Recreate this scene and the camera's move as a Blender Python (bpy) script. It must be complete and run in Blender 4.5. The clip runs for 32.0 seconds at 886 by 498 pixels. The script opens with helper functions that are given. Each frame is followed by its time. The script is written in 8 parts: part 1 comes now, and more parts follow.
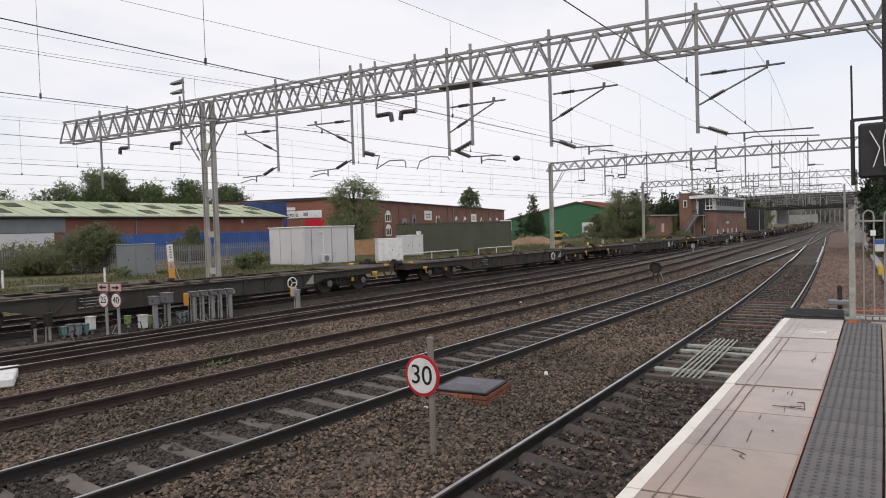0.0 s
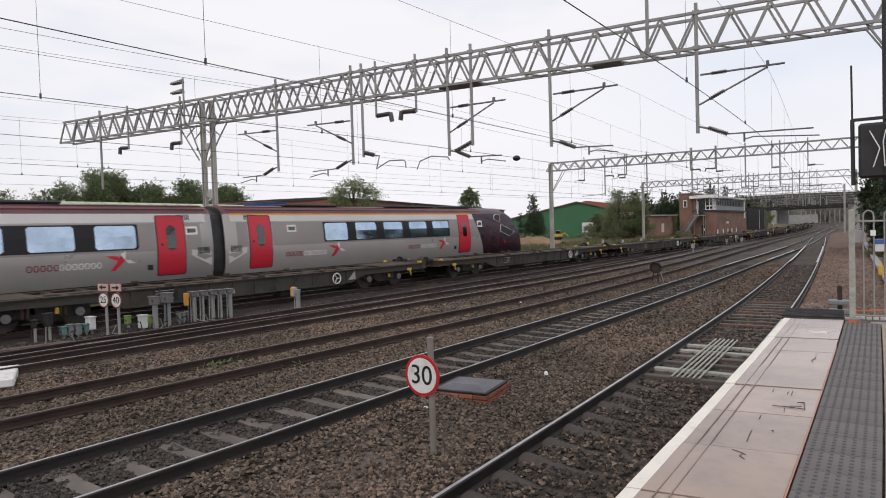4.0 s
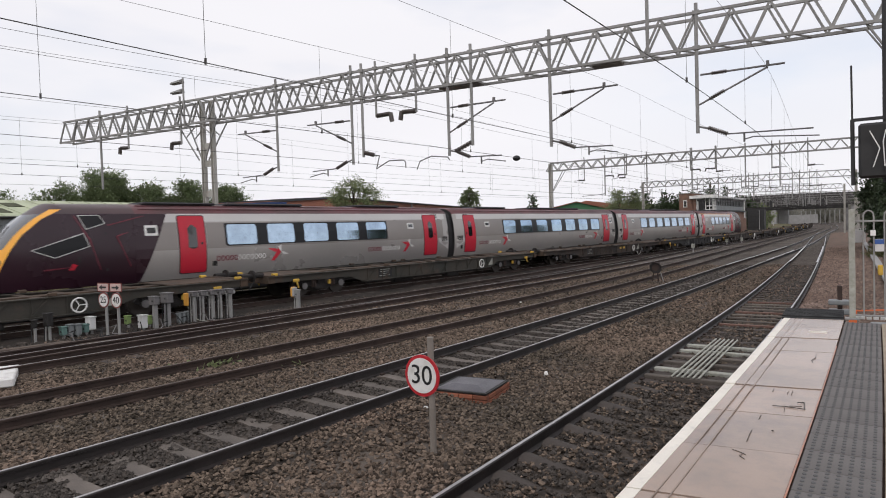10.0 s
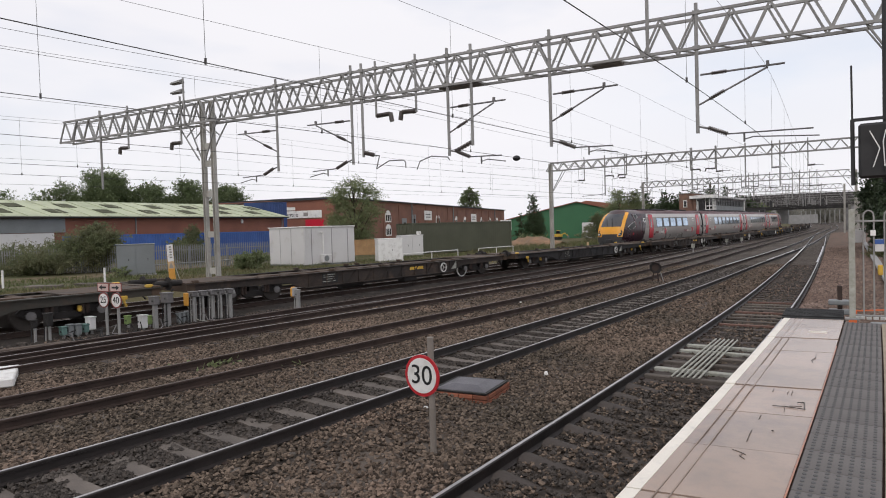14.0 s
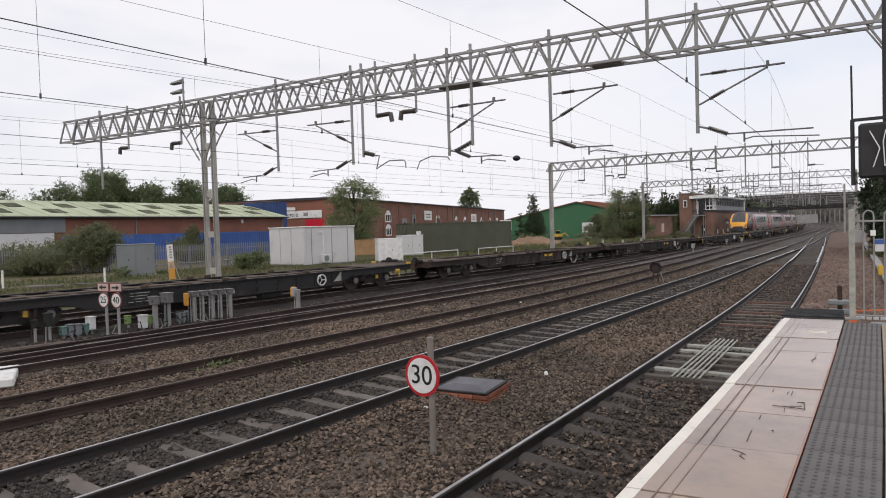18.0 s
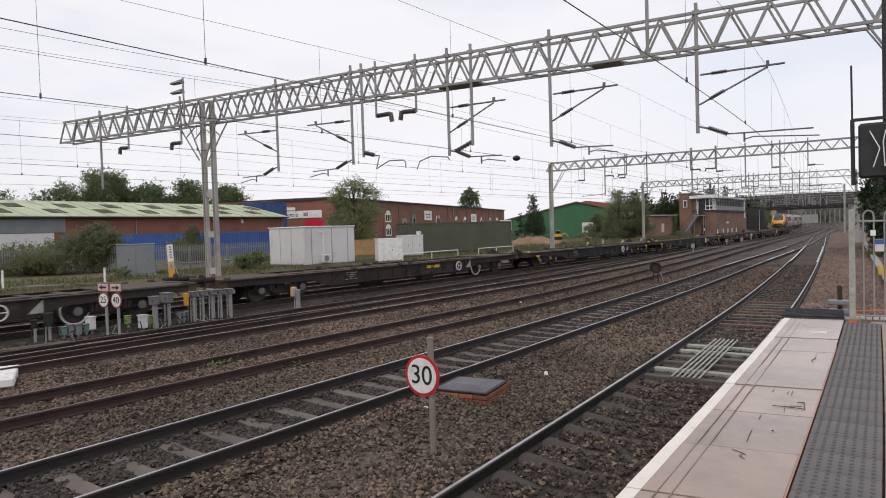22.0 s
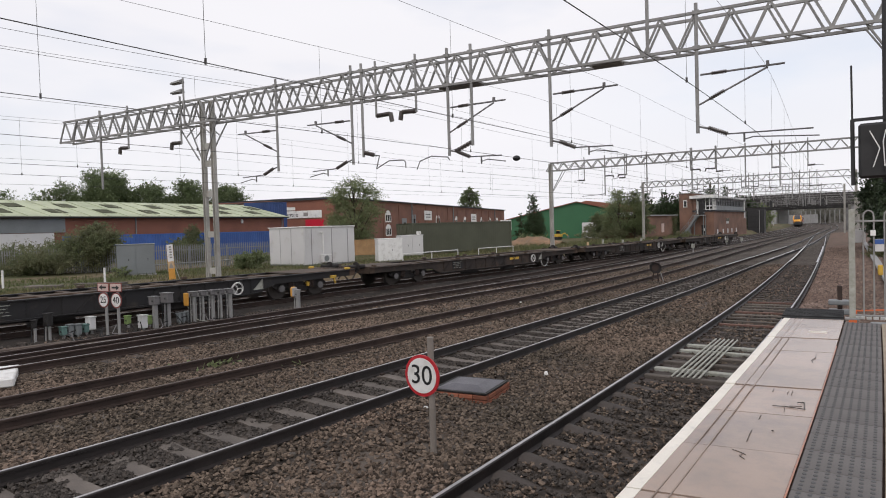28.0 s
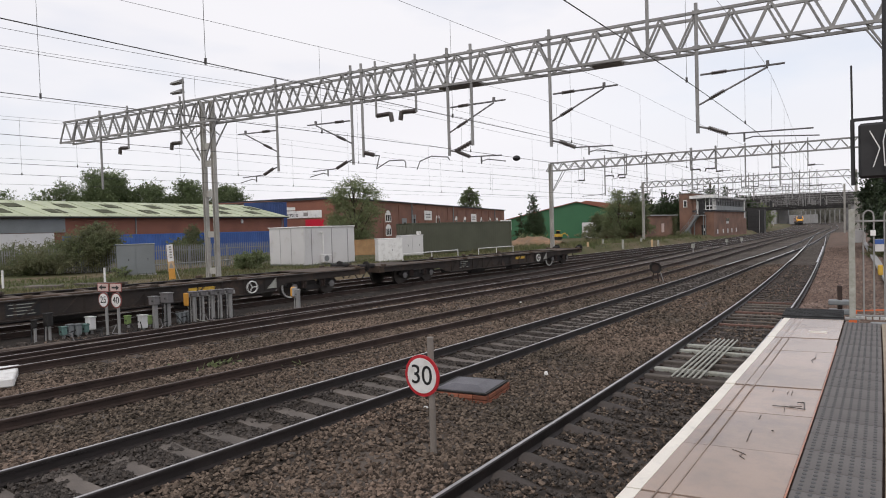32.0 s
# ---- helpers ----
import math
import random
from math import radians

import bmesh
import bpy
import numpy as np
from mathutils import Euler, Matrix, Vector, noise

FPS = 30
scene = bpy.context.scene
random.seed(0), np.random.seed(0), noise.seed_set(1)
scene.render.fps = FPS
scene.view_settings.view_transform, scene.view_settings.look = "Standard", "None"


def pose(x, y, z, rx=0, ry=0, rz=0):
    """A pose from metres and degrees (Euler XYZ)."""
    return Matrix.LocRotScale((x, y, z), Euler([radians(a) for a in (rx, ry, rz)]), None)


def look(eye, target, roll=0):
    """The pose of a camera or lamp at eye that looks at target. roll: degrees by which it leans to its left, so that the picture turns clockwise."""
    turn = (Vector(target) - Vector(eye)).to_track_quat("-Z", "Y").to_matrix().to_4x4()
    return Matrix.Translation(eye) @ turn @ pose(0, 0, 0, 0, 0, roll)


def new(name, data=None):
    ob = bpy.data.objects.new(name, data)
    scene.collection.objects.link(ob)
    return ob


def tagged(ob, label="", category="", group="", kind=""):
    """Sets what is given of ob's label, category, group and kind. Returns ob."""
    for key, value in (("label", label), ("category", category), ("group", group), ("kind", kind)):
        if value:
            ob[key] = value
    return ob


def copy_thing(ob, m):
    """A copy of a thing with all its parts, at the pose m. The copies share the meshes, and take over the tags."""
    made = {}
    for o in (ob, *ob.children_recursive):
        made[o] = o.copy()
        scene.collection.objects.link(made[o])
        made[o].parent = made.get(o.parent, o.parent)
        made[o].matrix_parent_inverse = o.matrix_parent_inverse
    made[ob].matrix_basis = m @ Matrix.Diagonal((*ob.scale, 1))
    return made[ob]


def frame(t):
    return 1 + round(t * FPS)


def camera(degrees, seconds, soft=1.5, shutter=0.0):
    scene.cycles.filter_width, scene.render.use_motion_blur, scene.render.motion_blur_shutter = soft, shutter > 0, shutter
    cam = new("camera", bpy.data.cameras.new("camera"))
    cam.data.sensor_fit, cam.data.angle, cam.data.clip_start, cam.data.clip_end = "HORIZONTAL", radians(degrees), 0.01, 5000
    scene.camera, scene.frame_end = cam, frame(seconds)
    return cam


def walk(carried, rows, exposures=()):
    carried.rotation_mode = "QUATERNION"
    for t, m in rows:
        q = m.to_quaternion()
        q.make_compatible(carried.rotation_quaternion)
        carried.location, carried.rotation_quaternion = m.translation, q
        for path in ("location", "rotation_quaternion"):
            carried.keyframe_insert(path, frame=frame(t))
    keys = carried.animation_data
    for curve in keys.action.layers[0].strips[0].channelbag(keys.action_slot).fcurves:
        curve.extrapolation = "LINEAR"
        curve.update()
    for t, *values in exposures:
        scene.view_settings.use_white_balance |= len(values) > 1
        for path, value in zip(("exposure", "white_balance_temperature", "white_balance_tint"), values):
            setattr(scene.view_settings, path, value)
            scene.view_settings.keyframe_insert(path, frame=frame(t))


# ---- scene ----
# ---- camera: a tripod on the platform ----
EYE_Z = 2.506
cam = camera(69.51, 32.0, soft=1.0, shutter=0.22)
CAM_POSE = pose(0, 0, EYE_Z, 90 - 1.756, 0, 31.777) @ pose(0, 0, 0, 0, 0, -1.728)
walk(cam, [(0, CAM_POSE), (32.0, CAM_POSE)], exposures=[(0, 0.0), (32.0, 0.0)])

# ---- light: a bright overcast sky with one soft sun behind it ----
world = bpy.data.worlds.new("overcast")
scene.world = world
world.use_nodes = True
wn, wl = world.node_tree.nodes, world.node_tree.links
wn.clear()
w_out, w_bg = wn.new("ShaderNodeOutputWorld"), wn.new("ShaderNodeBackground")
w_sky = wn.new("ShaderNodeTexSky")
w_sky.sky_type, w_sky.sun_disc = "NISHITA", False
w_sky.sun_elevation, w_sky.sun_rotation, w_sky.dust_density = radians(48), radians(200), 3.0
w_gain = wn.new("ShaderNodeMix"); w_gain.data_type, w_gain.blend_type = "RGBA", "MULTIPLY"
w_gain.inputs[0].default_value = 1.0
w_gain.inputs[7].default_value = (0.19, 0.19, 0.19, 1)
w_cloud = wn.new("ShaderNodeMix"); w_cloud.data_type = "RGBA"
w_tex = wn.new("ShaderNodeTexNoise"); w_ramp = wn.new("ShaderNodeValToRGB")
w_map, w_co = wn.new("ShaderNodeMapping"), wn.new("ShaderNodeTexCoord")
w_map.inputs["Scale"].default_value = (1.0, 1.0, 3.2)
w_map.inputs["Location"].default_value = (0.35, 0.1, 0.2)
w_tex.inputs["Scale"].default_value, w_tex.inputs["Detail"].default_value = 1.6, 5.0
w_ramp.color_ramp.elements[0].position, w_ramp.color_ramp.elements[1].position = 0.30, 0.52
w_ramp.color_ramp.elements[0].color = (0.55, 0.55, 0.55, 1)
w_ramp.color_ramp.elements[1].color = (1, 1, 1, 1)
w_tone = wn.new("ShaderNodeTexNoise"); w_tone.inputs["Scale"].default_value = 2.2
w_grey = wn.new("ShaderNodeValToRGB")
w_grey.color_ramp.elements[0].color = (0.865, 0.855, 0.905, 1)
w_grey.color_ramp.elements[1].color = (0.985, 0.97, 1.005, 1)
wl.new(w_co.outputs["Generated"], w_map.inputs["Vector"])
wl.new(w_map.outputs["Vector"], w_tex.inputs["Vector"])
wl.new(w_map.outputs["Vector"], w_tone.inputs["Vector"])
wl.new(w_tex.outputs["Fac"], w_ramp.inputs["Fac"])
wl.new(w_tone.outputs["Fac"], w_grey.inputs["Fac"])
wl.new(w_sky.outputs["Color"], w_gain.inputs[6])
w_dif, w_sq, w_len, w_gap = wn.new("ShaderNodeVectorMath"), wn.new("ShaderNodeVectorMath"), wn.new("ShaderNodeVectorMath"), wn.new("ShaderNodeMapRange")
w_dif.operation, w_sq.operation, w_len.operation = "SUBTRACT", "MULTIPLY", "LENGTH"
w_dif.inputs[1].default_value, w_sq.inputs[1].default_value = (-0.11, 0.974, 0.185), (1.0, 1.0, 2.4)
w_gap.inputs["From Min"].default_value, w_gap.inputs["From Max"].default_value = 0.04, 0.36
w_gap.inputs["To Min"].default_value, w_gap.inputs["To Max"].default_value = 0.86, 1.0
w_thin = wn.new("ShaderNodeMath"); w_thin.operation = "MULTIPLY"
wl.new(w_co.outputs["Generated"], w_dif.inputs[0])
wl.new(w_dif.outputs[0], w_sq.inputs[0])
wl.new(w_sq.outputs[0], w_len.inputs[0])
wl.new(w_len.outputs["Value"], w_gap.inputs["Value"])
wl.new(w_ramp.outputs["Color"], w_thin.inputs[0])
wl.new(w_gap.outputs["Result"], w_thin.inputs[1])
wl.new(w_thin.outputs[0], w_cloud.inputs[0])
wl.new(w_gain.outputs[2], w_cloud.inputs[6])
wl.new(w_grey.outputs["Color"], w_cloud.inputs[7])
wl.new(w_cloud.outputs[2], w_bg.inputs["Color"])
w_bg.inputs["Strength"].default_value = 1.0
wl.new(w_bg.outputs["Background"], w_out.inputs["Surface"])

sun = bpy.data.lights.new("sun", "SUN")
sun.energy, sun.angle, sun.color = 0.9, radians(35), (1.0, 0.96, 0.90)
sun_ob = new("sun", sun)
sun_ob.matrix_world = look((0, 0, 60), (-10, 22, 34))
# ---- materials ----
MATS = {}


def material(name, colour, rough=0.7, metal=0.0, second=None, scale=8.0, fine=90.0, bump=0.15, var=0.35, spread=0.0, spec=0.5, dirt=None, dirt_scale=1.2, dirt_amount=0.5, coords="Object"):
    """A surface with stains at a large scale, grain at a small one and fine relief; spread: how far single pieces differ."""
    if name in MATS:
        return MATS[name]
    m = bpy.data.materials.new(name)
    m.use_nodes = True
    n, l = m.node_tree.nodes, m.node_tree.links
    b = n["Principled BSDF"]
    co = n.new("ShaderNodeTexCoord")
    vec = co.outputs[coords]
    if coords == "World":
        vec = None
    big, small = n.new("ShaderNodeTexNoise"), n.new("ShaderNodeTexNoise")
    big.inputs["Scale"].default_value, big.inputs["Detail"].default_value = scale, 6
    small.inputs["Scale"].default_value, small.inputs["Detail"].default_value = fine, 3
    l.new(vec, big.inputs["Vector"]), l.new(vec, small.inputs["Vector"])
    second = second or tuple(c * (1 - var) for c in colour)
    mix = n.new("ShaderNodeMix"); mix.data_type = "RGBA"
    ramp = n.new("ShaderNodeMapRange")
    ramp.inputs["From Min"].default_value, ramp.inputs["From Max"].default_value = 0.35, 0.65
    l.new(big.outputs["Fac"], ramp.inputs["Value"])
    l.new(ramp.outputs["Result"], mix.inputs[0])
    mix.inputs[6].default_value, mix.inputs[7].default_value = (*colour, 1), (*second, 1)
    grain = n.new("ShaderNodeMix"); grain.data_type, grain.blend_type = "RGBA", "MULTIPLY"
    gr = n.new("ShaderNodeMapRange")
    gr.inputs["To Min"].default_value, gr.inputs["To Max"].default_value = 1 - var * 0.7, 1 + var * 0.5
    l.new(small.outputs["Fac"], gr.inputs["Value"])
    grain.inputs[0].default_value = 1.0
    l.new(mix.outputs[2], grain.inputs[6]), l.new(gr.outputs["Result"], grain.inputs[7])
    col = grain.outputs[2]
    if dirt:
        dn = n.new("ShaderNodeTexNoise")
        dn.inputs["Scale"].default_value, dn.inputs["Detail"].default_value, dn.inputs["Roughness"].default_value = dirt_scale, 8, 0.7
        l.new(vec, dn.inputs["Vector"])
        dr = n.new("ShaderNodeMapRange")
        dr.inputs["From Min"].default_value, dr.inputs["From Max"].default_value = 0.62 - 0.3 * dirt_amount, 0.75
        l.new(dn.outputs["Fac"], dr.inputs["Value"])
        dm = n.new("ShaderNodeMix"); dm.data_type = "RGBA"
        dm.inputs[7].default_value = (*dirt, 1)
        l.new(dr.outputs["Result"], dm.inputs[0]), l.new(col, dm.inputs[6])
        col = dm.outputs[2]
    if spread:
        info = n.new("ShaderNodeObjectInfo")
        sm = n.new("ShaderNodeMapRange")
        sm.inputs["To Min"].default_value, sm.inputs["To Max"].default_value = 1 - spread, 1 + spread
        l.new(info.outputs["Random"], sm.inputs["Value"])
        mm = n.new("ShaderNodeMix"); mm.data_type, mm.blend_type = "RGBA", "MULTIPLY"
        mm.inputs[0].default_value = 1.0
        l.new(col, mm.inputs[6]), l.new(sm.outputs["Result"], mm.inputs[7])
        col = mm.outputs[2]
    l.new(col, b.inputs["Base Color"])
    rr = n.new("ShaderNodeMapRange")
    rr.inputs["To Min"].default_value, rr.inputs["To Max"].default_value = max(0.02, rough - 0.12), min(1, rough + 0.12)
    l.new(big.outputs["Fac"], rr.inputs["Value"]), l.new(rr.outputs["Result"], b.inputs["Roughness"])
    b.inputs["Metallic"].default_value = metal
    b.inputs["Specular IOR Level"].default_value = spec
    if bump:
        bp = n.new("ShaderNodeBump")
        bp.inputs["Strength"].default_value, bp.inputs["Distance"].default_value = bump, 0.02
        l.new(small.outputs["Fac"], bp.inputs["Height"]), l.new(bp.outputs["Normal"], b.inputs["Normal"])
    MATS[name] = m
    return m


def island(m, low, high):
    """Lets the loose pieces of one mesh differ in brightness."""
    n, l = m.node_tree.nodes, m.node_tree.links
    b = n["Principled BSDF"]
    src = b.inputs["Base Color"].links[0].from_socket
    geo, mr = n.new("ShaderNodeNewGeometry"), n.new("ShaderNodeMapRange")
    mr.inputs["To Min"].default_value, mr.inputs["To Max"].default_value = low, high
    mm = n.new("ShaderNodeMix"); mm.data_type, mm.blend_type = "RGBA", "MULTIPLY"
    mm.inputs[0].default_value = 1.0
    l.new(geo.outputs["Random Per Island"], mr.inputs["Value"])
    l.new(src, mm.inputs[6]), l.new(mr.outputs["Result"], mm.inputs[7]), l.new(mm.outputs[2], b.inputs["Base Color"])
    return m


def leafy(m, share):
    """Lets daylight through thin leaves."""
    n, l = m.node_tree.nodes, m.node_tree.links
    b = n["Principled BSDF"]
    tr, mx = n.new("ShaderNodeBsdfTranslucent"), n.new("ShaderNodeMixShader")
    mx.inputs[0].default_value = share
    l.new(b.inputs["Base Color"].links[0].from_socket, tr.inputs["Color"])
    l.new(b.outputs[0], mx.inputs[1]), l.new(tr.outputs[0], mx.inputs[2])
    l.new(mx.outputs[0], n["Material Output"].inputs["Surface"])
    return m


# ---- mesh building ----
class Geo:
    """Collects vertices and faces of one part."""

    def __init__(self):
        self.v, self.f = [], []

    def add(self, verts, faces):
        o = len(self.v)
        self.v += [tuple(p) for p in verts]
        self.f += [tuple(i + o for i in q) for q in faces]
        return self

    def box(self, c, s, m=None, bevel=0.0):
        x, y, z = (k / 2 for k in s)
        if bevel:
            b = min(bevel, x * 0.9, y * 0.9, z * 0.9)
            pts = []
            for sz in (-1, 1):
                for zz, ins in (((z - b) * sz, 0.0), (z * sz, b)) if sz > 0 else ((z * sz, b), ((z - b) * sz, 0.0)):
                    pts.append([(-x + b, -y + ins, zz), (x - b, -y + ins, zz), (x - ins, -y + b, zz), (x - ins, y - b, zz), (x - b, y - ins, zz), (-x + b, y - ins, zz), (-x + ins, y - b, zz), (-x + ins, -y + b, zz)])
            vs = [p for ring in pts for p in ring]
            fs = [tuple(range(7, -1, -1)), tuple(range(24, 32))]
            for k in range(3):
                for i in range(8):
                    j = (i + 1) % 8
                    fs.append((k * 8 + i, k * 8 + j, k * 8 + 8 + j, k * 8 + 8 + i))
        else:
            vs = [(a * x, d * y, e * z) for e in (-1, 1) for a, d in ((-1, -1), (1, -1), (1, 1), (-1, 1))]
            fs = [(3, 2, 1, 0), (4, 5, 6, 7), (0, 1, 5, 4), (1, 2, 6, 5), (2, 3, 7, 6), (3, 0, 4, 7)]
        if m is not None:
            vs = [m @ Vector(p) for p in vs]
        vs = [(p[0] + c[0], p[1] + c[1], p[2] + c[2]) for p in vs]
        return self.add(vs, fs)

    def rod(self, a, b, r, n=8, r2=None, caps=True):
        a, b = Vector(a), Vector(b)
        d = (b - a)
        if d.length < 1e-6:
            return self
        q = d.to_track_quat("Z", "Y").to_matrix()
        r2 = r if r2 is None else r2
        vs = []
        for base, rad in ((a, r), (b, r2)):
            for i in range(n):
                t = 2 * math.pi * (i + 0.5) / n
                vs.append(base + q @ Vector((rad * math.cos(t), rad * math.sin(t), 0)))
        fs = [(i, (i + 1) % n, n + (i + 1) % n, n + i) for i in range(n)]
        if caps:
            fs += [tuple(range(n - 1, -1, -1)), tuple(range(n, 2 * n))]
        return self.add(vs, fs)

    def bar(self, a, b, w, h):
        """A square bar from a to b."""
        a, b = Vector(a), Vector(b)
        q = (b - a).to_track_quat("Y", "Z").to_matrix()
        return self.box((a + b) / 2, (w, (b - a).length, h), q)

    def loft(self, rings, closed=True, caps=True):
        """Skin between rings of equally many points."""
        n = len(rings[0])
        vs = [p for ring in rings for p in ring]
        fs = []
        for k in range(len(rings) - 1):
            for i in range(n if closed else n - 1):
                j = (i + 1) % n
                fs.append((k * n + i, k * n + j, k * n + n + j, k * n + n + i))
        if caps and closed:
            fs += [tuple(range(n - 1, -1, -1)), tuple((len(rings) - 1) * n + i for i in range(n))]
        return self.add(vs, fs)

    def ring(self, c, radius, r, axis="x", n=20, k=6):
        """A torus about an axis."""
        vs, fs = [], []
        for i in range(n):
            t = 2 * math.pi * i / n
            for j in range(k):
                u = 2 * math.pi * j / k
                d, e = (radius + r * math.cos(u)), r * math.sin(u)
                p = {"x": (e, d * math.cos(t), d * math.sin(t)), "y": (d * math.cos(t), e, d * math.sin(t)), "z": (d * math.cos(t), d * math.sin(t), e)}[axis]
                vs.append((p[0] + c[0], p[1] + c[1], p[2] + c[2]))
        for i in range(n):
            for j in range(k):
                a, b = i * k + j, i * k + (j + 1) % k
                fs.append((a, b, ((i + 1) % n) * k + (j + 1) % k, ((i + 1) % n) * k + j))
        return self.add(vs, fs)

    def prism(self, poly, axis, lo, hi):
        """A flat outline pushed along an axis from lo to hi; the outline is in the two other axes, in order."""
        def put(p, d):
            return {"x": (d, p[0], p[1]), "y": (p[0], d, p[1]), "z": (p[0], p[1], d)}[axis]
        n = len(poly)
        vs = [put(p, lo) for p in poly] + [put(p, hi) for p in poly]
        fs = [tuple(range(n - 1, -1, -1)), tuple(range(n, 2 * n))] + [(i, (i + 1) % n, n + (i + 1) % n, n + i) for i in range(n)]
        return self.add(vs, fs)

    def mesh(self, name, mat=None, smooth=False):
        me = bpy.data.meshes.new(name)
        me.from_pydata(self.v, [], self.f)
        if mat:
            me.materials.append(mat)
        bm = bmesh.new()
        bm.from_mesh(me)
        if smooth:
            bmesh.ops.remove_doubles(bm, verts=bm.verts, dist=0.0004)
        bmesh.ops.recalc_face_normals(bm, faces=bm.faces)
        bm.to_mesh(me)
        bm.free()
        if smooth:
            me.polygons.foreach_set("use_smooth", [True] * len(me.polygons))
            me.set_sharp_from_angle(angle=radians(35))
        return me


def part(name, geo, mat, parent, label="", smooth=False):
    """Links a Geo, or a mesh that is there already, as one mesh under a thing or a part."""
    me = geo.mesh(name, mat, smooth) if isinstance(geo, Geo) else geo
    ob = new(name, me)
    ob.parent = parent
    if label:
        ob["label"] = label
    return ob


def thing(name, m, label, category, group="", kind=""):
    ob = new(name)
    ob.empty_display_size = 0.2
    ob.matrix_world = m
    return tagged(ob, label, category, group, kind)


def solid(name, geo, mat, label, category, kind="", smooth=False, m=None, group=""):
    """One mesh that is a thing by itself."""
    ob = new(name, geo.mesh(name, mat, smooth))
    if m is not None:
        ob.matrix_world = m
    return tagged(ob, label, category, group, kind)


def glide(knots):
    """A smooth line x(y) through a few places of the plan."""
    ys, xs = np.array([k[0] for k in knots], float), np.array([k[1] for k in knots], float)
    h, d = np.diff(ys), np.diff(xs) / np.diff(ys)
    m = np.empty(len(ys))
    m[1:-1] = (d[:-1] * h[1:] + d[1:] * h[:-1]) / (h[1:] + h[:-1])
    m[0], m[-1] = d[0], d[-1]

    def fn(y):
        y = np.asarray(y, float)
        i = np.clip(np.searchsorted(ys, y) - 1, 0, len(ys) - 2)
        hh = ys[i + 1] - ys[i]
        t = np.clip((y - ys[i]) / hh, 0, 1)
        v = (2 * t**3 - 3 * t**2 + 1) * xs[i] + (t**3 - 2 * t**2 + t) * hh * m[i] + (-2 * t**3 + 3 * t**2) * xs[i + 1] + (t**3 - t**2) * hh * m[i + 1]
        return np.where(y < ys[0], xs[0] + m[0] * (y - ys[0]), np.where(y > ys[-1], xs[-1] + m[-1] * (y - ys[-1]), v))
    return fn


def turned(x, y, z, deg):
    return pose(x, y, z, 0, 0, deg)


def heading(fn, y):
    return math.atan2(float(fn(y + 0.5) - fn(y - 0.5)), 1.0)


# ---- plan: centre lines of the six tracks, x(y) ----
F = glide([(-150, -43.0), (-60, -32.2), (-20, -27.3), (0, -24.8), (20, -22.35), (40, -19.7), (60, -17.0), (80, -14.7), (100, -13.1), (130, -11.6), (168, -10.8), (200, -10.7), (240, -11.3), (300, -13.3), (420, -21.0)])
E = lambda y: F(y) + 3.4
D = glide([(-60, -23.3), (0, -15.75), (10, -14.5), (20, -13.1), (30, -11.95), (40, -11.2), (60, -10.75), (80, -10.7), (96, -10.0), (100, -9.7)])
C = glide([(-60, -19.0), (0, -11.4), (10, -10.15), (20, -9.0), (30, -8.35), (40, -8.0), (60, -7.6), (80, -7.0), (100, -6.3), (130, -5.2), (180, -4.1), (240, -4.6), (300, -6.5), (420, -14.0)])
B = glide([(-60, -13.5), (0, -7.4), (10, -6.5), (20, -5.72), (30, -5.13), (40, -4.68), (52, -4.02), (65, -3.36), (80, -2.85), (100, -2.5), (130, -2.0), (180, -0.8), (240, -1.2), (300, -3.1), (420, -10.5)])
A = glide([(-60, -8.0), (-20, -4.3), (0, -2.77), (5, -2.49), (10, -2.26), (15, -2.07), (20, -1.91), (30, -1.77), (40, -1.74), (60, -1.79), (80, -1.95), (100, -2.15), (120, -2.3), (134, -2.05)])
GROUND_L = 0.35

# ---- the surfaces ----
M_BALLAST = island(material("ballast_stone", (0.138, 0.101, 0.078), 0.9, scale=0.30, second=(0.084, 0.068, 0.053), fine=60, bump=0.5, var=0.5, spec=0.2), 0.25, 1.95)
M_BED = material("trackbed_stone", (0.116, 0.096, 0.082), 0.95, scale=0.25, second=(0.071, 0.059, 0.051), fine=22, bump=1.0, var=0.75, spec=0.15)
M_CESS = island(material("pink_brown_chipping", (0.205, 0.150, 0.125), 0.95, scale=0.9, second=(0.15, 0.105, 0.085), fine=40, bump=0.3, var=0.4, spec=0.15), 0.5, 1.6)
M_SOIL = material("rusty_soil", (0.20, 0.125, 0.095), 0.95, scale=0.6, second=(0.13, 0.09, 0.07), fine=16, bump=0.45, var=0.6, spec=0.15, dirt=(0.085, 0.075, 0.062), dirt_scale=1.6, dirt_amount=0.7)
M_GRASS = material("rough_grass_ground", (0.075, 0.080, 0.036), 0.95, scale=0.22, second=(0.15, 0.115, 0.075), fine=9, bump=0.6, var=0.5, spec=0.15)
M_RAIL = material("rail_side_rust", (0.042, 0.024, 0.018), 0.75, scale=2, fine=40, bump=0.2, var=0.4)
M_RAILDARK = material("rail_side_dark", (0.026, 0.020, 0.019), 0.6, scale=2, fine=40, bump=0.2, var=0.4)
M_RAILTOP = material("rail_head_steel", (0.47, 0.45, 0.45), 0.34, 0.9, scale=1.5, fine=30, bump=0.03, var=0.2)
M_RAILDULL = material("rail_head_dull", (0.16, 0.125, 0.11), 0.55, 0.3, scale=1.5, fine=30, bump=0.05, var=0.3)
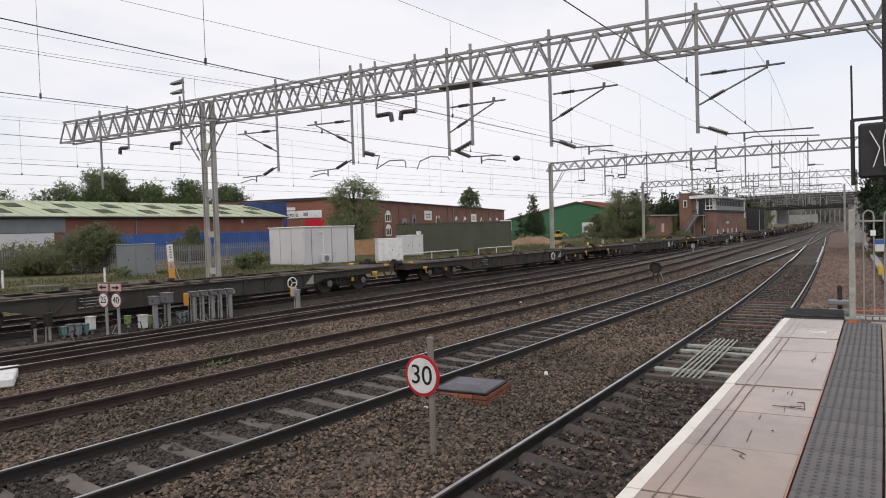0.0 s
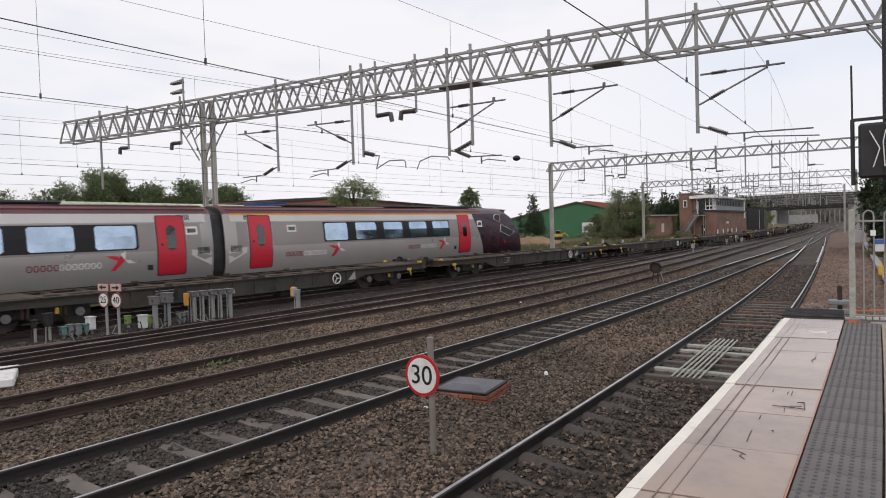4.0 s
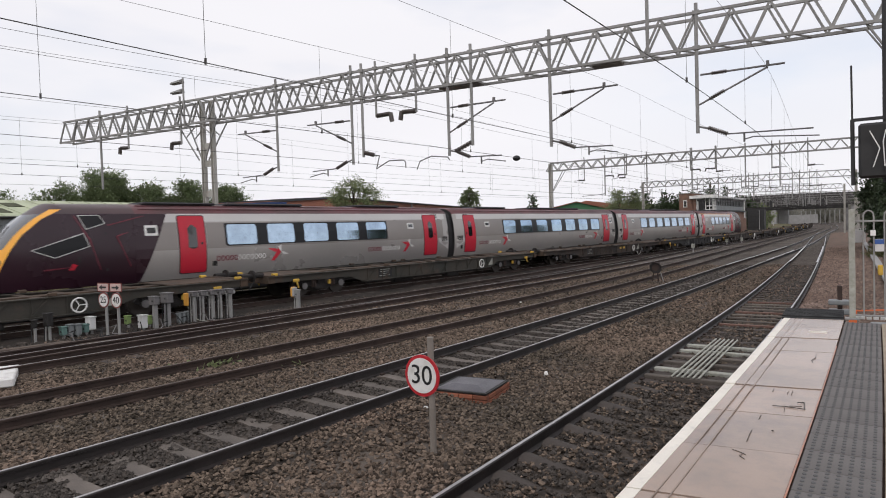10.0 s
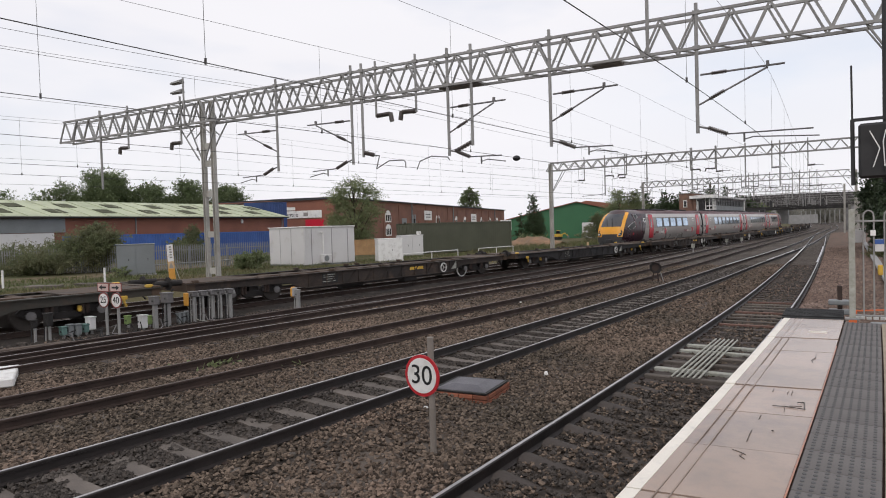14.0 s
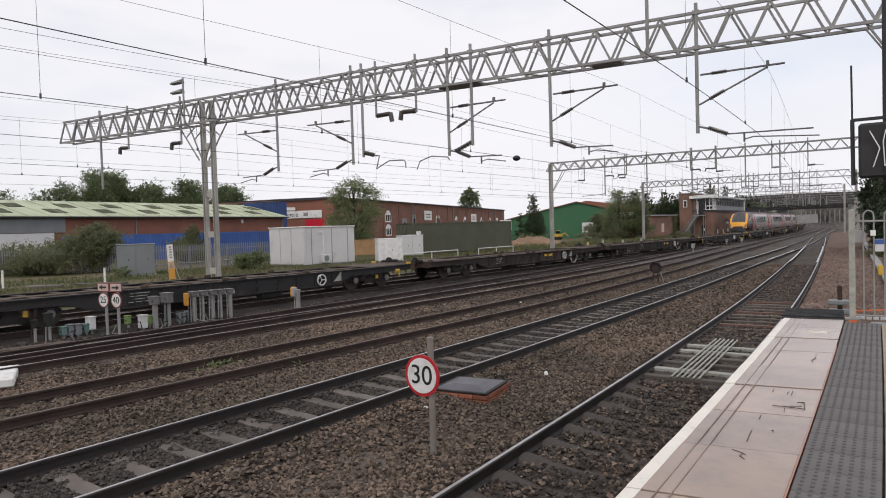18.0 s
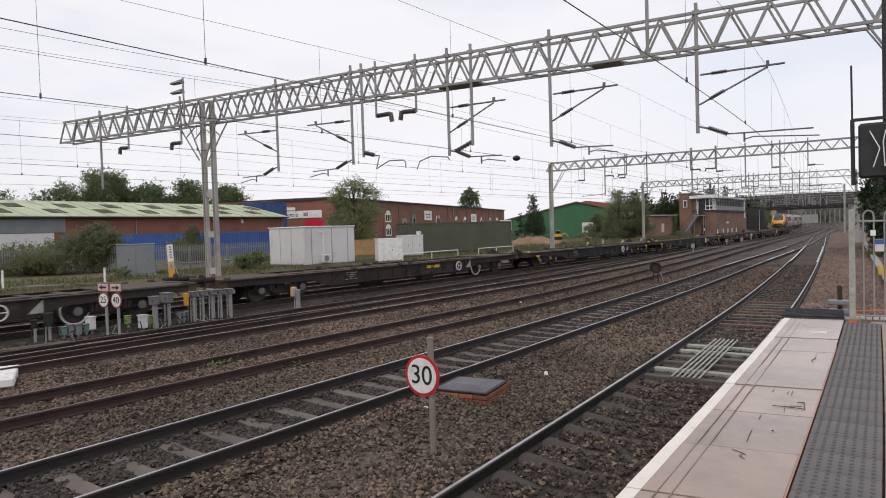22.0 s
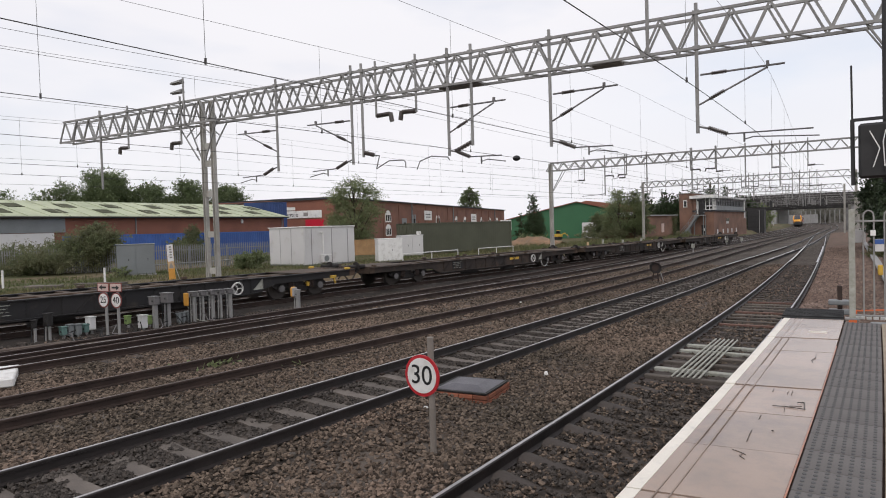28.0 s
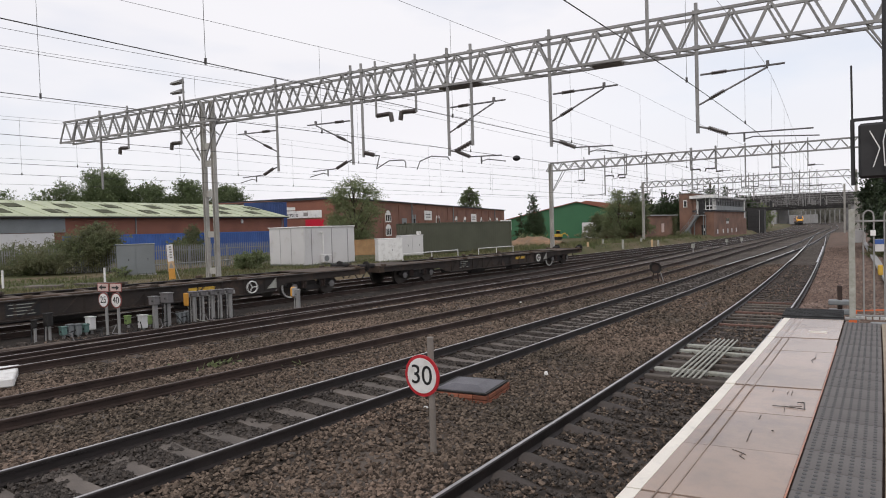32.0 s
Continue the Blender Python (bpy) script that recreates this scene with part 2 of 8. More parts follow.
M_RAILGREY = material("rail_head_grey", (0.42, 0.40, 0.39), 0.42, 0.5, scale=1.5, fine=30, bump=0.04, var=0.3)
M_CONC = material("sleeper_concrete", (0.145, 0.122, 0.105), 0.85, scale=2.2, fine=50, bump=0.3, var=0.35, spread=0.25, dirt=(0.10, 0.085, 0.075), dirt_amount=0.7)
M_MUDSL = material("mud_caked_sleeper", (0.062, 0.049, 0.042), 0.8, scale=2.5, fine=30, bump=0.25, var=0.3, spread=0.12)
M_WOOD = material("sleeper_timber", (0.066, 0.050, 0.042), 0.9, scale=2.5, fine=40, bump=0.5, var=0.45, spread=0.2)
M_STEEL = material("galvanised_steel", (0.315, 0.308, 0.30), 0.55, 0.1, scale=0.8, fine=14, bump=0.05, var=0.22)
M_STEELD = material("weathered_steel", (0.20, 0.19, 0.19), 0.65, 0.2, scale=0.9, fine=20, bump=0.1, var=0.35)
M_BLACK = material("black_fitting", (0.022, 0.021, 0.022), 0.5, scale=3, fine=40, bump=0.05, var=0.3)
M_INSUL = material("brown_glazed_insulator", (0.085, 0.070, 0.064), 0.35, scale=5, fine=50, bump=0.0, var=0.3)
M_WIRE = material("copper_wire", (0.075, 0.07, 0.07), 0.6, 0.2, scale=1, fine=20, bump=0.0, var=0.2)
M_SLAB = material("platform_slab", (0.39, 0.285, 0.225), 0.17, scale=0.9, second=(0.31, 0.235, 0.19), fine=120, bump=0.06, var=0.16, spread=0.06, dirt=(0.23, 0.185, 0.165), dirt_scale=1.6, dirt_amount=0.5)
M_TACT = material("tactile_grey", (0.140, 0.128, 0.122), 0.75, scale=1.2, fine=90, bump=0.12, var=0.2, spread=0.07)
M_PAVE = material("buff_paver", (0.33, 0.27, 0.20), 0.7, scale=1.2, fine=90, bump=0.12, var=0.2, spread=0.1)
M_WHITE = material("white_line_paint", (0.78, 0.73, 0.65), 0.5, scale=4, fine=60, bump=0.06, var=0.08, dirt=(0.55, 0.52, 0.48), dirt_scale=6, dirt_amount=0.25)
M_ORANGE = material("orange_line_paint", (0.45, 0.19, 0.12), 0.6, scale=9, fine=60, bump=0.05, var=0.2, dirt=(0.30, 0.24, 0.22), dirt_scale=14, dirt_amount=0.7)
M_BRICKP = material("platform_wall_brick", (0.16, 0.10, 0.08), 0.9, scale=2, fine=30, bump=0.4, var=0.4)
M_RUBBER = material("black_rubber", (0.02, 0.02, 0.021), 0.7, scale=4, fine=60, bump=0.1, var=0.3)
M_SILVER = material("train_silver_paint", (0.42, 0.395, 0.375), 0.30, 0.35, scale=0.5, fine=8, bump=0.0, var=0.07, spec=0.5)
M_LIGHT = material("train_pale_band", (0.62, 0.60, 0.585), 0.33, 0.1, scale=0.5, fine=8, bump=0.0, var=0.06)
M_TAUPE = material("train_taupe_band", (0.295, 0.268, 0.252), 0.35, 0.1, scale=0.5, fine=8, bump=0.0, var=0.08)
M_RED = material("train_door_red", (0.56, 0.022, 0.045), 0.32, scale=0.5, fine=8, bump=0.0, var=0.1)
M_MAROON = material("train_roof_maroon", (0.125, 0.038, 0.044), 0.42, scale=0.6, second=(0.08, 0.034, 0.036), fine=12, bump=0.03, var=0.25)
M_PURPLE = material("train_cab_purple", (0.032, 0.012, 0.020), 0.28, scale=0.5, fine=8, bump=0.0, var=0.2)
M_CABROOF = material("train_cab_roof_brown", (0.070, 0.036, 0.040), 0.38, scale=0.6, second=(0.05, 0.032, 0.034), fine=10, bump=0.0, var=0.2)
M_YELLOW = material("train_front_yellow", (0.80, 0.36, 0.025), 0.35, scale=0.7, fine=10, bump=0.0, var=0.1)
M_UNDER = material("train_underframe", (0.022, 0.020, 0.019), 0.75, scale=2, fine=20, bump=0.2, var=0.4)
M_FREIGHT = material("wagon_brown_paint", (0.017, 0.014, 0.013), 0.75, scale=0.6, second=(0.036, 0.026, 0.021), fine=14, bump=0.25, var=0.5, spread=0.3, dirt=(0.075, 0.046, 0.032), dirt_scale=1.9, dirt_amount=0.4)
M_DECK = material("wagon_deck_rust", (0.050, 0.036, 0.027), 0.9, scale=1.1, second=(0.095, 0.062, 0.042), fine=14, bump=0.3, var=0.45)
M_BOGIE = material("bogie_iron", (0.022, 0.018, 0.017), 0.8, scale=2.5, fine=20, bump=0.3, var=0.5)
M_WHEEL = material("wheel_steel", (0.06, 0.050, 0.044), 0.7, 0.1, scale=2, fine=20, bump=0.1, var=0.3)
M_WHITEP = material("white_enamel", (0.78, 0.77, 0.75), 0.4, scale=3, fine=30, bump=0.02, var=0.1, dirt=(0.45, 0.42, 0.38), dirt_scale=3, dirt_amount=0.3)
M_YELP = material("yellow_enamel", (0.68, 0.42, 0.05), 0.55, scale=3, fine=30, bump=0.02, var=0.2, dirt=(0.22, 0.15, 0.06), dirt_scale=5, dirt_amount=0.4)
M_REDP = material("red_enamel", (0.48, 0.02, 0.03), 0.4, scale=3, fine=30, bump=0.02, var=0.1)
M_INK = material("black_lettering", (0.012, 0.012, 0.013), 0.5, scale=3, fine=30, bump=0.0, var=0.1)
M_BRICK = material("red_brick", (0.255, 0.105, 0.070), 0.9, scale=0.35, second=(0.20, 0.085, 0.060), fine=7, bump=0.3, var=0.3)
M_BRICKD = material("old_red_brick", (0.225, 0.105, 0.072), 0.9, scale=0.5, second=(0.165, 0.084, 0.062), fine=8, bump=0.3, var=0.35)
M_BOXBRICK = material("weathered_brown_brick", (0.235, 0.130, 0.092), 0.9, scale=0.5, second=(0.165, 0.093, 0.068), fine=8, bump=0.3, var=0.35, dirt=(0.10, 0.075, 0.06), dirt_scale=0.6, dirt_amount=0.4)
M_GREENROOF = material("pale_green_roof_sheet", (0.45, 0.485, 0.325), 0.6, scale=0.16, second=(0.37, 0.41, 0.27), fine=3, bump=0.05, var=0.16, dirt=(0.25, 0.27, 0.17), dirt_scale=0.5, dirt_amount=0.45)
M_SKYLIGHT = material("mossy_rooflight", (0.10, 0.105, 0.07), 0.9, spec=0.1, scale=0.8, fine=8, bump=0.03, var=0.3)
M_BLUE = material("blue_container_paint", (0.042, 0.108, 0.35), 0.5, scale=0.6, fine=9, bump=0.04, var=0.2, spread=0.1)
M_OLIVE = material("olive_container_paint", (0.084, 0.088, 0.058), 0.6, scale=0.6, fine=9, bump=0.04, var=0.15)
M_GREENSHED = material("green_shed_sheet", (0.035, 0.135, 0.06), 0.6, scale=0.2, fine=4, bump=0.03, var=0.12)
M_CABIN = material("pale_grey_cabin_panel", (0.63, 0.62, 0.615), 0.55, scale=0.5, fine=10, bump=0.03, var=0.07, dirt=(0.48, 0.46, 0.43), dirt_scale=0.9, dirt_amount=0.15)
M_GREYBOX = material("grey_steel_cabinet_paint", (0.20, 0.215, 0.22), 0.5, scale=0.8, fine=12, bump=0.03, var=0.12)
M_GREYWALL = material("grey_render", (0.33, 0.325, 0.32), 0.8, scale=0.4, fine=10, bump=0.1, var=0.2)
M_PALETIMBER = material("new_timber_boards", (0.42, 0.25, 0.12), 0.8, scale=1.5, fine=20, bump=0.2, var=0.25)
M_GALVFENCE = material("galvanised_fence", (0.25, 0.255, 0.25), 0.6, 0.3, scale=1, fine=15, bump=0.03, var=0.2)
M_DARKROOF = material("dark_roof_sheet", (0.045, 0.045, 0.05), 0.8, scale=0.2, fine=4, bump=0.05, var=0.25)
M_LEAF = leafy(island(material("broad_leaf", (0.155, 0.195, 0.095), 0.6, scale=1.2, second=(0.175, 0.22, 0.105), fine=12, bump=0.0, var=0.35), 0.70, 1.30), 0.5)
M_LEAFD = leafy(island(material("dark_leaf", (0.078, 0.106, 0.056), 0.65, scale=1.0, second=(0.06, 0.095, 0.04), fine=12, bump=0.0, var=0.35), 0.65, 1.35), 0.5)
M_LEAFK = leafy(island(material("deep_green_leaf", (0.046, 0.070, 0.036), 0.65, scale=1.0, second=(0.06, 0.085, 0.04), fine=12, bump=0.0, var=0.35), 0.65, 1.35), 0.25)
M_LEAFY = leafy(island(material("willow_leaf", (0.18, 0.22, 0.10), 0.6, scale=1.2, second=(0.23, 0.26, 0.13), fine=12, bump=0.0, var=0.3), 0.7, 1.3), 0.4)
M_BLADE = leafy(island(material("grass_blade", (0.085, 0.115, 0.038), 0.7, scale=0.3, second=(0.17, 0.15, 0.075), fine=8, bump=0.0, var=0.3), 0.6, 1.4), 0.4)
M_BARK = material("bark", (0.09, 0.07, 0.05), 0.9, scale=3, fine=30, bump=0.5, var=0.4)


def glass(name, tint, rough=0.06):
    if name in MATS:
        return MATS[name]
    m = material(name, tint, rough, scale=0.7, fine=6, bump=0.0, var=0.25, spec=0.9)
    m.node_tree.nodes["Principled BSDF"].inputs["Coat Weight"].default_value = 0.6
    m.node_tree.nodes["Principled BSDF"].inputs["Coat Roughness"].default_value = 0.03
    return m


def glow(name, colour, strength):
    m = bpy.data.materials.new(name)
    m.use_nodes = True
    b = m.node_tree.nodes["Principled BSDF"]
    b.inputs["Base Color"].default_value = (*colour, 1)
    b.inputs["Emission Color"].default_value = (*colour, 1)
    b.inputs["Emission Strength"].default_value = strength
    return m


M_PANE = material("train_window_mirror_glass", (0.47, 0.60, 0.74), 0.05, 1.0, scale=0.9, fine=5, bump=0.0, var=0.18)
M_DARKGLASS = glass("dark_glass", (0.012, 0.012, 0.014))
M_PITBRICK = material("orange_brick", (0.30, 0.105, 0.06), 0.85, scale=3, fine=40, bump=0.3, var=0.3, spread=0.25)
M_PITLID = material("dull_plate_lid", (0.115, 0.11, 0.125), 0.5, 0.2, scale=2, fine=60, bump=0.2, var=0.25)
M_RAILBRIGHT = material("polished_rail", (0.72, 0.72, 0.73), 0.35, 0.5, scale=1.5, fine=30, bump=0.02, var=0.12)
M_ORANGEP = material("orange_plastic", (0.72, 0.16, 0.05), 0.5, scale=3, fine=30, bump=0.05, var=0.15)
M_WGREEN = material("wagon_dull_green_paint", (0.030, 0.032, 0.027), 0.7, scale=0.6, second=(0.055, 0.046, 0.036), fine=14, bump=0.2, var=0.35, dirt=(0.085, 0.05, 0.034), dirt_scale=1.5, dirt_amount=0.3)
M_WBLACK = material("wagon_black_paint", (0.013, 0.013, 0.015), 0.7, scale=0.6, second=(0.024, 0.021, 0.021), fine=14, bump=0.15, var=0.35, dirt=(0.06, 0.045, 0.036), dirt_scale=1.5, dirt_amount=0.2)
M_RUSTSL = material("rust_stained_sleeper", (0.17, 0.095, 0.075), 0.85, scale=2, fine=40, bump=0.3, var=0.3)
M_AMBER = material("amber_board_paint", (0.62, 0.30, 0.05), 0.5, scale=3, fine=30, bump=0.02, var=0.15)
M_PALEAMBER = material("faded_amber_paint", (0.60, 0.42, 0.24), 0.6, scale=3, fine=30, bump=0.02, var=0.2)
M_POINTWOOD = material("weathered_baulk", (0.13, 0.098, 0.078), 0.9, scale=2.0, fine=30, bump=0.4, var=0.4, spread=0.2)
M_DUNPOST = material("dun_sign_post", (0.235, 0.205, 0.18), 0.7, 0.0, scale=2.0, fine=30, bump=0.1, var=0.25)
M_BLUED = material("dark_blue_container_paint", (0.028, 0.062, 0.19), 0.55, scale=0.6, fine=9, bump=0.04, var=0.2)
M_JOINT = material("dark_joint", (0.085, 0.07, 0.062), 0.8, scale=3, fine=30, bump=0.1, var=0.3)
M_BLISTER = material("worn_tactile_blister", (0.075, 0.073, 0.074), 0.6, scale=1.2, fine=90, bump=0.1, var=0.25)
M_BAND = material("train_black_band", (0.012, 0.012, 0.014), 0.32, scale=0.5, fine=6, bump=0.0, var=0.2, spec=0.3)
M_REDLINE = material("dull_red_line", (0.20, 0.025, 0.045), 0.4, scale=1.0, fine=8, bump=0.0, var=0.2)
M_POSTW = material("weathered_white_post", (0.42, 0.42, 0.38), 0.8, scale=3, fine=40, bump=0.15, var=0.25, dirt=(0.22, 0.22, 0.17), dirt_scale=9, dirt_amount=0.6)
M_REDFADE = material("faded_red_enamel", (0.24, 0.06, 0.05), 0.6, scale=5, fine=30, bump=0.02, var=0.25)
M_PINKP = material("faded_pink_plate", (0.58, 0.44, 0.40), 0.6, scale=5, fine=30, bump=0.02, var=0.15)
M_BEDDARK = material("oily_ballast", (0.026, 0.023, 0.021), 0.8, scale=0.6, second=(0.050, 0.041, 0.035), fine=20, bump=1.0, var=0.6, spec=0.2)
M_BALLASTD = island(material("dark_ballast_stone", (0.074, 0.064, 0.057), 0.85, scale=0.5, second=(0.045, 0.038, 0.034), fine=60, bump=0.5, var=0.4, spec=0.2), 0.5, 1.6)
M_MAST = material("pale_mast_steel", (0.44, 0.425, 0.39), 0.6, 0.05, scale=0.8, fine=14, bump=0.05, var=0.22, dirt=(0.26, 0.235, 0.205), dirt_scale=1.5, dirt_amount=0.4)
M_DRY = leafy(island(material("dry_weed", (0.22, 0.20, 0.10), 0.8, scale=0.8, second=(0.12, 0.15, 0.06), fine=12, bump=0.0, var=0.35), 0.65, 1.35), 0.4)
M_BUSH = leafy(island(material("olive_bush_leaf", (0.15, 0.18, 0.085), 0.65, scale=0.8, second=(0.20, 0.195, 0.11), fine=12, bump=0.0, var=0.35), 0.65, 1.35), 0.5)
# the haze of distance is mixed into this pale grey leaf colour
M_FARLEAF = island(material("far_leaf_haze_tint", (0.125, 0.125, 0.105), 0.8, scale=0.3, second=(0.165, 0.155, 0.13), fine=5, bump=0.0, var=0.2), 0.8, 1.2)
M_SPOIL = material("orange_brown_spoil", (0.29, 0.175, 0.105), 0.95, scale=0.9, second=(0.18, 0.13, 0.09), fine=12, bump=0.5, var=0.45)
M_BRIDGE = material("sooty_bridge_steel", (0.034, 0.031, 0.031), 0.9, scale=0.2, second=(0.05, 0.046, 0.044), fine=3, bump=0.1, var=0.3)
M_TAR = material("dark_tar", (0.12, 0.095, 0.082), 0.7, scale=6, fine=60, bump=0.1, var=0.4)
M_GROOVE = material("slab_groove", (0.29, 0.22, 0.18), 0.6, scale=2, fine=40, bump=0.05, var=0.3)

# ---- ground: one sheet to the horizon ----
def sheet(name, ys, offs, base, height, mat, label, category, smooth=True):
    g = Geo()
    rings = []
    for y in ys:
        x0 = float(base(min(max(y, -150), 600)))
        rings.append([(x0 + o, y, height(x0 + o, y, o)) for o in offs])
    g.loft(rings, closed=False, caps=False)
    return solid(name, g, mat, label, category, "structure", smooth)


def ground_height(x, y, o):
    if o < -4.6:
        return GROUND_L
    if o < -3.2:
        return -0.32 + (GROUND_L + 0.32) * (-3.2 - o) / 1.4
    return -0.45


rows_y = [-3000, -600] + list(range(-80, 120, 4)) + list(range(120, 620, 20)) + [1200, 4000]
sheet("ground", rows_y, [-4000, -900, -200, -80, -50, -30, -20, -12, -8, -6, -4.6, -3.9, -3.2, 0, 14, 40, 120, 900, 4000], F, ground_height, M_GRASS, "rough grassy ground beside the railway", "ground")


def bed_height(x, y, o):
    d = min(abs(x - float(t(y))) for t in (A, B, C, D, E, F))
    z = -0.195 - 0.08 * min(1.0, max(0.0, (d - 1.35) / 0.7))
    return z + 0.022 * noise.noise(Vector((x * 1.7, y * 1.7, 0))) + 0.012 * noise.noise(Vector((x * 5, y * 5, 3)))


bed_rows = list(np.arange(-30, 2, 2.0)) + list(np.arange(2, 30, 0.4)) + list(np.arange(30, 90, 2.0)) + list(np.arange(90, 460, 10.0))
sheet("trackbed", bed_rows, list(np.arange(-2.9, 25.3, 0.35)), F, bed_height, M_BED, "brown-grey crushed stone ballast under the tracks", "ballast")


# loose ballast stones where the camera stands close
def scatter_stones(count, x_lo, x_hi, y_lo, y_hi, power, s_lo, s_hi, seed, oily=False):
    rng = np.random.default_rng(seed)
    y = y_lo + (y_hi - y_lo) * rng.random(count) ** power
    off = x_lo + (x_hi - x_lo) * rng.random(count)
    x = B(y) + off
    near = np.min(np.stack([np.abs(x - t(y)) for t in (A, B, C, D)]), axis=0)
    railgap = np.min(np.stack([np.abs(np.abs(x - t(y)) - 0.7525) for t in (A, B, C, D)]), axis=0)
    on_a = (np.abs((y + 3.94 + 0.31) % 0.62 - 0.31) < 0.065 + 0.03 * np.sin(x * 17 + y * 5)) & (np.abs(x - A(y) - 0.25) < 1.05)
    on_b = (np.abs((y + 3.7 + 0.31) % 0.62 - 0.31) < 0.12) & (x - B(y) > np.where(y > 9, -0.70, -0.38 + 0.25 * np.sin(y * 9.1))) & (x - B(y) < 0.70)
    keep = (railgap > 0.09) & (x < A(y) + 1.40) & ~on_a & ~on_b
    x, y, near = x[keep], y[keep], near[keep]
    n = len(x)
    z = -0.195 - 0.08 * np.clip((near - 1.35) / 0.7, 0, 1) + 0.004 + 0.022 * rng.random(n)
    z += 0.055 * ((x < A(y) - 0.85) & (x > A(y) - 1.5)) * np.clip((A(y) - 0.85 - x) / 0.15, 0, 1)
    ob_ = x - B(y)
    z += 0.034 * (((ob_ > 0.80) & (ob_ < 1.35)) | ((ob_ < -0.80) & (ob_ > -1.35)) | ((ob_ < -0.45) & (ob_ > -0.70) & (y < 9)))
    z += 0.03 * oily + 0.036 * ((np.abs(x - A(y)) < 0.7) & (y < 10.8))
    inside = (np.abs(x - B(y)) < 0.72) | ((np.abs(x - A(y)) < 0.72) & (rng.random(n) < 0.6)) | (oily & (rng.random(n) < 0.85))
    base = np.array([(1, 0, 0), (-1, 0, 0), (0, 1, 0), (0, -1, 0), (0, 0, 1), (0, 0, -1)], float)
    s = s_lo + (s_hi - s_lo) * rng.random((n, 1, 1)) ** 1.5
    v = base[None] * s * (0.65 + 0.7 * rng.random((n, 6, 1)))
    v += s * 0.45 * (rng.random((n, 6, 3)) - 0.5)
    ang = rng.random(n) * 2 * np.pi
    tilt = rng.random(n) * np.pi
    ca, sa, ct, st = np.cos(ang), np.sin(ang), np.cos(tilt), np.sin(tilt)
    vx, vy, vz = v[..., 0], v[..., 1] * ct[:, None] - v[..., 2] * st[:, None], v[..., 1] * st[:, None] + v[..., 2] * ct[:, None]
    p = np.stack([vx * ca[:, None] - vy * sa[:, None] + x[:, None], vx * sa[:, None] + vy * ca[:, None] + y[:, None], vz * 0.8 + z[:, None]], -1)
    tri = np.array([(0, 2, 4), (2, 1, 4), (1, 3, 4), (3, 0, 4), (2, 0, 5), (1, 2, 5), (3, 1, 5), (0, 3, 5)])
    f = (tri[None] + 6 * np.arange(n)[:, None, None]).reshape(-1, 3)
    me = bpy.data.meshes.new("ballast_stones")
    me.vertices.add(n * 6), me.loops.add(len(f) * 3), me.polygons.add(len(f))
    me.vertices.foreach_set("co", p.reshape(-1))
    me.loops.foreach_set("vertex_index", f.reshape(-1).astype(np.int32))
    me.polygons.foreach_set("loop_start", np.arange(0, len(f) * 3, 3, dtype=np.int32))
    me.update(calc_edges=True)
    me.validate()
    me.shade_flat()
    me.materials.append(M_BALLAST), me.materials.append(M_BALLASTD)
    me.polygons.foreach_set("material_index", np.repeat(inside.astype(np.int32), 8))
    return tagged(new("ballast_stones", me), "loose brown-grey ballast stones between the rails", "ballast", kind="stuff")


scatter_stones(62000, -4.2, 5.8, 2.6, 15, 1.25, 0.018, 0.041, 3)
scatter_stones(26000, -8.2, -4.0, 3.5, 17, 1.2, 0.022, 0.048, 5)
scatter_stones(26000, -12.4, -8.2, 5, 32, 1.3, 0.022, 0.052, 6, True)
scatter_stones(62000, -8.5, 5.0, 13, 42, 1.4, 0.026, 0.055, 4)


# ---- tracks ----
RAIL_SIDE = [(-0.070, -0.159), (0.070, -0.159), (0.070, -0.147), (0.012, -0.130), (0.010, -0.045), (0.035, -0.036), (0.0355, -0.010), (0.028, -0.001), (-0.028, -0.001), (-0.0355, -0.010), (-0.035, -0.036), (-0.010, -0.045), (-0.012, -0.130), (-0.070, -0.147)]
RAIL_HEAD = [(-0.019, -0.006), (0.019, -0.006), (0.019, 0.001), (0.015, 0.003), (-0.015, 0.003), (-0.019, 0.001)]


def sweep(fn, off, prof, ys):
    g = Geo()
    rings = []
    for y in ys:
        h = heading(fn, y)
        x = float(fn(y)) + off * math.cos(h)
        yy = y - off * math.sin(h)
        rings.append([(x + px * math.cos(h), yy - px * math.sin(h), pz) for px, pz in prof])
    return g.loft(rings)


def steps(lo, hi):
    out, y = [], lo
    while y < hi:
        out.append(y)
        y += 1.0 if abs(y) < 40 else 3.0 if y < 120 else 8.0
    return out + [hi]


def sleeper_mesh(name, mat, long, wide, high):
    g = Geo()
    g.prism([(-long / 2, -high), (long / 2, -high), (long / 2, -0.02), (long / 2 - 0.03, 0.0), (0.42, 0.0), (0.25, -0.02), (-0.25, -0.02), (-0.42, 0.0), (-long / 2 + 0.03, 0.0), (-long / 2, -0.02)], "y", -wide / 2, wide / 2)
    return g.mesh(name, mat)


SL_CONC = sleeper_mesh("sleeper", M_CONC, 2.5, 0.22, 0.12)
SL_WOOD = sleeper_mesh("sleeper", M_WOOD, 2.6, 0.26, 0.12)


def clip_mesh():
    g = Geo()
    g.box((0, 0, 0.018), (0.07, 0.11, 0.036), bevel=0.012)
    return g.mesh("rail_clip", M_RAIL)


CLIP = clip_mesh()


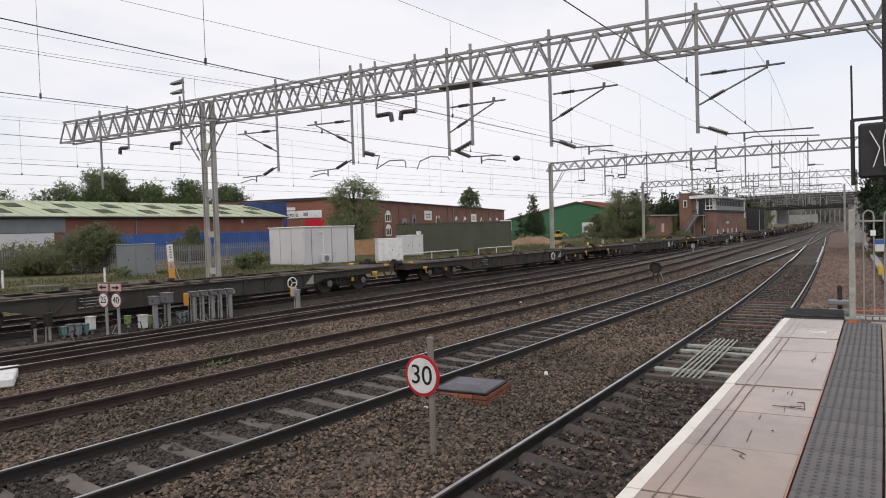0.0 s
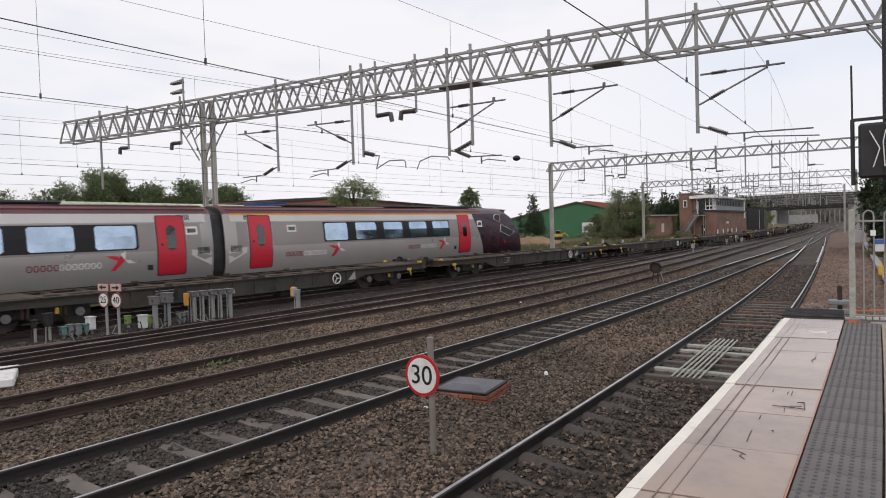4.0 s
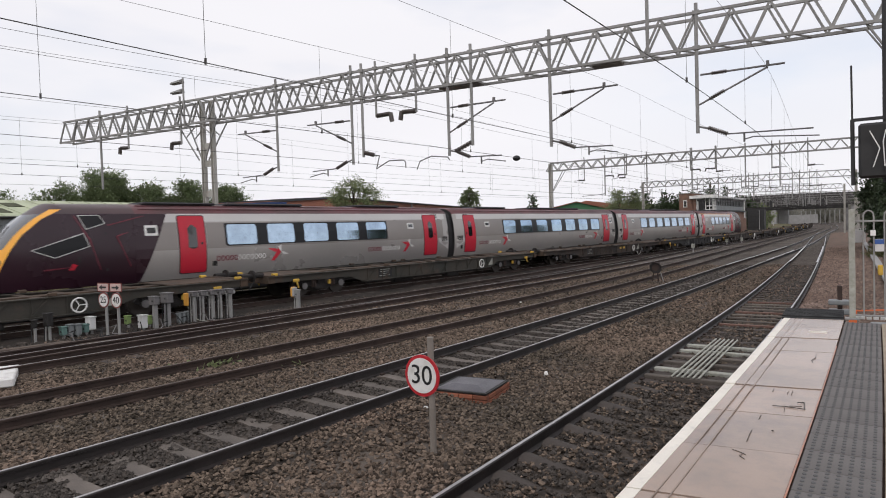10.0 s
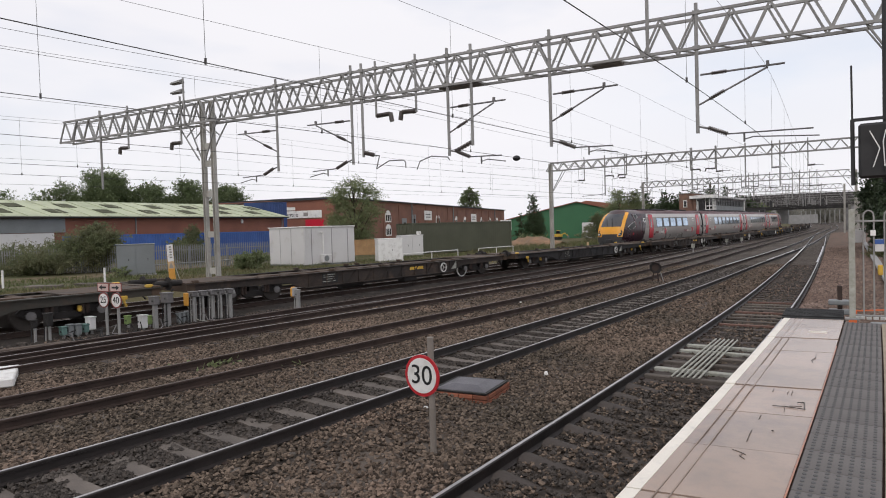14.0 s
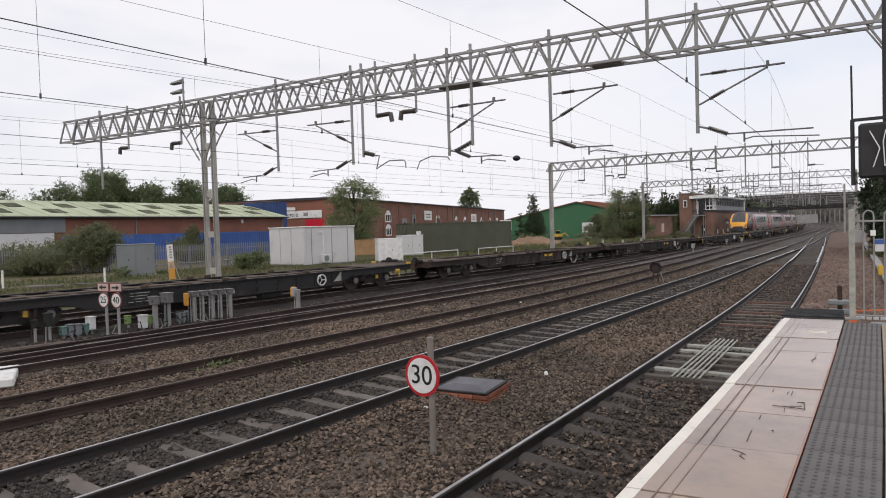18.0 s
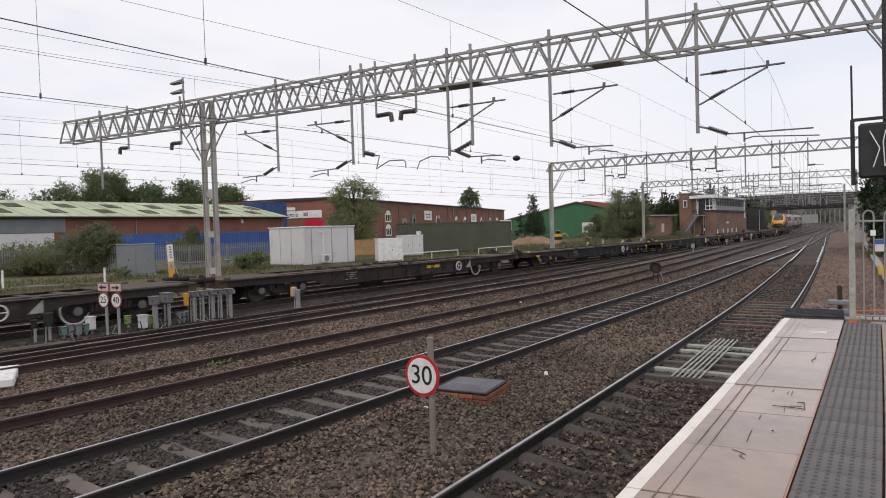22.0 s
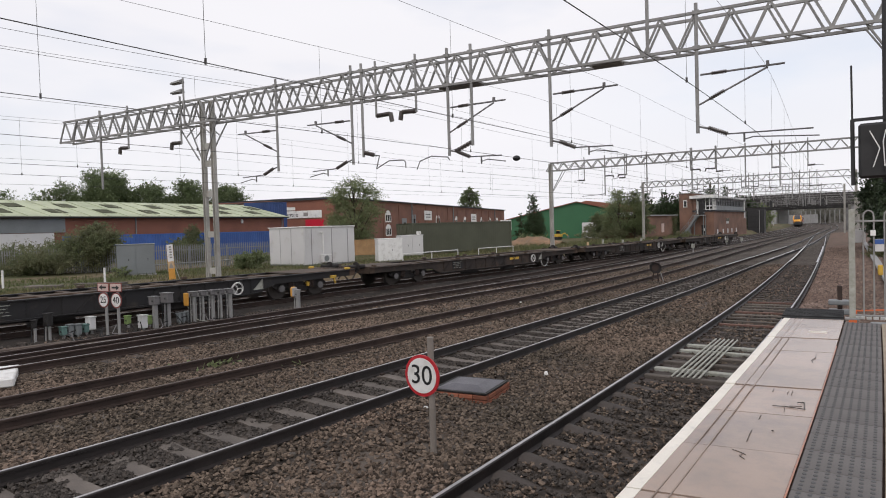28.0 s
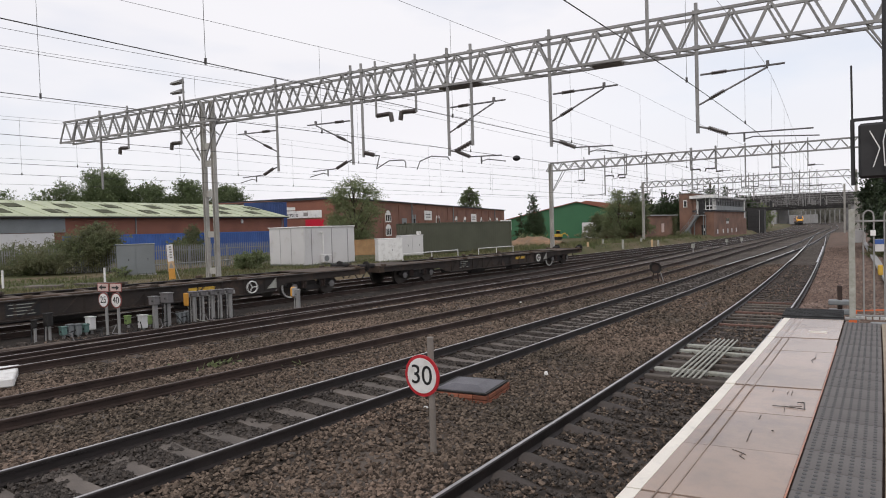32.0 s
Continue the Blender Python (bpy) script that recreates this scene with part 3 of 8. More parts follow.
def muddy_sleeper():
    """A timber capped with packed mud that rises towards one rail."""
    g = Geo()
    rings = []
    for i in range(15):
        x = -0.69 + 1.95 * i / 14
        up = 0.12 * max(0.0, 0.1 - x) ** 1.5 - 0.016 + (0.0 if x < 0.7 else -0.05)
        rings.append([(x, -0.20, -0.12), (x, -0.15, up - 0.040), (x, -0.08, up - 0.012), (x, 0.0, up), (x, 0.08, up - 0.012), (x, 0.15, up - 0.040), (x, 0.20, -0.12)])
    g.loft(rings)
    return g.mesh("sleeper", M_MUDSL, smooth=True)


SL_MUD = muddy_sleeper()


def track(fn, lo, hi, head, label, near_to, sleeper, lift, phase=0.0, side=M_RAIL):
    t = thing("railway_track", Matrix.Identity(4), label, "track", "running lines")
    for s in (-0.7525, 0.7525):
        rail = part("rail", sweep(fn, s, RAIL_SIDE, steps(lo, hi)), side, t, smooth=False)
        part("rail_head", sweep(fn, s, RAIL_HEAD, steps(lo, hi)), head, rail, "running surface of the rail")
    far = Geo()
    rng = random.Random(int(lo * 7 + hi))
    y = max(lo, -4.0) + 0.3 + phase
    while y < min(hi, 150):
        h = heading(fn, y)
        z = -0.152 + lift + rng.uniform(-0.008, 0.006)
        if y < near_to:
            ob = part("sleeper", SL_MUD if fn is A and y < 10.6 else sleeper, None, t)
            ob.location, ob.rotation_euler = (float(fn(y)), y, z), (0, 0, -h + rng.uniform(-0.01, 0.01))
            for k in (-0.8525, -0.6525, 0.6525, 0.8525):
                part("rail_clip", CLIP, None, ob).location = (k, 0, 0)
        else:
            far.box((float(fn(y)), y, z - 0.03), (2.5, 0.22, 0.06), Matrix.Rotation(-h, 3, "Z"))
        y += 0.62
    if far.v:
        part("sleepers_beyond", far, SL_CONC.materials[0], t)["kind"] = "stuff"
    return t


track(A, -30, 134, M_RAILTOP, "platform track with bright rail heads on dark timber sleepers", 42, SL_WOOD, -0.006, -0.24, M_RAILDARK)
track(B, -30, 420, M_RAILTOP, "bright-railed track on half-buried concrete sleepers", 42, SL_CONC, -0.010, side=M_RAILDARK)
track(C, -30, 420, M_RAILDULL, "rust-brown track with sleepers sunk in ballast", 42, SL_CONC, -0.034)
track(D, -30, 100, M_RAILGREY, "dark little-used track beside the points equipment", 34, SL_WOOD, -0.012)
track(E, -60, 420, M_RAILTOP, "goods line on which the flat wagons run", 20, SL_WOOD, -0.015)
track(F, -60, 420, M_RAILTOP, "passenger line behind the goods train", 0, SL_WOOD, -0.015)

# ---- platform ----
EDGE = lambda y: A(y) + 1.4475 * np.sqrt(1 + 0.0 * y)
PLAT_Z, PLAT_END = 0.915, 11.65


def plat_strip(o0, o1, z0, z1, y0, y1, step=0.5, skew=0.0):
    g = Geo()
    n = max(1, round((y1 - y0) / step))
    rings = []
    for i in range(n + 1):
        y = y0 + (y1 - y0) * i / n
        e = float(EDGE(y))
        rings.append([(e + o0, y + skew * o0, z0), (e + o1, y + skew * o1, z0), (e + o1, y + skew * o1, z1), (e + o0, y + skew * o0, z1)])
    return g.loft(rings)


plat = thing("platform", Matrix.Identity(4), "railway platform with wet coping slabs and tactile strip", "platform", kind="structure")
part("platform_wall", plat_strip(0.12, 0.30, -0.45, PLAT_Z - 0.10, -20, PLAT_END), M_BRICKP, plat, "dark brick platform wall")
part("platform_core", plat_strip(0.30, 9.0, -0.45, PLAT_Z - 0.06, -20, PLAT_END), M_BRICKP, plat)
rng = random.Random(5)
y = -19.60
while y < PLAT_END - 0.3:
    y1 = y + 0.975 if y + 1.3 < PLAT_END else PLAT_END - 0.09
    dz = rng.uniform(-0.004, 0.004)
    part("coping_slab", plat_strip(0.0, 0.815, PLAT_Z - 0.10 + dz, PLAT_Z + dz, y + 0.009, y1 - 0.009, 0.33, 0.11), M_SLAB, plat)
    part("edge_line", plat_strip(-0.002, 0.086, PLAT_Z - 0.03 + dz, PLAT_Z + 0.004 + dz, y + 0.004, y1 - 0.004, 0.33, 0.11), M_WHITE, plat, "white painted platform edge line")
    if y1 > PLAT_END - 0.1:
        break
    y = y1
part("slab_bed", plat_strip(0.02, 0.81, PLAT_Z - 0.09, PLAT_Z - 0.012, -19, PLAT_END - 0.01), M_JOINT, plat)
for o in (0.173, 0.254):
    part("scored_line", plat_strip(o, o + 0.007, PLAT_Z + 0.001, PLAT_Z + 0.0055, -19, PLAT_END), M_GROOVE, plat, "faint grooved line along the slabs")
part("warning_line", plat_strip(0.814, 0.824, PLAT_Z + 0.003, PLAT_Z + 0.008, -19, 9.2), M_ORANGE, plat, "worn orange painted line")


def tactile_tile():
    g = Geo()
    g.box((0, 0, -0.03), (0.445, 0.395, 0.06), bevel=0.005)
    for i in range(7):
        for j in range(6):
            cx, cy = -0.178 + i * 0.0595, -0.165 + j * 0.066
            ring = lambda r, z: [(cx + r * math.cos(2 * math.pi * (k + 0.5) / 6), cy + r * 1.5 * math.sin(2 * math.pi * (k + 0.5) / 6), z) for k in range(6)]
            g.loft([ring(0.016, -0.001), ring(0.011, 0.005)])
    me = g.mesh("tactile_tile", M_TACT)
    me.materials.append(M_BLISTER)
    for p in me.polygons:
        if p.center.z > 0.0005:
            p.material_index = 1
    return me


TILE = tactile_tile()
y = -1.6
while y < PLAT_END - 0.15:
    ob = part("tactile_tile", TILE, None, plat)
    ob.location, ob.rotation_euler = (float(EDGE(y)) + 0.83 + 0.2225, y, PLAT_Z + rng.uniform(-0.001, 0.001)), (0, 0, -heading(EDGE, y))
    y += 0.40
part("tactile_strip", plat_strip(0.83, 1.275, PLAT_Z - 0.06, PLAT_Z, -19, -1.8), M_TACT, plat)
pg = Geo(); pg.box((0, 0, -0.03), (0.39, 0.39, 0.06), bevel=0.006)
PAVER = pg.mesh("paving_slab", M_PAVE)
y = -1.6
while y < PLAT_END - 0.15:
    for k in range(4):
        ob = part("paving_slab", PAVER, None, plat)
        ob.location, ob.rotation_euler = (float(EDGE(y)) + 1.285 + 0.2 + k * 0.40, y, PLAT_Z - 0.002 + rng.uniform(-0.002, 0.002)), (0, 0, -heading(EDGE, y))
    y += 0.40
part("paving_beyond", plat_strip(2.9, 9.0, PLAT_Z - 0.06, PLAT_Z - 0.002, -19, PLAT_END), M_PAVE, plat)
part("paving_behind", plat_strip(1.285, 2.9, PLAT_Z - 0.06, PLAT_Z - 0.002, -19, -1.8), M_PAVE, plat)
part("end_mat", plat_strip(-0.02, 0.83, PLAT_Z - 0.62, PLAT_Z - 0.012, PLAT_END + 0.01, PLAT_END + 0.12), M_RUBBER, plat, "black rubber end face of the platform")
# cracks, a drain outline and scuffs in the slabs
for pts, w in (([(0.498, 6.06), (0.60, 6.075), (0.741, 6.05)], 0.010), ([(0.667, 6.25), (0.718, 6.27), (0.738, 6.05)], 0.014), ([(0.586, 6.13), (0.604, 5.90)], 0.005), ([(0.62, 6.10), (0.71, 6.13)], 0.006), ([(0.414, 4.77), (0.46, 4.745), (0.511, 4.70)], 0.006), ([(0.478, 4.67), (0.50, 4.63), (0.519, 4.61)], 0.005), ([(0.49, 4.74), (0.485, 4.64)], 0.004), ([(0.47, 4.99), (0.462, 5.12), (0.458, 5.28)], 0.005), ([(0.462, 5.60), (0.457, 5.74)], 0.004), ([(0.437, 6.56), (0.436, 6.66)], 0.004), ([(0.594, 6.50), (0.592, 6.66)], 0.004), ([(0.56, 6.52), (0.558, 6.63)], 0.004), ([(0.64, 8.61), (0.652, 8.35), (0.625, 8.2), (0.646, 8.07)], 0.007), ([(0.585, 5.33), (0.60, 5.33)], 0.016)):
    g = Geo()
    for (a, b), (c, d) in zip(pts, pts[1:]):
        g.bar((float(EDGE(b)) + a, b, PLAT_Z + 0.003), (float(EDGE(d)) + c, d, PLAT_Z + 0.003), w * 0.62, 0.006)
    part("slab_crack", g, M_TAR, plat, "dark tarry crack in the slab")
for y in (10.2, 10.3):
    g = Geo(); g.box((float(EDGE(y)) + 0.55, y, PLAT_Z + 0.006), (0.22, 0.05, 0.004))
    part("paint_mark", g, M_WHITE, plat, "worn white paint mark")

# ---- the passenger train ----
SIDE = [(1.20, 0.90), (1.31, 1.25), (1.362, 1.75), (1.362, 2.10), (1.325, 2.60), (1.25, 3.02), (1.165, 3.42), (1.04, 3.58), (0.79, 3.72), (0.40, 3.80)]
RING = [(x, z) for x, z in SIDE] + [(0.0, 3.82)] + [(-x, z) for x, z in reversed(SIDE)]


def side_x(z):
    for (x0, z0), (x1, z1) in zip(SIDE, SIDE[1:]):
        if z0 <= z <= z1:
            return x0 + (x1 - x0) * (z - z0) / (z1 - z0)
    return SIDE[0][0]


def panel(g, side, y0, y1, z0, z1, proud, lean=0.0, inner=0.02, rnd=0.0):
    """A curved panel laid on the car's side between two heights; lean shifts its top along the car."""
    zs = [z0] + [z for _, z in SIDE if z0 < z < z1] + [z1]
    out = []
    for z in zs:
        k = (z - z0) / (z1 - z0)
        ins = rnd if z in (z0, z1) else 0.0
        out.append((z, y0 + lean * k + ins, y1 + lean * k - ins))
    if rnd:
        full = []
        for i, (z, a, b) in enumerate(out):
            full.append((z, a, b))
            if i == 0:
                full.append((z + rnd, a - rnd + lean * rnd / (z1 - z0), b + rnd + lean * rnd / (z1 - z0)))
            if i == len(out) - 2:
                full.append((z1 - rnd, y0 + lean * (1 - rnd / (z1 - z0)), y1 + lean * (1 - rnd / (z1 - z0))))
        out = sorted(set(full))
    rings = []
    for z, a, b in out:
        x = side_x(z)
        rings.append([(side * (x + proud), a, z), (side * (x + proud), b, z), (side * (x - inner), b, z), (side * (x - inner), a, z)])
    return g.loft(rings)


def hull(g_list, stations, pick):
    """A skin through stations (y, width, bottom, top); pick says which Geo takes each face."""
    rings = []
    for y, w, zb, zt in stations:
        rings.append([(px * w / 1.362, y, zb + (pz - 0.90) * (zt - zb) / 2.92) for px, pz in RING])
    n = len(RING)
    for k in range(len(rings) - 1):
        for i in range(n):
            j = (i + 1) % n
            g_list[pick(k, i)].add([rings[k][i], rings[k][j], rings[k + 1][j], rings[k + 1][i]], [(0, 1, 2, 3)])
    for k in (0, len(rings) - 1):
        g_list[pick(-1, k)].add(rings[k], [tuple(range(n))])


def bogie(parent, y, wheel_r, base, mat_frame, gauge=0.7525, outer=0.98):
    b = thing("bogie", Matrix.Identity(4), "", "")
    b.parent = parent
    b.location = (0, y, 0)
    fr = Geo()
    for s in (-1, 1):
        fr.prism([(-base / 2 - 0.35, 0.50), (-base / 2 - 0.2, 0.66), (-0.45, 0.62), (-0.3, 0.45), (0.3, 0.45), (0.45, 0.62), (base / 2 + 0.2, 0.66), (base / 2 + 0.35, 0.50), (base / 2 + 0.2, 0.40), (0.5, 0.34), (0.3, 0.26), (-0.3, 0.26), (-0.5, 0.34), (-base / 2 - 0.2, 0.40)], "x", s * outer - 0.06, s * outer + 0.06)
        for k in (-1, 1):
            fr.box((s * (outer + 0.06), k * base / 2, 0.46), (0.12, 0.26, 0.26), bevel=0.04)
            fr.rod((s * (outer + 0.04), k * base / 2 * 0.62, 0.40), (s * (outer + 0.04), k * base / 2 * 0.62, 0.66), 0.08, 8)
    fr.box((0, 0, 0.52), (2.0, 0.4, 0.2))
    part("bogie_frame", fr, mat_frame, b)
    for k in (-1, 1):
        w = Geo()
        for s in (-1, 1):
            w.rod((s * (gauge - 0.065), k * base / 2, wheel_r), (s * (gauge + 0.065), k * base / 2, wheel_r), wheel_r, 20)
            w.rod((s * (gauge - 0.09), k * base / 2, wheel_r), (s * (gauge - 0.06), k * base / 2, wheel_r), wheel_r + 0.03, 20)
        w.rod((-0.7, k * base / 2, wheel_r), (0.7, k * base / 2, wheel_r), 0.08, 8)
        part("wheelset", w, M_WHEEL, b, smooth=True)
    return b


def shape(g, side, pts, proud, xf=side_x, inner=0.025):
    """A flat marking of any outline (y, z) laid on the car's side."""
    n = len(pts)
    vs = [(side * (xf(y, z) + o), y, z) for o in (proud, -inner) for y, z in pts]
    return g.add(vs, [tuple(range(n)), tuple(range(2 * n - 1, n - 1, -1))] + [(i, (i + 1) % n, n + (i + 1) % n, n + i) for i in range(n)])


def outline(g, side, pts, w, proud, xf):
    """A thin line along the edges of a closed outline."""
    for (a, b), (c, d) in zip(pts, pts[1:] + pts[:1]):
        k = math.hypot(c - a, d - b)
        u, v = -(d - b) / k * w, (c - a) / k * w
        shape(g, side, [(a + u, b + v), (c + u, d + v), (c - u, d - v), (a - u, b - v)], proud, xf)
    return g


def add_used(g, vs, fs):
    """Adds faces with only the vertices that they use."""
    used = sorted({i for f in fs for i in f})
    at = {k: i for i, k in enumerate(used)}
    return g.add([vs[k] for k in used], [tuple(at[k] for k in f) for f in fs])


def knots(table, z):
    return float(np.interp(z, [t[0] for t in table], [t[1] for t in table]))


CAB_EDGE = [(0.90, 0.78), (1.38, 0.90), (1.87, 1.10), (2.25, 1.29), (2.73, 1.64), (3.25, 2.25), (3.42, 2.60), (3.58, 2.92), (3.72, 2.85), (3.80, 2.76), (3.82, 2.70)]
CAB_MID = [(0.90, 0.62), (1.50, 0.70), (2.04, 0.80), (2.27, 0.98), (2.93, 1.50), (3.42, 2.05), (3.72, 2.48), (3.82, 2.70)]
CAB_WIDE = [(0.90, 1.08), (1.38, 1.16), (1.87, 1.21), (2.25, 1.23), (2.73, 1.22), (3.25, 1.14), (3.42, 1.08), (3.58, 0.96), (3.72, 0.70), (3.80, 0.35), (3.82, 0.0)]


def ring_x(z):
    return float(np.interp(z, [q[1] for q in SIDE] + [3.82], [q[0] for q in SIDE] + [0.0]))


def coach(length, cab, windows, doors, group, marks_at, stripe=False):
    """One car; its middle stands at the origin, a cab is at the +y end."""
    car = thing("train_coach" if not cab else "train_driving_coach", Matrix.Identity(4), "silver and taupe passenger train coach with red doors" if not cab else "silver train driving coach with dark purple cab and yellow front", "train", group)
    h = length / 2
    y_back, y_front = -h + 0.28, (h - 0.28 if not cab else h - 5.3)
    body, roof, cap = Geo(), Geo(), Geo()
    top = lambda k, i: (1 if 5 < i < 14 else 0) if k >= 0 else 2
    hull([body, roof, cap], [(y_back, 1.30, 0.90, 3.78), (y_back + 0.12, 1.362, 0.90, 3.82), (y_front - 0.12 if not cab else y_front, 1.362, 0.90, 3.82)] + ([(y_front, 1.30, 0.90, 3.78)] if not cab else []), top)
    part("body", body, M_SILVER, car, smooth=True)
    rf = part("roof", roof, M_MAROON, car, "dark maroon ribbed roof", smooth=True)
    part("end_wall", cap, M_BLACK, car)
    rib = Geo()
    for zi in (7, 8):
        for s in (-1, 1):
            x, z = SIDE[zi]
            rib.box((s * x, (y_back + y_front) / 2, z + 0.012), (0.03, y_front - y_back - 0.4, 0.03))
    part("roof_rib", rib, M_MAROON, rf)
    for yy, ln in ((-h * 0.55, 3.2), (0.5, 4.0), (h * 0.38, 3.0)):
        pod = Geo(); pod.box((0, yy, 3.835), (1.35, ln, 0.11), bevel=0.05)
        part("roof_unit", pod, M_DARKROOF, rf)
    gw = Geo()
    gw.prism([(x * 0.86, 0.75 + (z - 0.9) * 0.985) for x, z in RING], "y", y_back - 0.30, y_back)
    part("gangway", gw, M_BLACK, car, "black flexible gangway")
    if not cab:
        gw = Geo()
        gw.prism([(x * 0.86, 0.75 + (z - 0.9) * 0.985) for x, z in RING], "y", y_front, y_front + 0.30)
        part("gangway", gw, M_BLACK, car, "black flexible gangway")
    un = Geo()
    un.box((0, (y_back + y_front) / 2, 0.72), (2.45, y_front - y_back - 0.2, 0.34), bevel=0.08)
    un.box((0, 0, 0.42), (2.5, length * 0.42, 0.42), bevel=0.1)
    part("underframe", un, M_UNDER, car)
    for s in (-1, 1):
        g = Geo(); panel(g, s, y_back + 0.3, y_front - (0.3 if not cab else 0.0), 3.10, 3.42, 0.006)
        part("cantrail_band", g, M_LIGHT, car, "pale silver band under the roof", smooth=True)
        blocks = []
        marks = sorted(doors)
        edges = [y_back + 0.55] + [e for d in marks for e in (d - 0.62, d + 0.62)] + [y_front - 0.55]
        for a, b in zip(edges[0::2], edges[1::2]):
            if b - a > 0.5:
                g = Geo(); panel(g, s, a, b, 2.03, 3.06, 0.006)
                part("taupe_panel", g, M_TAUPE, car, "taupe window-height panel", smooth=True)
        for d in marks:
            g = Geo(); panel(g, s, d - 0.58, d + 0.58, 1.08, 3.36, 0.010, rnd=0.06)
            dr = part("door_surround", g, M_BLACK, car)
            g = Geo(); panel(g, s, d - 0.54, d + 0.54, 1.11, 3.33, 0.022, rnd=0.06)
            door = part("door", g, M_RED, car, "bright red plug door", smooth=True)
            g = Geo(); panel(g, s, d - 0.19, d + 0.19, 2.05, 2.98, 0.030, rnd=0.14)
            part("door_window", g, M_DARKGLASS, door)
            g = Geo(); panel(g, s, d - 0.42, d - 0.34, 2.20, 2.30, 0.032)
            part("door_button", g, M_BLACK, door)
        w0, w1 = windows[0] - 0.80, windows[-1] + 0.80
        g = Geo(); panel(g, s, w0, w1, 2.10, 3.03, 0.012, rnd=0.07)
        band = part("window_band", g, M_BAND, car, "black glazed window band")
        for wy in windows:
            g = Geo(); panel(g, s, wy - 0.71, wy + 0.71, 2.15, 2.98, 0.018, rnd=0.07)
            part("window_pane", g, M_PANE, band)
        for dy, vy in (((-7.8, -10.5), (10.2, 8.5)) if not cab else ((-8.3, 3.55),)):
            g = Geo(); panel(g, s, dy - 0.25, dy + 0.25, 2.60, 2.92, 0.014)
            fr = part("display_frame", g, M_WHITEP, car, "small framed destination display")
            g = Geo(); panel(g, s, dy - 0.18, dy + 0.18, 2.68, 2.84, 0.018)
            part("display", g, M_DARKGLASS, fr)
            g = Geo(); panel(g, s, vy - 0.10, vy + 0.10, 1.32, 1.52, 0.008)
            part("vent_grille", g, M_UNDER, car)
        for e in ((-1, 1) if not cab else (-1,)):
            ye = e * (h - 0.40)
            g = Geo(); shape(g, s, [(ye, 1.36), (ye, 1.90), (ye - e * 0.85, 2.02), (ye - e * 0.85, 1.80)], 0.010, lambda y, z: side_x(z))
            part("pale_flash", g, M_LIGHT, car, "pale silver flash at the car's end")
            for z0, z1, o in ((1.84, 2.10, 0.0), (3.17, 3.39, 0.75)):
                g = Geo()
                for k in range(7):
                    yy = ye - e * (0.12 + o + k * 0.075)
                    panel(g, s, yy - 0.02, yy + 0.02, z0, z1, 0.012)
                part("louvre", g, M_UNDER, car)
        if stripe:
            g = Geo(); panel(g, s, y_back + 0.3, h - 6.6, 3.37, 3.43, 0.012)
            part("class_stripe", g, M_YELLOW, car, "thin yellow stripe under the roof")
        # operator mark: a red and white swallow-tailed shape, and bars for its lettering
        flat = lambda y, z: side_x(z)
        for my in marks_at[s]:
            at = lambda u, v: (my + s * u, 1.62 + v)
            g = Geo()
            shape(g, s, [at(-0.50, 0.30), at(-0.10, 0.28), at(0.05, 0.12), at(-0.20, 0.14)], 0.008, flat)
            shape(g, s, [at(0.02, 0.32), at(0.16, 0.10), at(-0.18, -0.24), at(-0.34, -0.24), at(-0.14, 0.02)], 0.010, flat)
            part("operator_mark", g, M_RED, car, "red swallow-shaped emblem")
            g = Geo(); shape(g, s, [at(0.02, 0.36), at(0.20, 0.44), at(0.18, 0.14), at(0.06, 0.26)], 0.012, flat)
            shape(g, s, [at(0.17, 0.14), at(0.34, 0.12), at(0.58, 0.0), at(0.30, 0.0)], 0.012, flat)
            part("operator_mark_tip", g, M_WHITEP, car, "white tips of the emblem")
            for c0, n, mt in ((-2.95, 5, M_REDLINE), (-1.98, 7, M_WHITEP)):
                for k in range(n):
                    u = c0 + k * 0.20
                    g = Geo()
                    outline(g, s, [at(u + 0.03, -0.10), at(u + 0.10, -0.10), at(u + 0.13, -0.06), at(u + 0.13, 0.04), at(u + 0.10, 0.08), at(u + 0.03, 0.08), at(u, 0.04), at(u, -0.06)], 0.017, 0.008, flat)
                    part("lettering_bar", g, mt, car)
    part_bogies = [bogie(car, -h + 4.2, 0.40, 2.6, M_UNDER), bogie(car, h - (4.2 if not cab else 5.2), 0.40, 2.6, M_UNDER)]
    if cab:
        purple, yellow, screen, under, dark = Geo(), Geo(), Geo(), Geo(), Geo()
        start = 5.3

        def cab_x(y, z):
            d, e = h - y, knots(CAB_EDGE, z)
            u = min(1.0, max(0.0, (start - d) / (start - e)))
            return ring_x(z) + (knots(CAB_WIDE, z) - ring_x(z)) * u ** 2.4

        # sides and roof run on to the edge of the front
        zs = [0.90, 1.15, 1.38, 1.62, 1.87, 2.10, 2.28, 2.50, 2.73, 3.0, 3.25, 3.42, 3.58, 3.72, 3.80, 3.82]
        us = [0.0, 0.3, 0.55, 0.72, 0.86, 0.95, 1.0]
        for s in (-1, 1):
            rows = []
            for z in zs:
                y1 = h - knots(CAB_EDGE, z)
                rows.append([(s * cab_x(h - start + (y1 - h + start) * u, z), h - start + (y1 - h + start) * u, z) for u in us])
            nu = len(us)
            fs = [(k * nu + i, k * nu + i + 1, (k + 1) * nu + i + 1, (k + 1) * nu + i) for k in range(len(zs) - 1) for i in range(nu - 1)]
            vs = [q for r in rows for q in r]
            cut = (nu - 1) * 11
            add_used(purple, vs, fs[:cut]), add_used(dark, vs, fs[cut:])
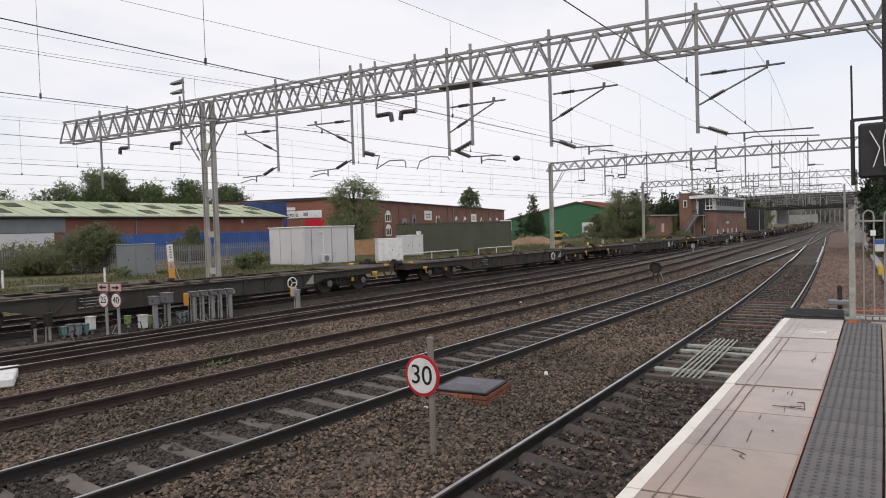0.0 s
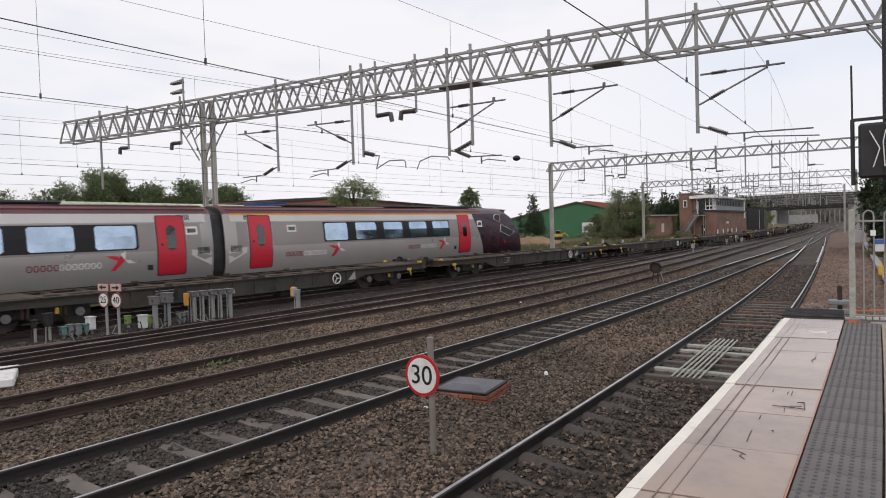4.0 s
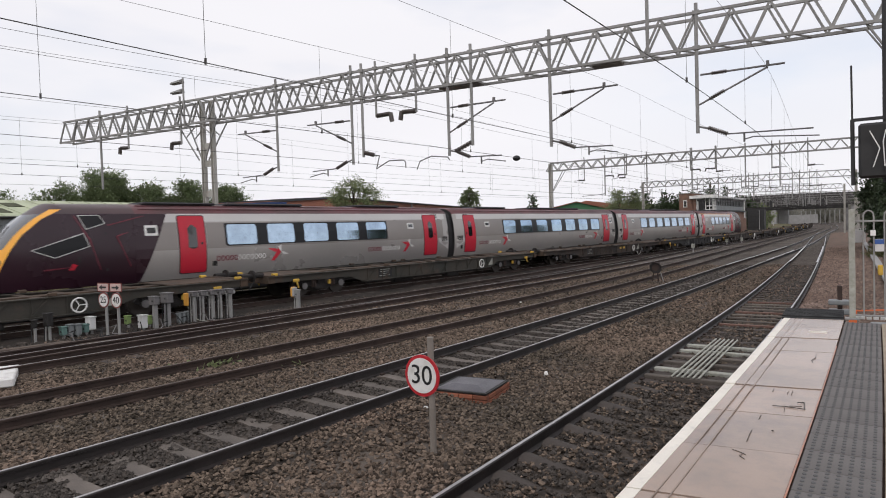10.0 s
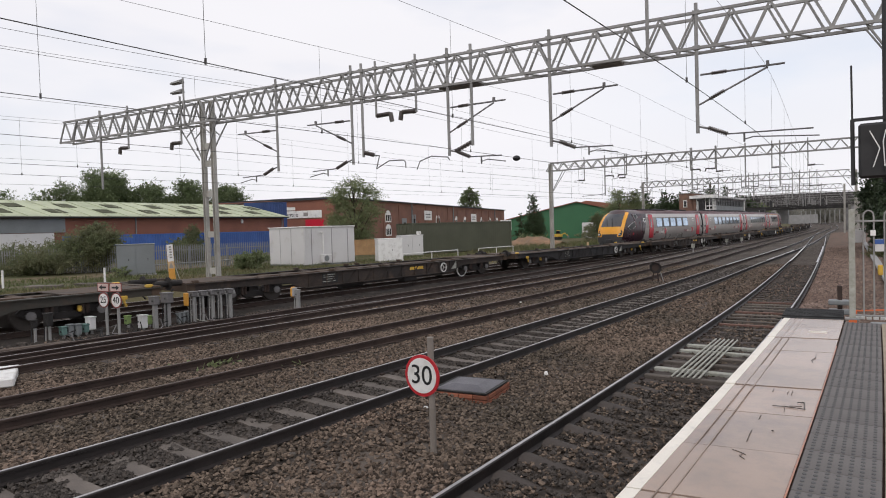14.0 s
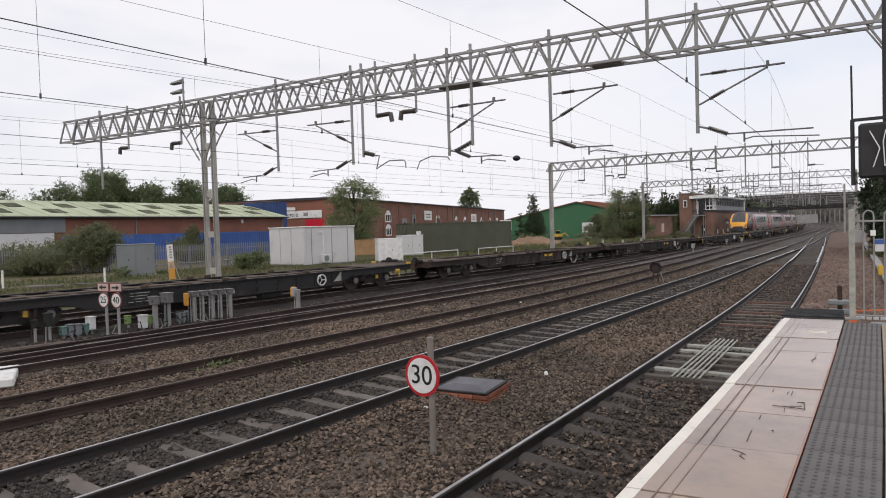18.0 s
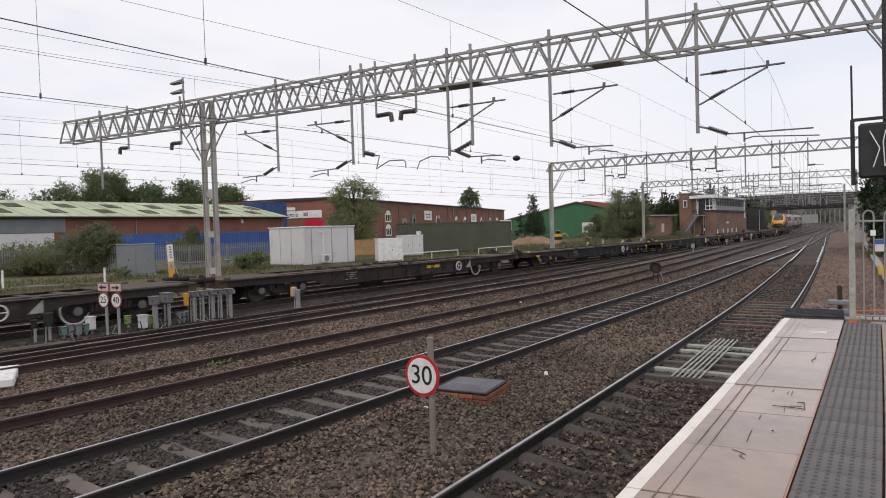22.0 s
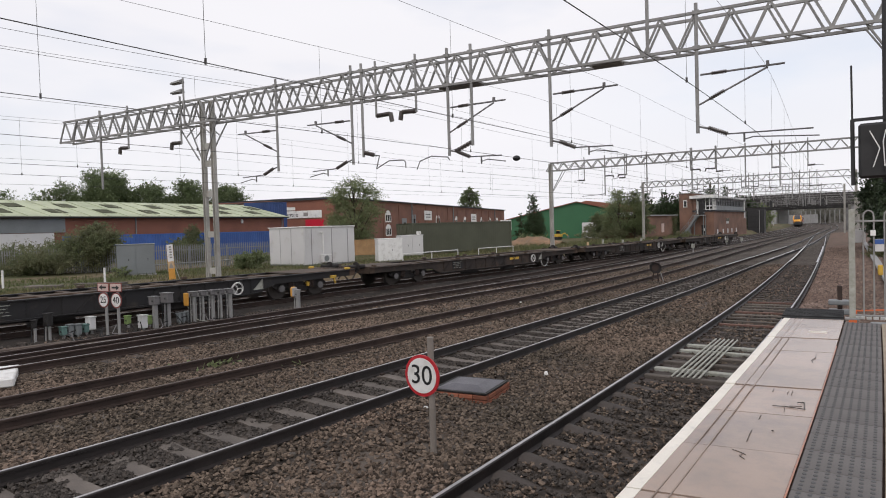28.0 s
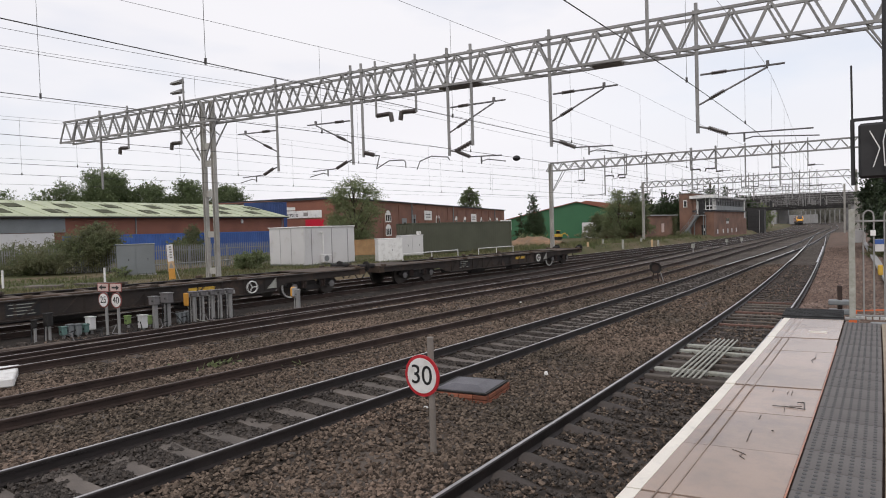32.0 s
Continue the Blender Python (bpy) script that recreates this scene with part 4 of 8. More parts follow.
            under.add([rows[0][i] for i in range(nu)] + [(0, rows[0][i][1], 0.90) for i in range(nu)], [(i, i + 1, nu + i + 1, nu + i) for i in range(nu - 1)])
        # the front, bowed forward between its two edges
        fr = [-1.0, -0.93, -0.86, -0.77, -0.62, -0.35, 0.0, 0.35, 0.62, 0.77, 0.86, 0.93, 1.0]
        rows = [[(knots(CAB_WIDE, z) * u, h - (knots(CAB_MID, z) + (knots(CAB_EDGE, z) - knots(CAB_MID, z)) * abs(u) ** 2.3), z) for u in fr] for z in zs]
        vs, nf = [q for r in rows for q in r], len(fr)
        split = {0: [], 1: [], 2: [], 3: []}
        for k in range(len(zs) - 1):
            zm = (zs[k] + zs[k + 1]) / 2
            for i in range(nf - 1):
                um = abs(fr[i] + fr[i + 1]) / 2
                kind = 1
                if zm < 1.38 or (zm < 1.62 and um < 0.6):
                    kind = 3
                elif zm > 3.42 and um < 0.8 or zm > 3.58:
                    kind = 0
                elif 2.28 < zm < 3.45 and um < 0.77 and not (zm < 2.5 and um > 0.7):
                    kind = 2
                split[kind].append((k * nf + i, k * nf + i + 1, (k + 1) * nf + i + 1, (k + 1) * nf + i))
        for kind, gg in ((0, dark), (1, yellow), (2, screen), (3, under)):
            add_used(gg, vs, split[kind])
        part("cab", purple, M_PURPLE, car, "glossy dark purple cab side", smooth=True)
        part("yellow_front", yellow, M_YELLOW, car, "warning-yellow cab front", smooth=True)
        ws = part("windscreen", screen, M_DARKGLASS, car, "large raked black windscreen", smooth=True)
        part("cab_underside", under, M_BLACK, car)
        part("cab_roof", dark, M_CABROOF, car, "dark cab roof", smooth=True)
        for a, b in ((-0.30, 0.10), (0.30, 0.62)):
            wp = Geo(); wp.rod((a, h - 0.80, 2.26), (b, h - 1.62, 3.10), 0.018, 6)
            part("wiper", wp, M_BLACK, ws)
        for s in (-1, 1):
            hl = Geo()
            hl.loft([[(s * (0.97 + k * (0.17 * math.cos(a) + 0.03 * math.sin(a))), h - 0.92 + f - 0.18 * math.sin(a) - 0.13 * abs(math.cos(a)), 1.70 + k * 0.27 * math.sin(a)) for a in [i * math.pi / 8 for i in range(16)]] for f, k in ((-0.15, 1.0), (0.10, 1.0), (0.14, 0.8))])
            lamp = part("headlamp", hl, M_BLACK, car, "oval black headlamp housing", smooth=True)
            hl = Geo(); hl.rod((s * 0.97, h - 0.90, 1.58), (s * 0.97, h - 0.72, 1.57), 0.075, 12)
            part("headlamp_lens", hl, M_WHITEP, lamp, "pale round lamp lens")
            # purple flash that ends in a slant before the first door
            g = Geo()
            g.loft([[(s * (side_x(z) + o), h - y, z) for o, y in ((0.012, 5.43 + 1.05 * (z - 1.05) / 2.35), (0.012, 5.2), (-0.02, 5.2), (-0.02, 5.43 + 1.05 * (z - 1.05) / 2.35))] for z in [0.92] + [q for _, q in SIDE[1:6]] + [3.419]])
            part("flash_panel", g, M_PURPLE, car)
            low = [(h - 1.86, 2.21), (h - 3.46, 2.74), (h - 3.63, 2.29), (h - 2.54, 1.94)]
            up = [(h - 3.36, 3.36), (h - 4.04, 3.37), (h - 4.20, 3.08), (h - 3.56, 2.88)]
            for pts in (low, up):
                g = Geo(); shape(g, s, pts, 0.022, cab_x)
                pane = part("cab_window", g, M_BAND, car, "black cab side window outlined in white")
                part("window_outline", outline(Geo(), s, pts, 0.009, 0.034, cab_x), M_WHITEP, pane)
            for pts in ([(h - 4.95, 2.74), (h - 4.55, 2.62), (h - 5.02, 1.51), (h - 4.58, 2.60)], [(h - 3.22, 3.35), (h - 3.66, 2.53), (h - 3.97, 1.46), (h - 3.64, 2.53)], [(h - 4.3, 3.0), (h - 5.6, 3.34), (h - 4.31, 3.02)], [(h - 2.2, 1.55), (h - 3.05, 1.60), (h - 2.2, 1.53)]):
                part("red_line", outline(Geo(), s, pts, 0.011, 0.034, cab_x), M_REDLINE, car, "thin dull red styling line")
            g = Geo(); shape(g, s, [(h - 2.95, 1.50), (h - 3.08, 1.72), (h - 3.22, 1.66), (h - 3.12, 1.50)], 0.014, cab_x)
            part("operator_mark", g, M_RED, car)
            g = Geo(); panel(g, s, h - 6.08, h - 5.58, 2.60, 2.99, 0.016)
            fr2 = part("cab_side_panel", g, M_WHITEP, car)
            g = Geo(); panel(g, s, h - 6.00, h - 5.66, 2.69, 2.90, 0.020)
            part("cab_side_vent", g, M_DARKGLASS, fr2)
            for k, z0, z1 in ((3.29, 1.75, 2.70), (4.20, 1.40, 2.76)):
                g = Geo(); shape(g, s, [(h - k - 0.03, z0), (h - k + 0.03, z0), (h - k + 0.03, z1), (h - k - 0.03, z1)], 0.010, cab_x)
                part("cab_handrail", g, M_BLACK, car)
        cp = Geo(); cp.box((0, h - 0.70, 0.98), (0.62, 0.5, 0.36), bevel=0.06)
        cp.box((0, h - 1.10, 0.68), (2.0, 0.9, 0.50), bevel=0.12)
        part("coupler", cp, M_BLACK, car, "black nose coupler and valance")
    return car


WIN_CAB = [2.25 - 1.98 * i for i in range(5)][::-1]
WIN_MID = [-5.25 + 2.09 * i for i in range(7)]
PASSENGER = []
for k, (cab, flip) in enumerate(((True, 1), (False, 1), (False, 1), (True, -1))):
    ln = 23.85 if cab else 22.82
    spots = {1: (2.4, -5.7), -1: (0.5, -8.0)} if cab else {1: (-5.75, 7.4), -1: (5.75, -7.4)}
    c = coach(ln, cab, WIN_CAB if cab else WIN_MID, [-9.95, 4.48] if cab else [-9.65, 9.35], "passenger train", spots, k == 0)
    PASSENGER.append((c, ln, flip))

# ---- the goods train: empty container flats ----
AXLE_END = Geo().rod((-0.02, 0, 0), (0.02, 0, 0), 0.13, 12).mesh("axle_end", M_STEELD)
SPRING = Geo().rod((0, 0, -0.15), (0, 0, 0.15), 0.055, 8).mesh("bogie_spring", M_RAIL)


def flat_wagon(variant):
    w = thing("flat_wagon", Matrix.Identity(4), ("dark rust-stained empty container flat wagon", "black empty container flat wagon with yellow fittings", "dull green empty container flat wagon with yellow levers")[variant], "wagon", "goods train")
    ln = 19.3
    h = ln / 2
    for s in (-1, 1):
        g = Geo()
        g.prism([(-h, 0.93), (h, 0.93), (h, 0.68), (h - 4.1, 0.64), (h - 4.9, 0.36), (-h + 4.9, 0.36), (-h + 4.1, 0.64), (-h, 0.68)], "x", s * 1.20 - 0.02, s * 1.20 + 0.02)
        g.box((s * 1.20, 0, 0.915), (0.20, ln, 0.03)), g.box((s * 1.20, 0, 0.38), (0.20, ln - 9.8, 0.03))
        for k in range(-5, 6):
            g.box((s * 1.23, k * 0.9, 0.64), (0.06, 0.04, 0.5))
        part("sole_bar", g, (M_FREIGHT, M_WBLACK, M_WGREEN)[variant], w)
    g = Geo()
    g.box((0, 0, 0.86), (0.5, ln, 0.10))
    for k in range(-9, 10):
        g.box((0, k * 1.02, 0.87), (2.4, 0.22, 0.06))
    for k in (-h + 0.15, h - 0.15):
        g.box((0, k, 0.82), (2.5, 0.3, 0.30))
    g.box((0, h - 1.5, 0.935), (2.3, 2.6, 0.03)), g.box((0, -h + 1.5, 0.935), (2.3, 2.6, 0.03))
    part("deck", g, M_DECK, w, "rust-brown open deck frame")
    for k in (-1, 1):
        bogie(w, k * (h - 2.75), 0.42, 1.9, M_BOGIE)
        for s in (-0.87, 0.87):
            g = Geo(); g.rod((s, k * (h - 0.02), 0.98), (s, k * (h + 0.42), 0.98), 0.10, 10); g.rod((s, k * (h + 0.42), 0.98), (s, k * (h + 0.47), 0.98), 0.22, 12)
            part("buffer", g, M_BOGIE, w)
        g = Geo(); g.bar((0, k * h, 0.90), (0, k * (h + 0.5), 0.86), 0.08, 0.10)
        part("coupling", g, M_BOGIE, w)
        for s in (-1, 1):
            for yy in (h - 0.35, h - 6.4, 0.35):
                g = Geo(); g.box((s * 1.16, k * yy, 0.985), (0.16, 0.22, 0.10), bevel=0.02)
                part("container_spigot", g, M_YELP if variant and yy > 5 else M_DECK, w)
    for s in (-1, 1):
        g = Geo(); g.ring((s * 1.30, s * (h - 5.75), 0.62), 0.21, 0.024, "x", 20, 6)
        for a in range(3):
            t = a * 2.094
            g.rod((s * 1.30, s * (h - 5.75), 0.62), (s * 1.30, s * (h - 5.75) + 0.21 * math.cos(t), 0.62 + 0.21 * math.sin(t)), 0.015, 6)
        part("brake_handwheel", g, M_WHITEP, w, "white brake handwheel", smooth=True)
        g = Geo(); g.prism([(s * (h - 4.85) - 0.20, 0.50), (s * (h - 4.85) + 0.20, 0.50), (s * (h - 4.85) + 0.20, 0.88)], "x", s * 1.235 - 0.006, s * 1.235 + 0.006)
        part("marker_triangle", g, M_POSTW, w, "white triangle mark")
        g = Geo(); g.box((s * 1.228, s * -3.4, 0.66), (0.012, 0.85, 0.40))
        pl = part("data_panel", g, M_INK, w, "black data panel with white lettering")
        for r in range(4):
            g = Geo(); g.box((s * 1.236, s * -3.4 - 0.05 * (r % 2), 0.80 - r * 0.09), (0.006, 0.68 - 0.1 * (r % 3), 0.025))
            part("lettering_bar", g, M_POSTW, pl)
        for k in (-1, 1):
            g = Geo(); g.box((s * 1.08, k * (h - 2.75) + 0.35, 0.50), (0.10, 0.14, 0.18), bevel=0.02)
            part("axlebox_cover", g, M_YELP if variant else M_BOGIE, w)
        if variant:
            for k in (-1, 1):
                g = Geo(); g.box((s * 1.29, k * (h - 1.25), 0.70), (0.06, 0.30, 0.12), bevel=0.02)
                g.bar((s * 1.30, k * (h - 1.25), 0.70), (s * 1.30, k * (h - 1.25) + 0.1, 0.42), 0.05, 0.05)
                part("brake_lever", g, M_YELP, w, "yellow brake lever")
        else:
            g = Geo(); g.ring((s * 0.86, s * (h - 3.7), 0.42), 0.40, 0.03, "x", 22, 6)
            part("wheel_rim_mark", g, M_WHITEP, w, "white painted wheel rim")
            g = Geo(); g.box((s * 1.232, s * (h - 7.7), 0.72), (0.012, 0.95, 0.14))
            part("yellow_stripe", g, M_YELP, w, "faded yellow stripe")
        g = Geo()
        for k in range(-4, 5):
            g.bar((s * 1.25, k * 1.02 - 0.4, 0.40), (s * 1.25, k * 1.02 + 0.05, 0.88), 0.03, 0.05)
        part("side_stiffener", g, (M_FREIGHT, M_WBLACK, M_WGREEN)[variant], w)
        g = Geo(); g.rod((s * 1.02, -h + 5.2, 0.30), (s * 1.02, h - 5.2, 0.30), 0.035, 6)
        g.box((s * 0.95, 1.6, 0.28), (0.45, 0.9, 0.34), bevel=0.05), g.rod((s * 0.9, -2.6, 0.30), (s * 0.9, -1.4, 0.30), 0.19, 10)
        part("brake_gear", g, M_BOGIE, w, "brake cylinder and pull rods")
        for k in (-1, 1):
            for o in (-0.95, 0.95):
                part("axle_end", AXLE_END, None, w, "worn grey axle end").location = (s * 1.11, k * (h - 2.75) + o, 0.42)
            for o in (-0.55, -0.42, 0.42, 0.55):
                part("bogie_spring", SPRING, None, w, "rusty bogie spring").location = (s * 1.10, k * (h - 2.75) + o, 0.51)
        for k in (-1, 1):
            g = Geo(); g.rod((s * 0.45, k * (h + 0.05), 0.75), (s * 0.45, k * (h + 0.32), 0.42), 0.03, 6)
            part("brake_hose", g, M_RUBBER, w)
    return w


WAGON_PITCH = 20.2
WAGON_TAIL0 = 266.5
FLATS = [flat_wagon(0), flat_wagon(1), flat_wagon(2)]
GOODS = []
for i in range(15):
    kind = 1 if i in (3, 4, 7) else 0 if i < 9 else 2
    GOODS.append((FLATS[kind] if FLATS[kind] not in [g[0] for g in GOODS] else copy_thing(FLATS[kind], Matrix.Identity(4)), WAGON_TAIL0 - 9.9 - WAGON_PITCH * i))

# ---- overhead line ----
def insulator(g, a, b, r=0.075, ribs=6):
    """A ribbed rod of one skin from a to b."""
    a, b = Vector(a), Vector(b)
    q = (b - a).to_track_quat("Z", "Y").to_matrix()
    rings = []
    for i in range(ribs):
        for u, k in ((0.0, 0.55), (0.2, 1.0), (0.7, 1.0), (0.9, 0.55)):
            p = a.lerp(b, (i + u) / ribs)
            rings.append([p + q @ Vector((r * k * math.cos(t), r * k * math.sin(t), 0)) for t in [j * math.pi / 4 for j in range(8)]])
    return g.loft(rings)


PORTAL_ZB, PORTAL_ZT = 7.78, 8.84


class Portal:
    """A lattice portal across the tracks; x is measured across, the boom may stand askew."""

    def __init__(self, y_at, skew, x_left, x_right, x_mast, double, zb=PORTAL_ZB, zt=PORTAL_ZT, mast_right=None, detail=True, foot=-0.3):
        self.y_at, self.skew, self.zb, self.zt, self.detail = y_at, skew, zb, zt, detail
        self.t = thing("overhead_line_portal", Matrix.Identity(4), "grey galvanised lattice portal carrying the overhead wires", "portal", "overhead line portals")
        d = 0.34 if double else 0.16
        n = max(6, int(round((x_right - x_left) / 1.02)))
        for s in (-1, 1):
            for z in (zb, zt):
                g = Geo()
                inset = 0.35 if z == zt else 0.0
                g.bar(self.at(x_left + inset, z, s * d), self.at(x_right - inset, z, s * d), 0.085, 0.085)
                part("boom_chord", g, M_STEEL, self.t)
        w = 0.062 if detail else 0.056
        for s in (-1, 1):
            for i in range(n):
                g = Geo()
                xa, xb = x_left + (x_right - x_left) * i / n, x_left + (x_right - x_left) * (i + 1) / n
                xm = (xa + xb) / 2
                if s > 0 and double:
                    xa, xm, xb = max(xa - 0.12, x_left), xm - 0.12, xb - 0.12
                g.bar(self.at(xa, zb, s * d), self.at(xm, zt, s * d), w, w)
                part("lacing_bar", g, M_STEEL, self.t)
                g = Geo()
                g.bar(self.at(xm, zt, s * d), self.at(xb, zb, s * d), w, w)
                part("lacing_bar", g, M_STEEL, self.t)
        if detail:
            for i in range(n):
                xa = x_left + (x_right - x_left) * (i + 0.5) / n
                part("cross_brace", Geo().bar(self.at(xa, zt, -d), self.at(xa, zt, d), 0.04, 0.04), M_STEEL, self.t)
                part("cross_brace", Geo().bar(self.at(xa - 0.5, zb, -d), self.at(xa, zb, d), 0.04, 0.04), M_STEEL, self.t)
        self.mast(x_mast, double, foot)
        if mast_right is not None:
            self.mast(mast_right, False, foot)

    def at(self, x, z, d=0.0):
        return Vector((x, self.y_at + self.skew * x + d, z))

    def mast(self, x, twin, foot):
        top = self.zt - 0.05
        offs = (0.0, 0.62) if twin else (0.0,)
        for o in offs:
            g = Geo()
            w = 0.18 if twin else 0.30
            # an H-section column
            for k in (-1, 1):
                g.bar(self.at(x + o + k * w * 0.42, foot), self.at(x + o + k * w * 0.42, top), 0.03, w)
            g.bar(self.at(x + o, foot), self.at(x + o, top), w * 0.84, 0.03)
            part("mast_column", g, M_MAST, self.t)
        if twin:
            for z in (0.9, 2.6, 4.5, 5.9, 6.7):
                g = Geo(); g.box(self.at(x + 0.31, z), (0.46, 0.10, 0.28))
                part("mast_batten", g, M_MAST, self.t)
        for k in (-1, 1) if self.detail else (1,) if x < 0 else (-1,):
            for dd in (-0.3, 0.3):
                g = Geo()
                g.bar(self.at(x + k * 0.2, self.zb - 1.7, dd * 0.3), self.at(x + k * 1.25, self.zb, dd), 0.05, 0.05)
                if self.detail:
                    g.bar(self.at(x + k * 0.85, self.zb - 0.62, dd * 0.8), self.at(x + k * 0.15, self.zb - 0.1, dd * 0.8), 0.04, 0.04)
                part("knee_brace", g, M_STEEL, self.t)

    def drop(self, x, z_low, r=0.055):
        g = Geo()
        x = x * 0.982 if self.detail else x
        g.rod(self.at(x, self.zt + 0.28, -0.36 if self.detail else 0), self.at(x, z_low, -0.36 if self.detail else 0), r, 8)
        if self.detail:
            for z in (self.zb, self.zt):
                g.box(self.at(x, z, -0.36), (0.2, 0.14, 0.12))
        return part("drop_tube", g, M_STEEL, self.t)

    def p(self, x, z):
        x = x * 0.982 if self.detail else x
        return self.at(x, z, -0.36 if self.detail else 0)

    def cantilever(self, x, way, reach=2.3, zlow=5.2, reg=1.9):
        tube = self.drop(x, zlow)
        g = Geo()
        g.rod(self.p(x + way * 0.1, 6.95), self.p(x + way * reach, 6.98), 0.03, 6)
        g.rod(self.p(x + way * 0.05, 6.05), self.p(x + way * (reach - 0.45), 6.93), 0.028, 6)
        g.box(self.p(x + way * (reach - 0.45), 7.03), (0.08, 0.08, 0.16))
        arm = part("cantilever_arm", g, M_STEELD, self.t)
        for a, b in (((0.42, 6.955), (0.85, 6.965)), ((0.35, 6.20), (0.78, 6.40))):
            g = Geo()
            insulator(g, self.p(x + way * a[0], a[1]), self.p(x + way * b[0], b[1]), 0.058, 8)
            part("insulator", g, M_INSUL, self.t, "brown ribbed insulator")
        g = Geo()
        insulator(g, self.p(x + way * 0.30, zlow + 0.14), self.p(x + way * 0.85, zlow - 0.10), 0.068, 9)
        part("insulator", g, M_INSUL, self.t)
        g = Geo()
        g.rod(self.p(x, zlow + 0.2), self.p(x + way * 0.3, zlow + 0.12), 0.03, 6)
        g.rod(self.p(x + way * 0.85, zlow - 0.10), self.p(x + way * (reg + 0.2), zlow - 0.14), 0.022, 6)
        part("registration_tube", g, M_STEELD, self.t)
        g = Geo()
        g.rod(self.p(x + way * 1.3, zlow - 0.13), self.p(x + way * 1.3, zlow - 0.38), 0.03, 6)
        g.rod(self.p(x + way * 1.3, zlow - 0.30), self.p(x + way * 1.55, zlow - 0.24), 0.018, 6)
        g.rod(self.p(x + way * 1.55, zlow - 0.24), self.p(x + way * (reg + 0.35), zlow - 0.36), 0.018, 6)
        part("registration_arm", g, M_STEELD, self.t)

    def hanger(self, x, way):
        """A short tube with a level insulator, and a long one that steadies the wire."""
        self.drop(x, 6.2, 0.04)
        g = Geo()
        insulator(g, self.p(x - way * 0.04, 6.26), self.p(x + way * 0.46, 6.28), 0.07, 5)
        part("insulator", g, M_INSUL, self.t, "brown ribbed insulator")
        part("hanger_arm", Geo().rod(self.p(x + way * 0.46, 6.28), self.p(x + way * 0.95, 6.24), 0.022, 6), M_STEELD, self.t)
        self.drop(x - way * 1.75, 4.9, 0.05)
        part("registration_tube", Geo().rod(self.p(x - way * 1.75, 5.05), self.p(x - way * 1.3, 5.0), 0.03, 6).rod(self.p(x - way * 1.3, 5.0), self.p(x + way * 0.2, 4.93), 0.022, 6), M_STEELD, self.t)

    def feeder(self, x, way, z=7.0):
        self.drop(x, z - 0.05, 0.045)
        g = Geo()
        insulator(g, self.p(x + way * 0.02, z), self.p(x + way * 0.64, z + 0.02), 0.09 if self.detail else 0.06, 7)
        part("feeder_insulator", g, M_INSUL, self.t, "dark ribbed feeder insulator")
        part("feeder_clamp", Geo().rod(self.p(x + way * 0.66, z + 0.05), self.p(x + way * 0.72, z - (0.28 if self.detail else 0.16)), 0.09 if self.detail else 0.05, 10), M_INSUL, self.t)


p1 = Portal(21.36, 0.066, -35.65, 1.95, -25.2, True, mast_right=1.95)
p1.cantilever(-20.7, -1), p1.cantilever(-16.72, -1)
p1.cantilever(-12.33, 1), p1.cantilever(-8.38, 1), p1.cantilever(-3.67, 1, reach=2.4, reg=2.9)
p1.feeder(-30.56, -1, 7.05), p1.feeder(-26.7, -1, 6.95), p1.feeder(-15.53, 1), p1.feeder(-13.7, -1)
p1.drop(-32.77, 5.1), p1.drop(-16.2, 5.45), p1.drop(-11.36, 5.5)
for a, b in (((-16.15, 5.62), (-15.7, 5.50)), ((-11.4, 5.62), (-12.1, 5.34))):
    part("insulator", insulator(Geo(), p1.p(*a), p1.p(*b), 0.085), M_INSUL, p1.t)
g = Geo()
for pts in ([(-15.7, 5.50), (-15.45, 5.45), (-15.6, 4.95), (-15.4, 5.05), (-15.0, 5.22), (-14.35, 5.20), (-14.25, 5.12), (-14.25, 4.90)], [(-12.33, 5.05), (-12.4, 5.16), (-13.1, 5.25), (-13.6, 5.10), (-13.75, 4.80)]):
    for a, b in zip(pts, pts[1:]):
        g.rod(p1.p(*a), p1.p(*b), 0.022, 6)
part("registration_arm", g, M_STEELD, p1.t)
g = Geo(); g.rod(p1.at(-5.02, 7.7, -0.4), p1.at(-5.02, 10.6, -0.4), 0.055, 8)
part("drop_tube", g, M_STEEL, p1.t, "tall upright above the boom")
g = Geo(); g.rod(p1.at(-25.85, 7.6, -0.45), p1.at(-25.85, 9.9, -0.45), 0.045, 8)
post = part("lamp_bracket", g, M_STEEL, p1.t)
for z in (9.72, 9.28):
    g = Geo(); g.loft([[(-25.93 - 0.7 * k, 19.2 + 0.15 * math.cos(a), z + (0.15 if math.sin(a) > 0 else 0.07) * math.sin(a) * (1 - 0.4 * k)) for a in [i * math.pi / 4 for i in range(8)]] for k in (0.0, 0.5, 1.0)])
    part("yard_lamp", g, M_STEEL, post, "grey cobra-head yard lamp", smooth=True)
for x0, x1 in ((-12.6, -10.9), (-6.9, -5.9)):
    g = Geo(); g.box(p1.at((x0 + x1) / 2, PORTAL_ZB - 0.02, 0), (x1 - x0, 0.5, 0.10), bevel=0.03)
    part("splice_plate", g, M_STEEL, p1.t)

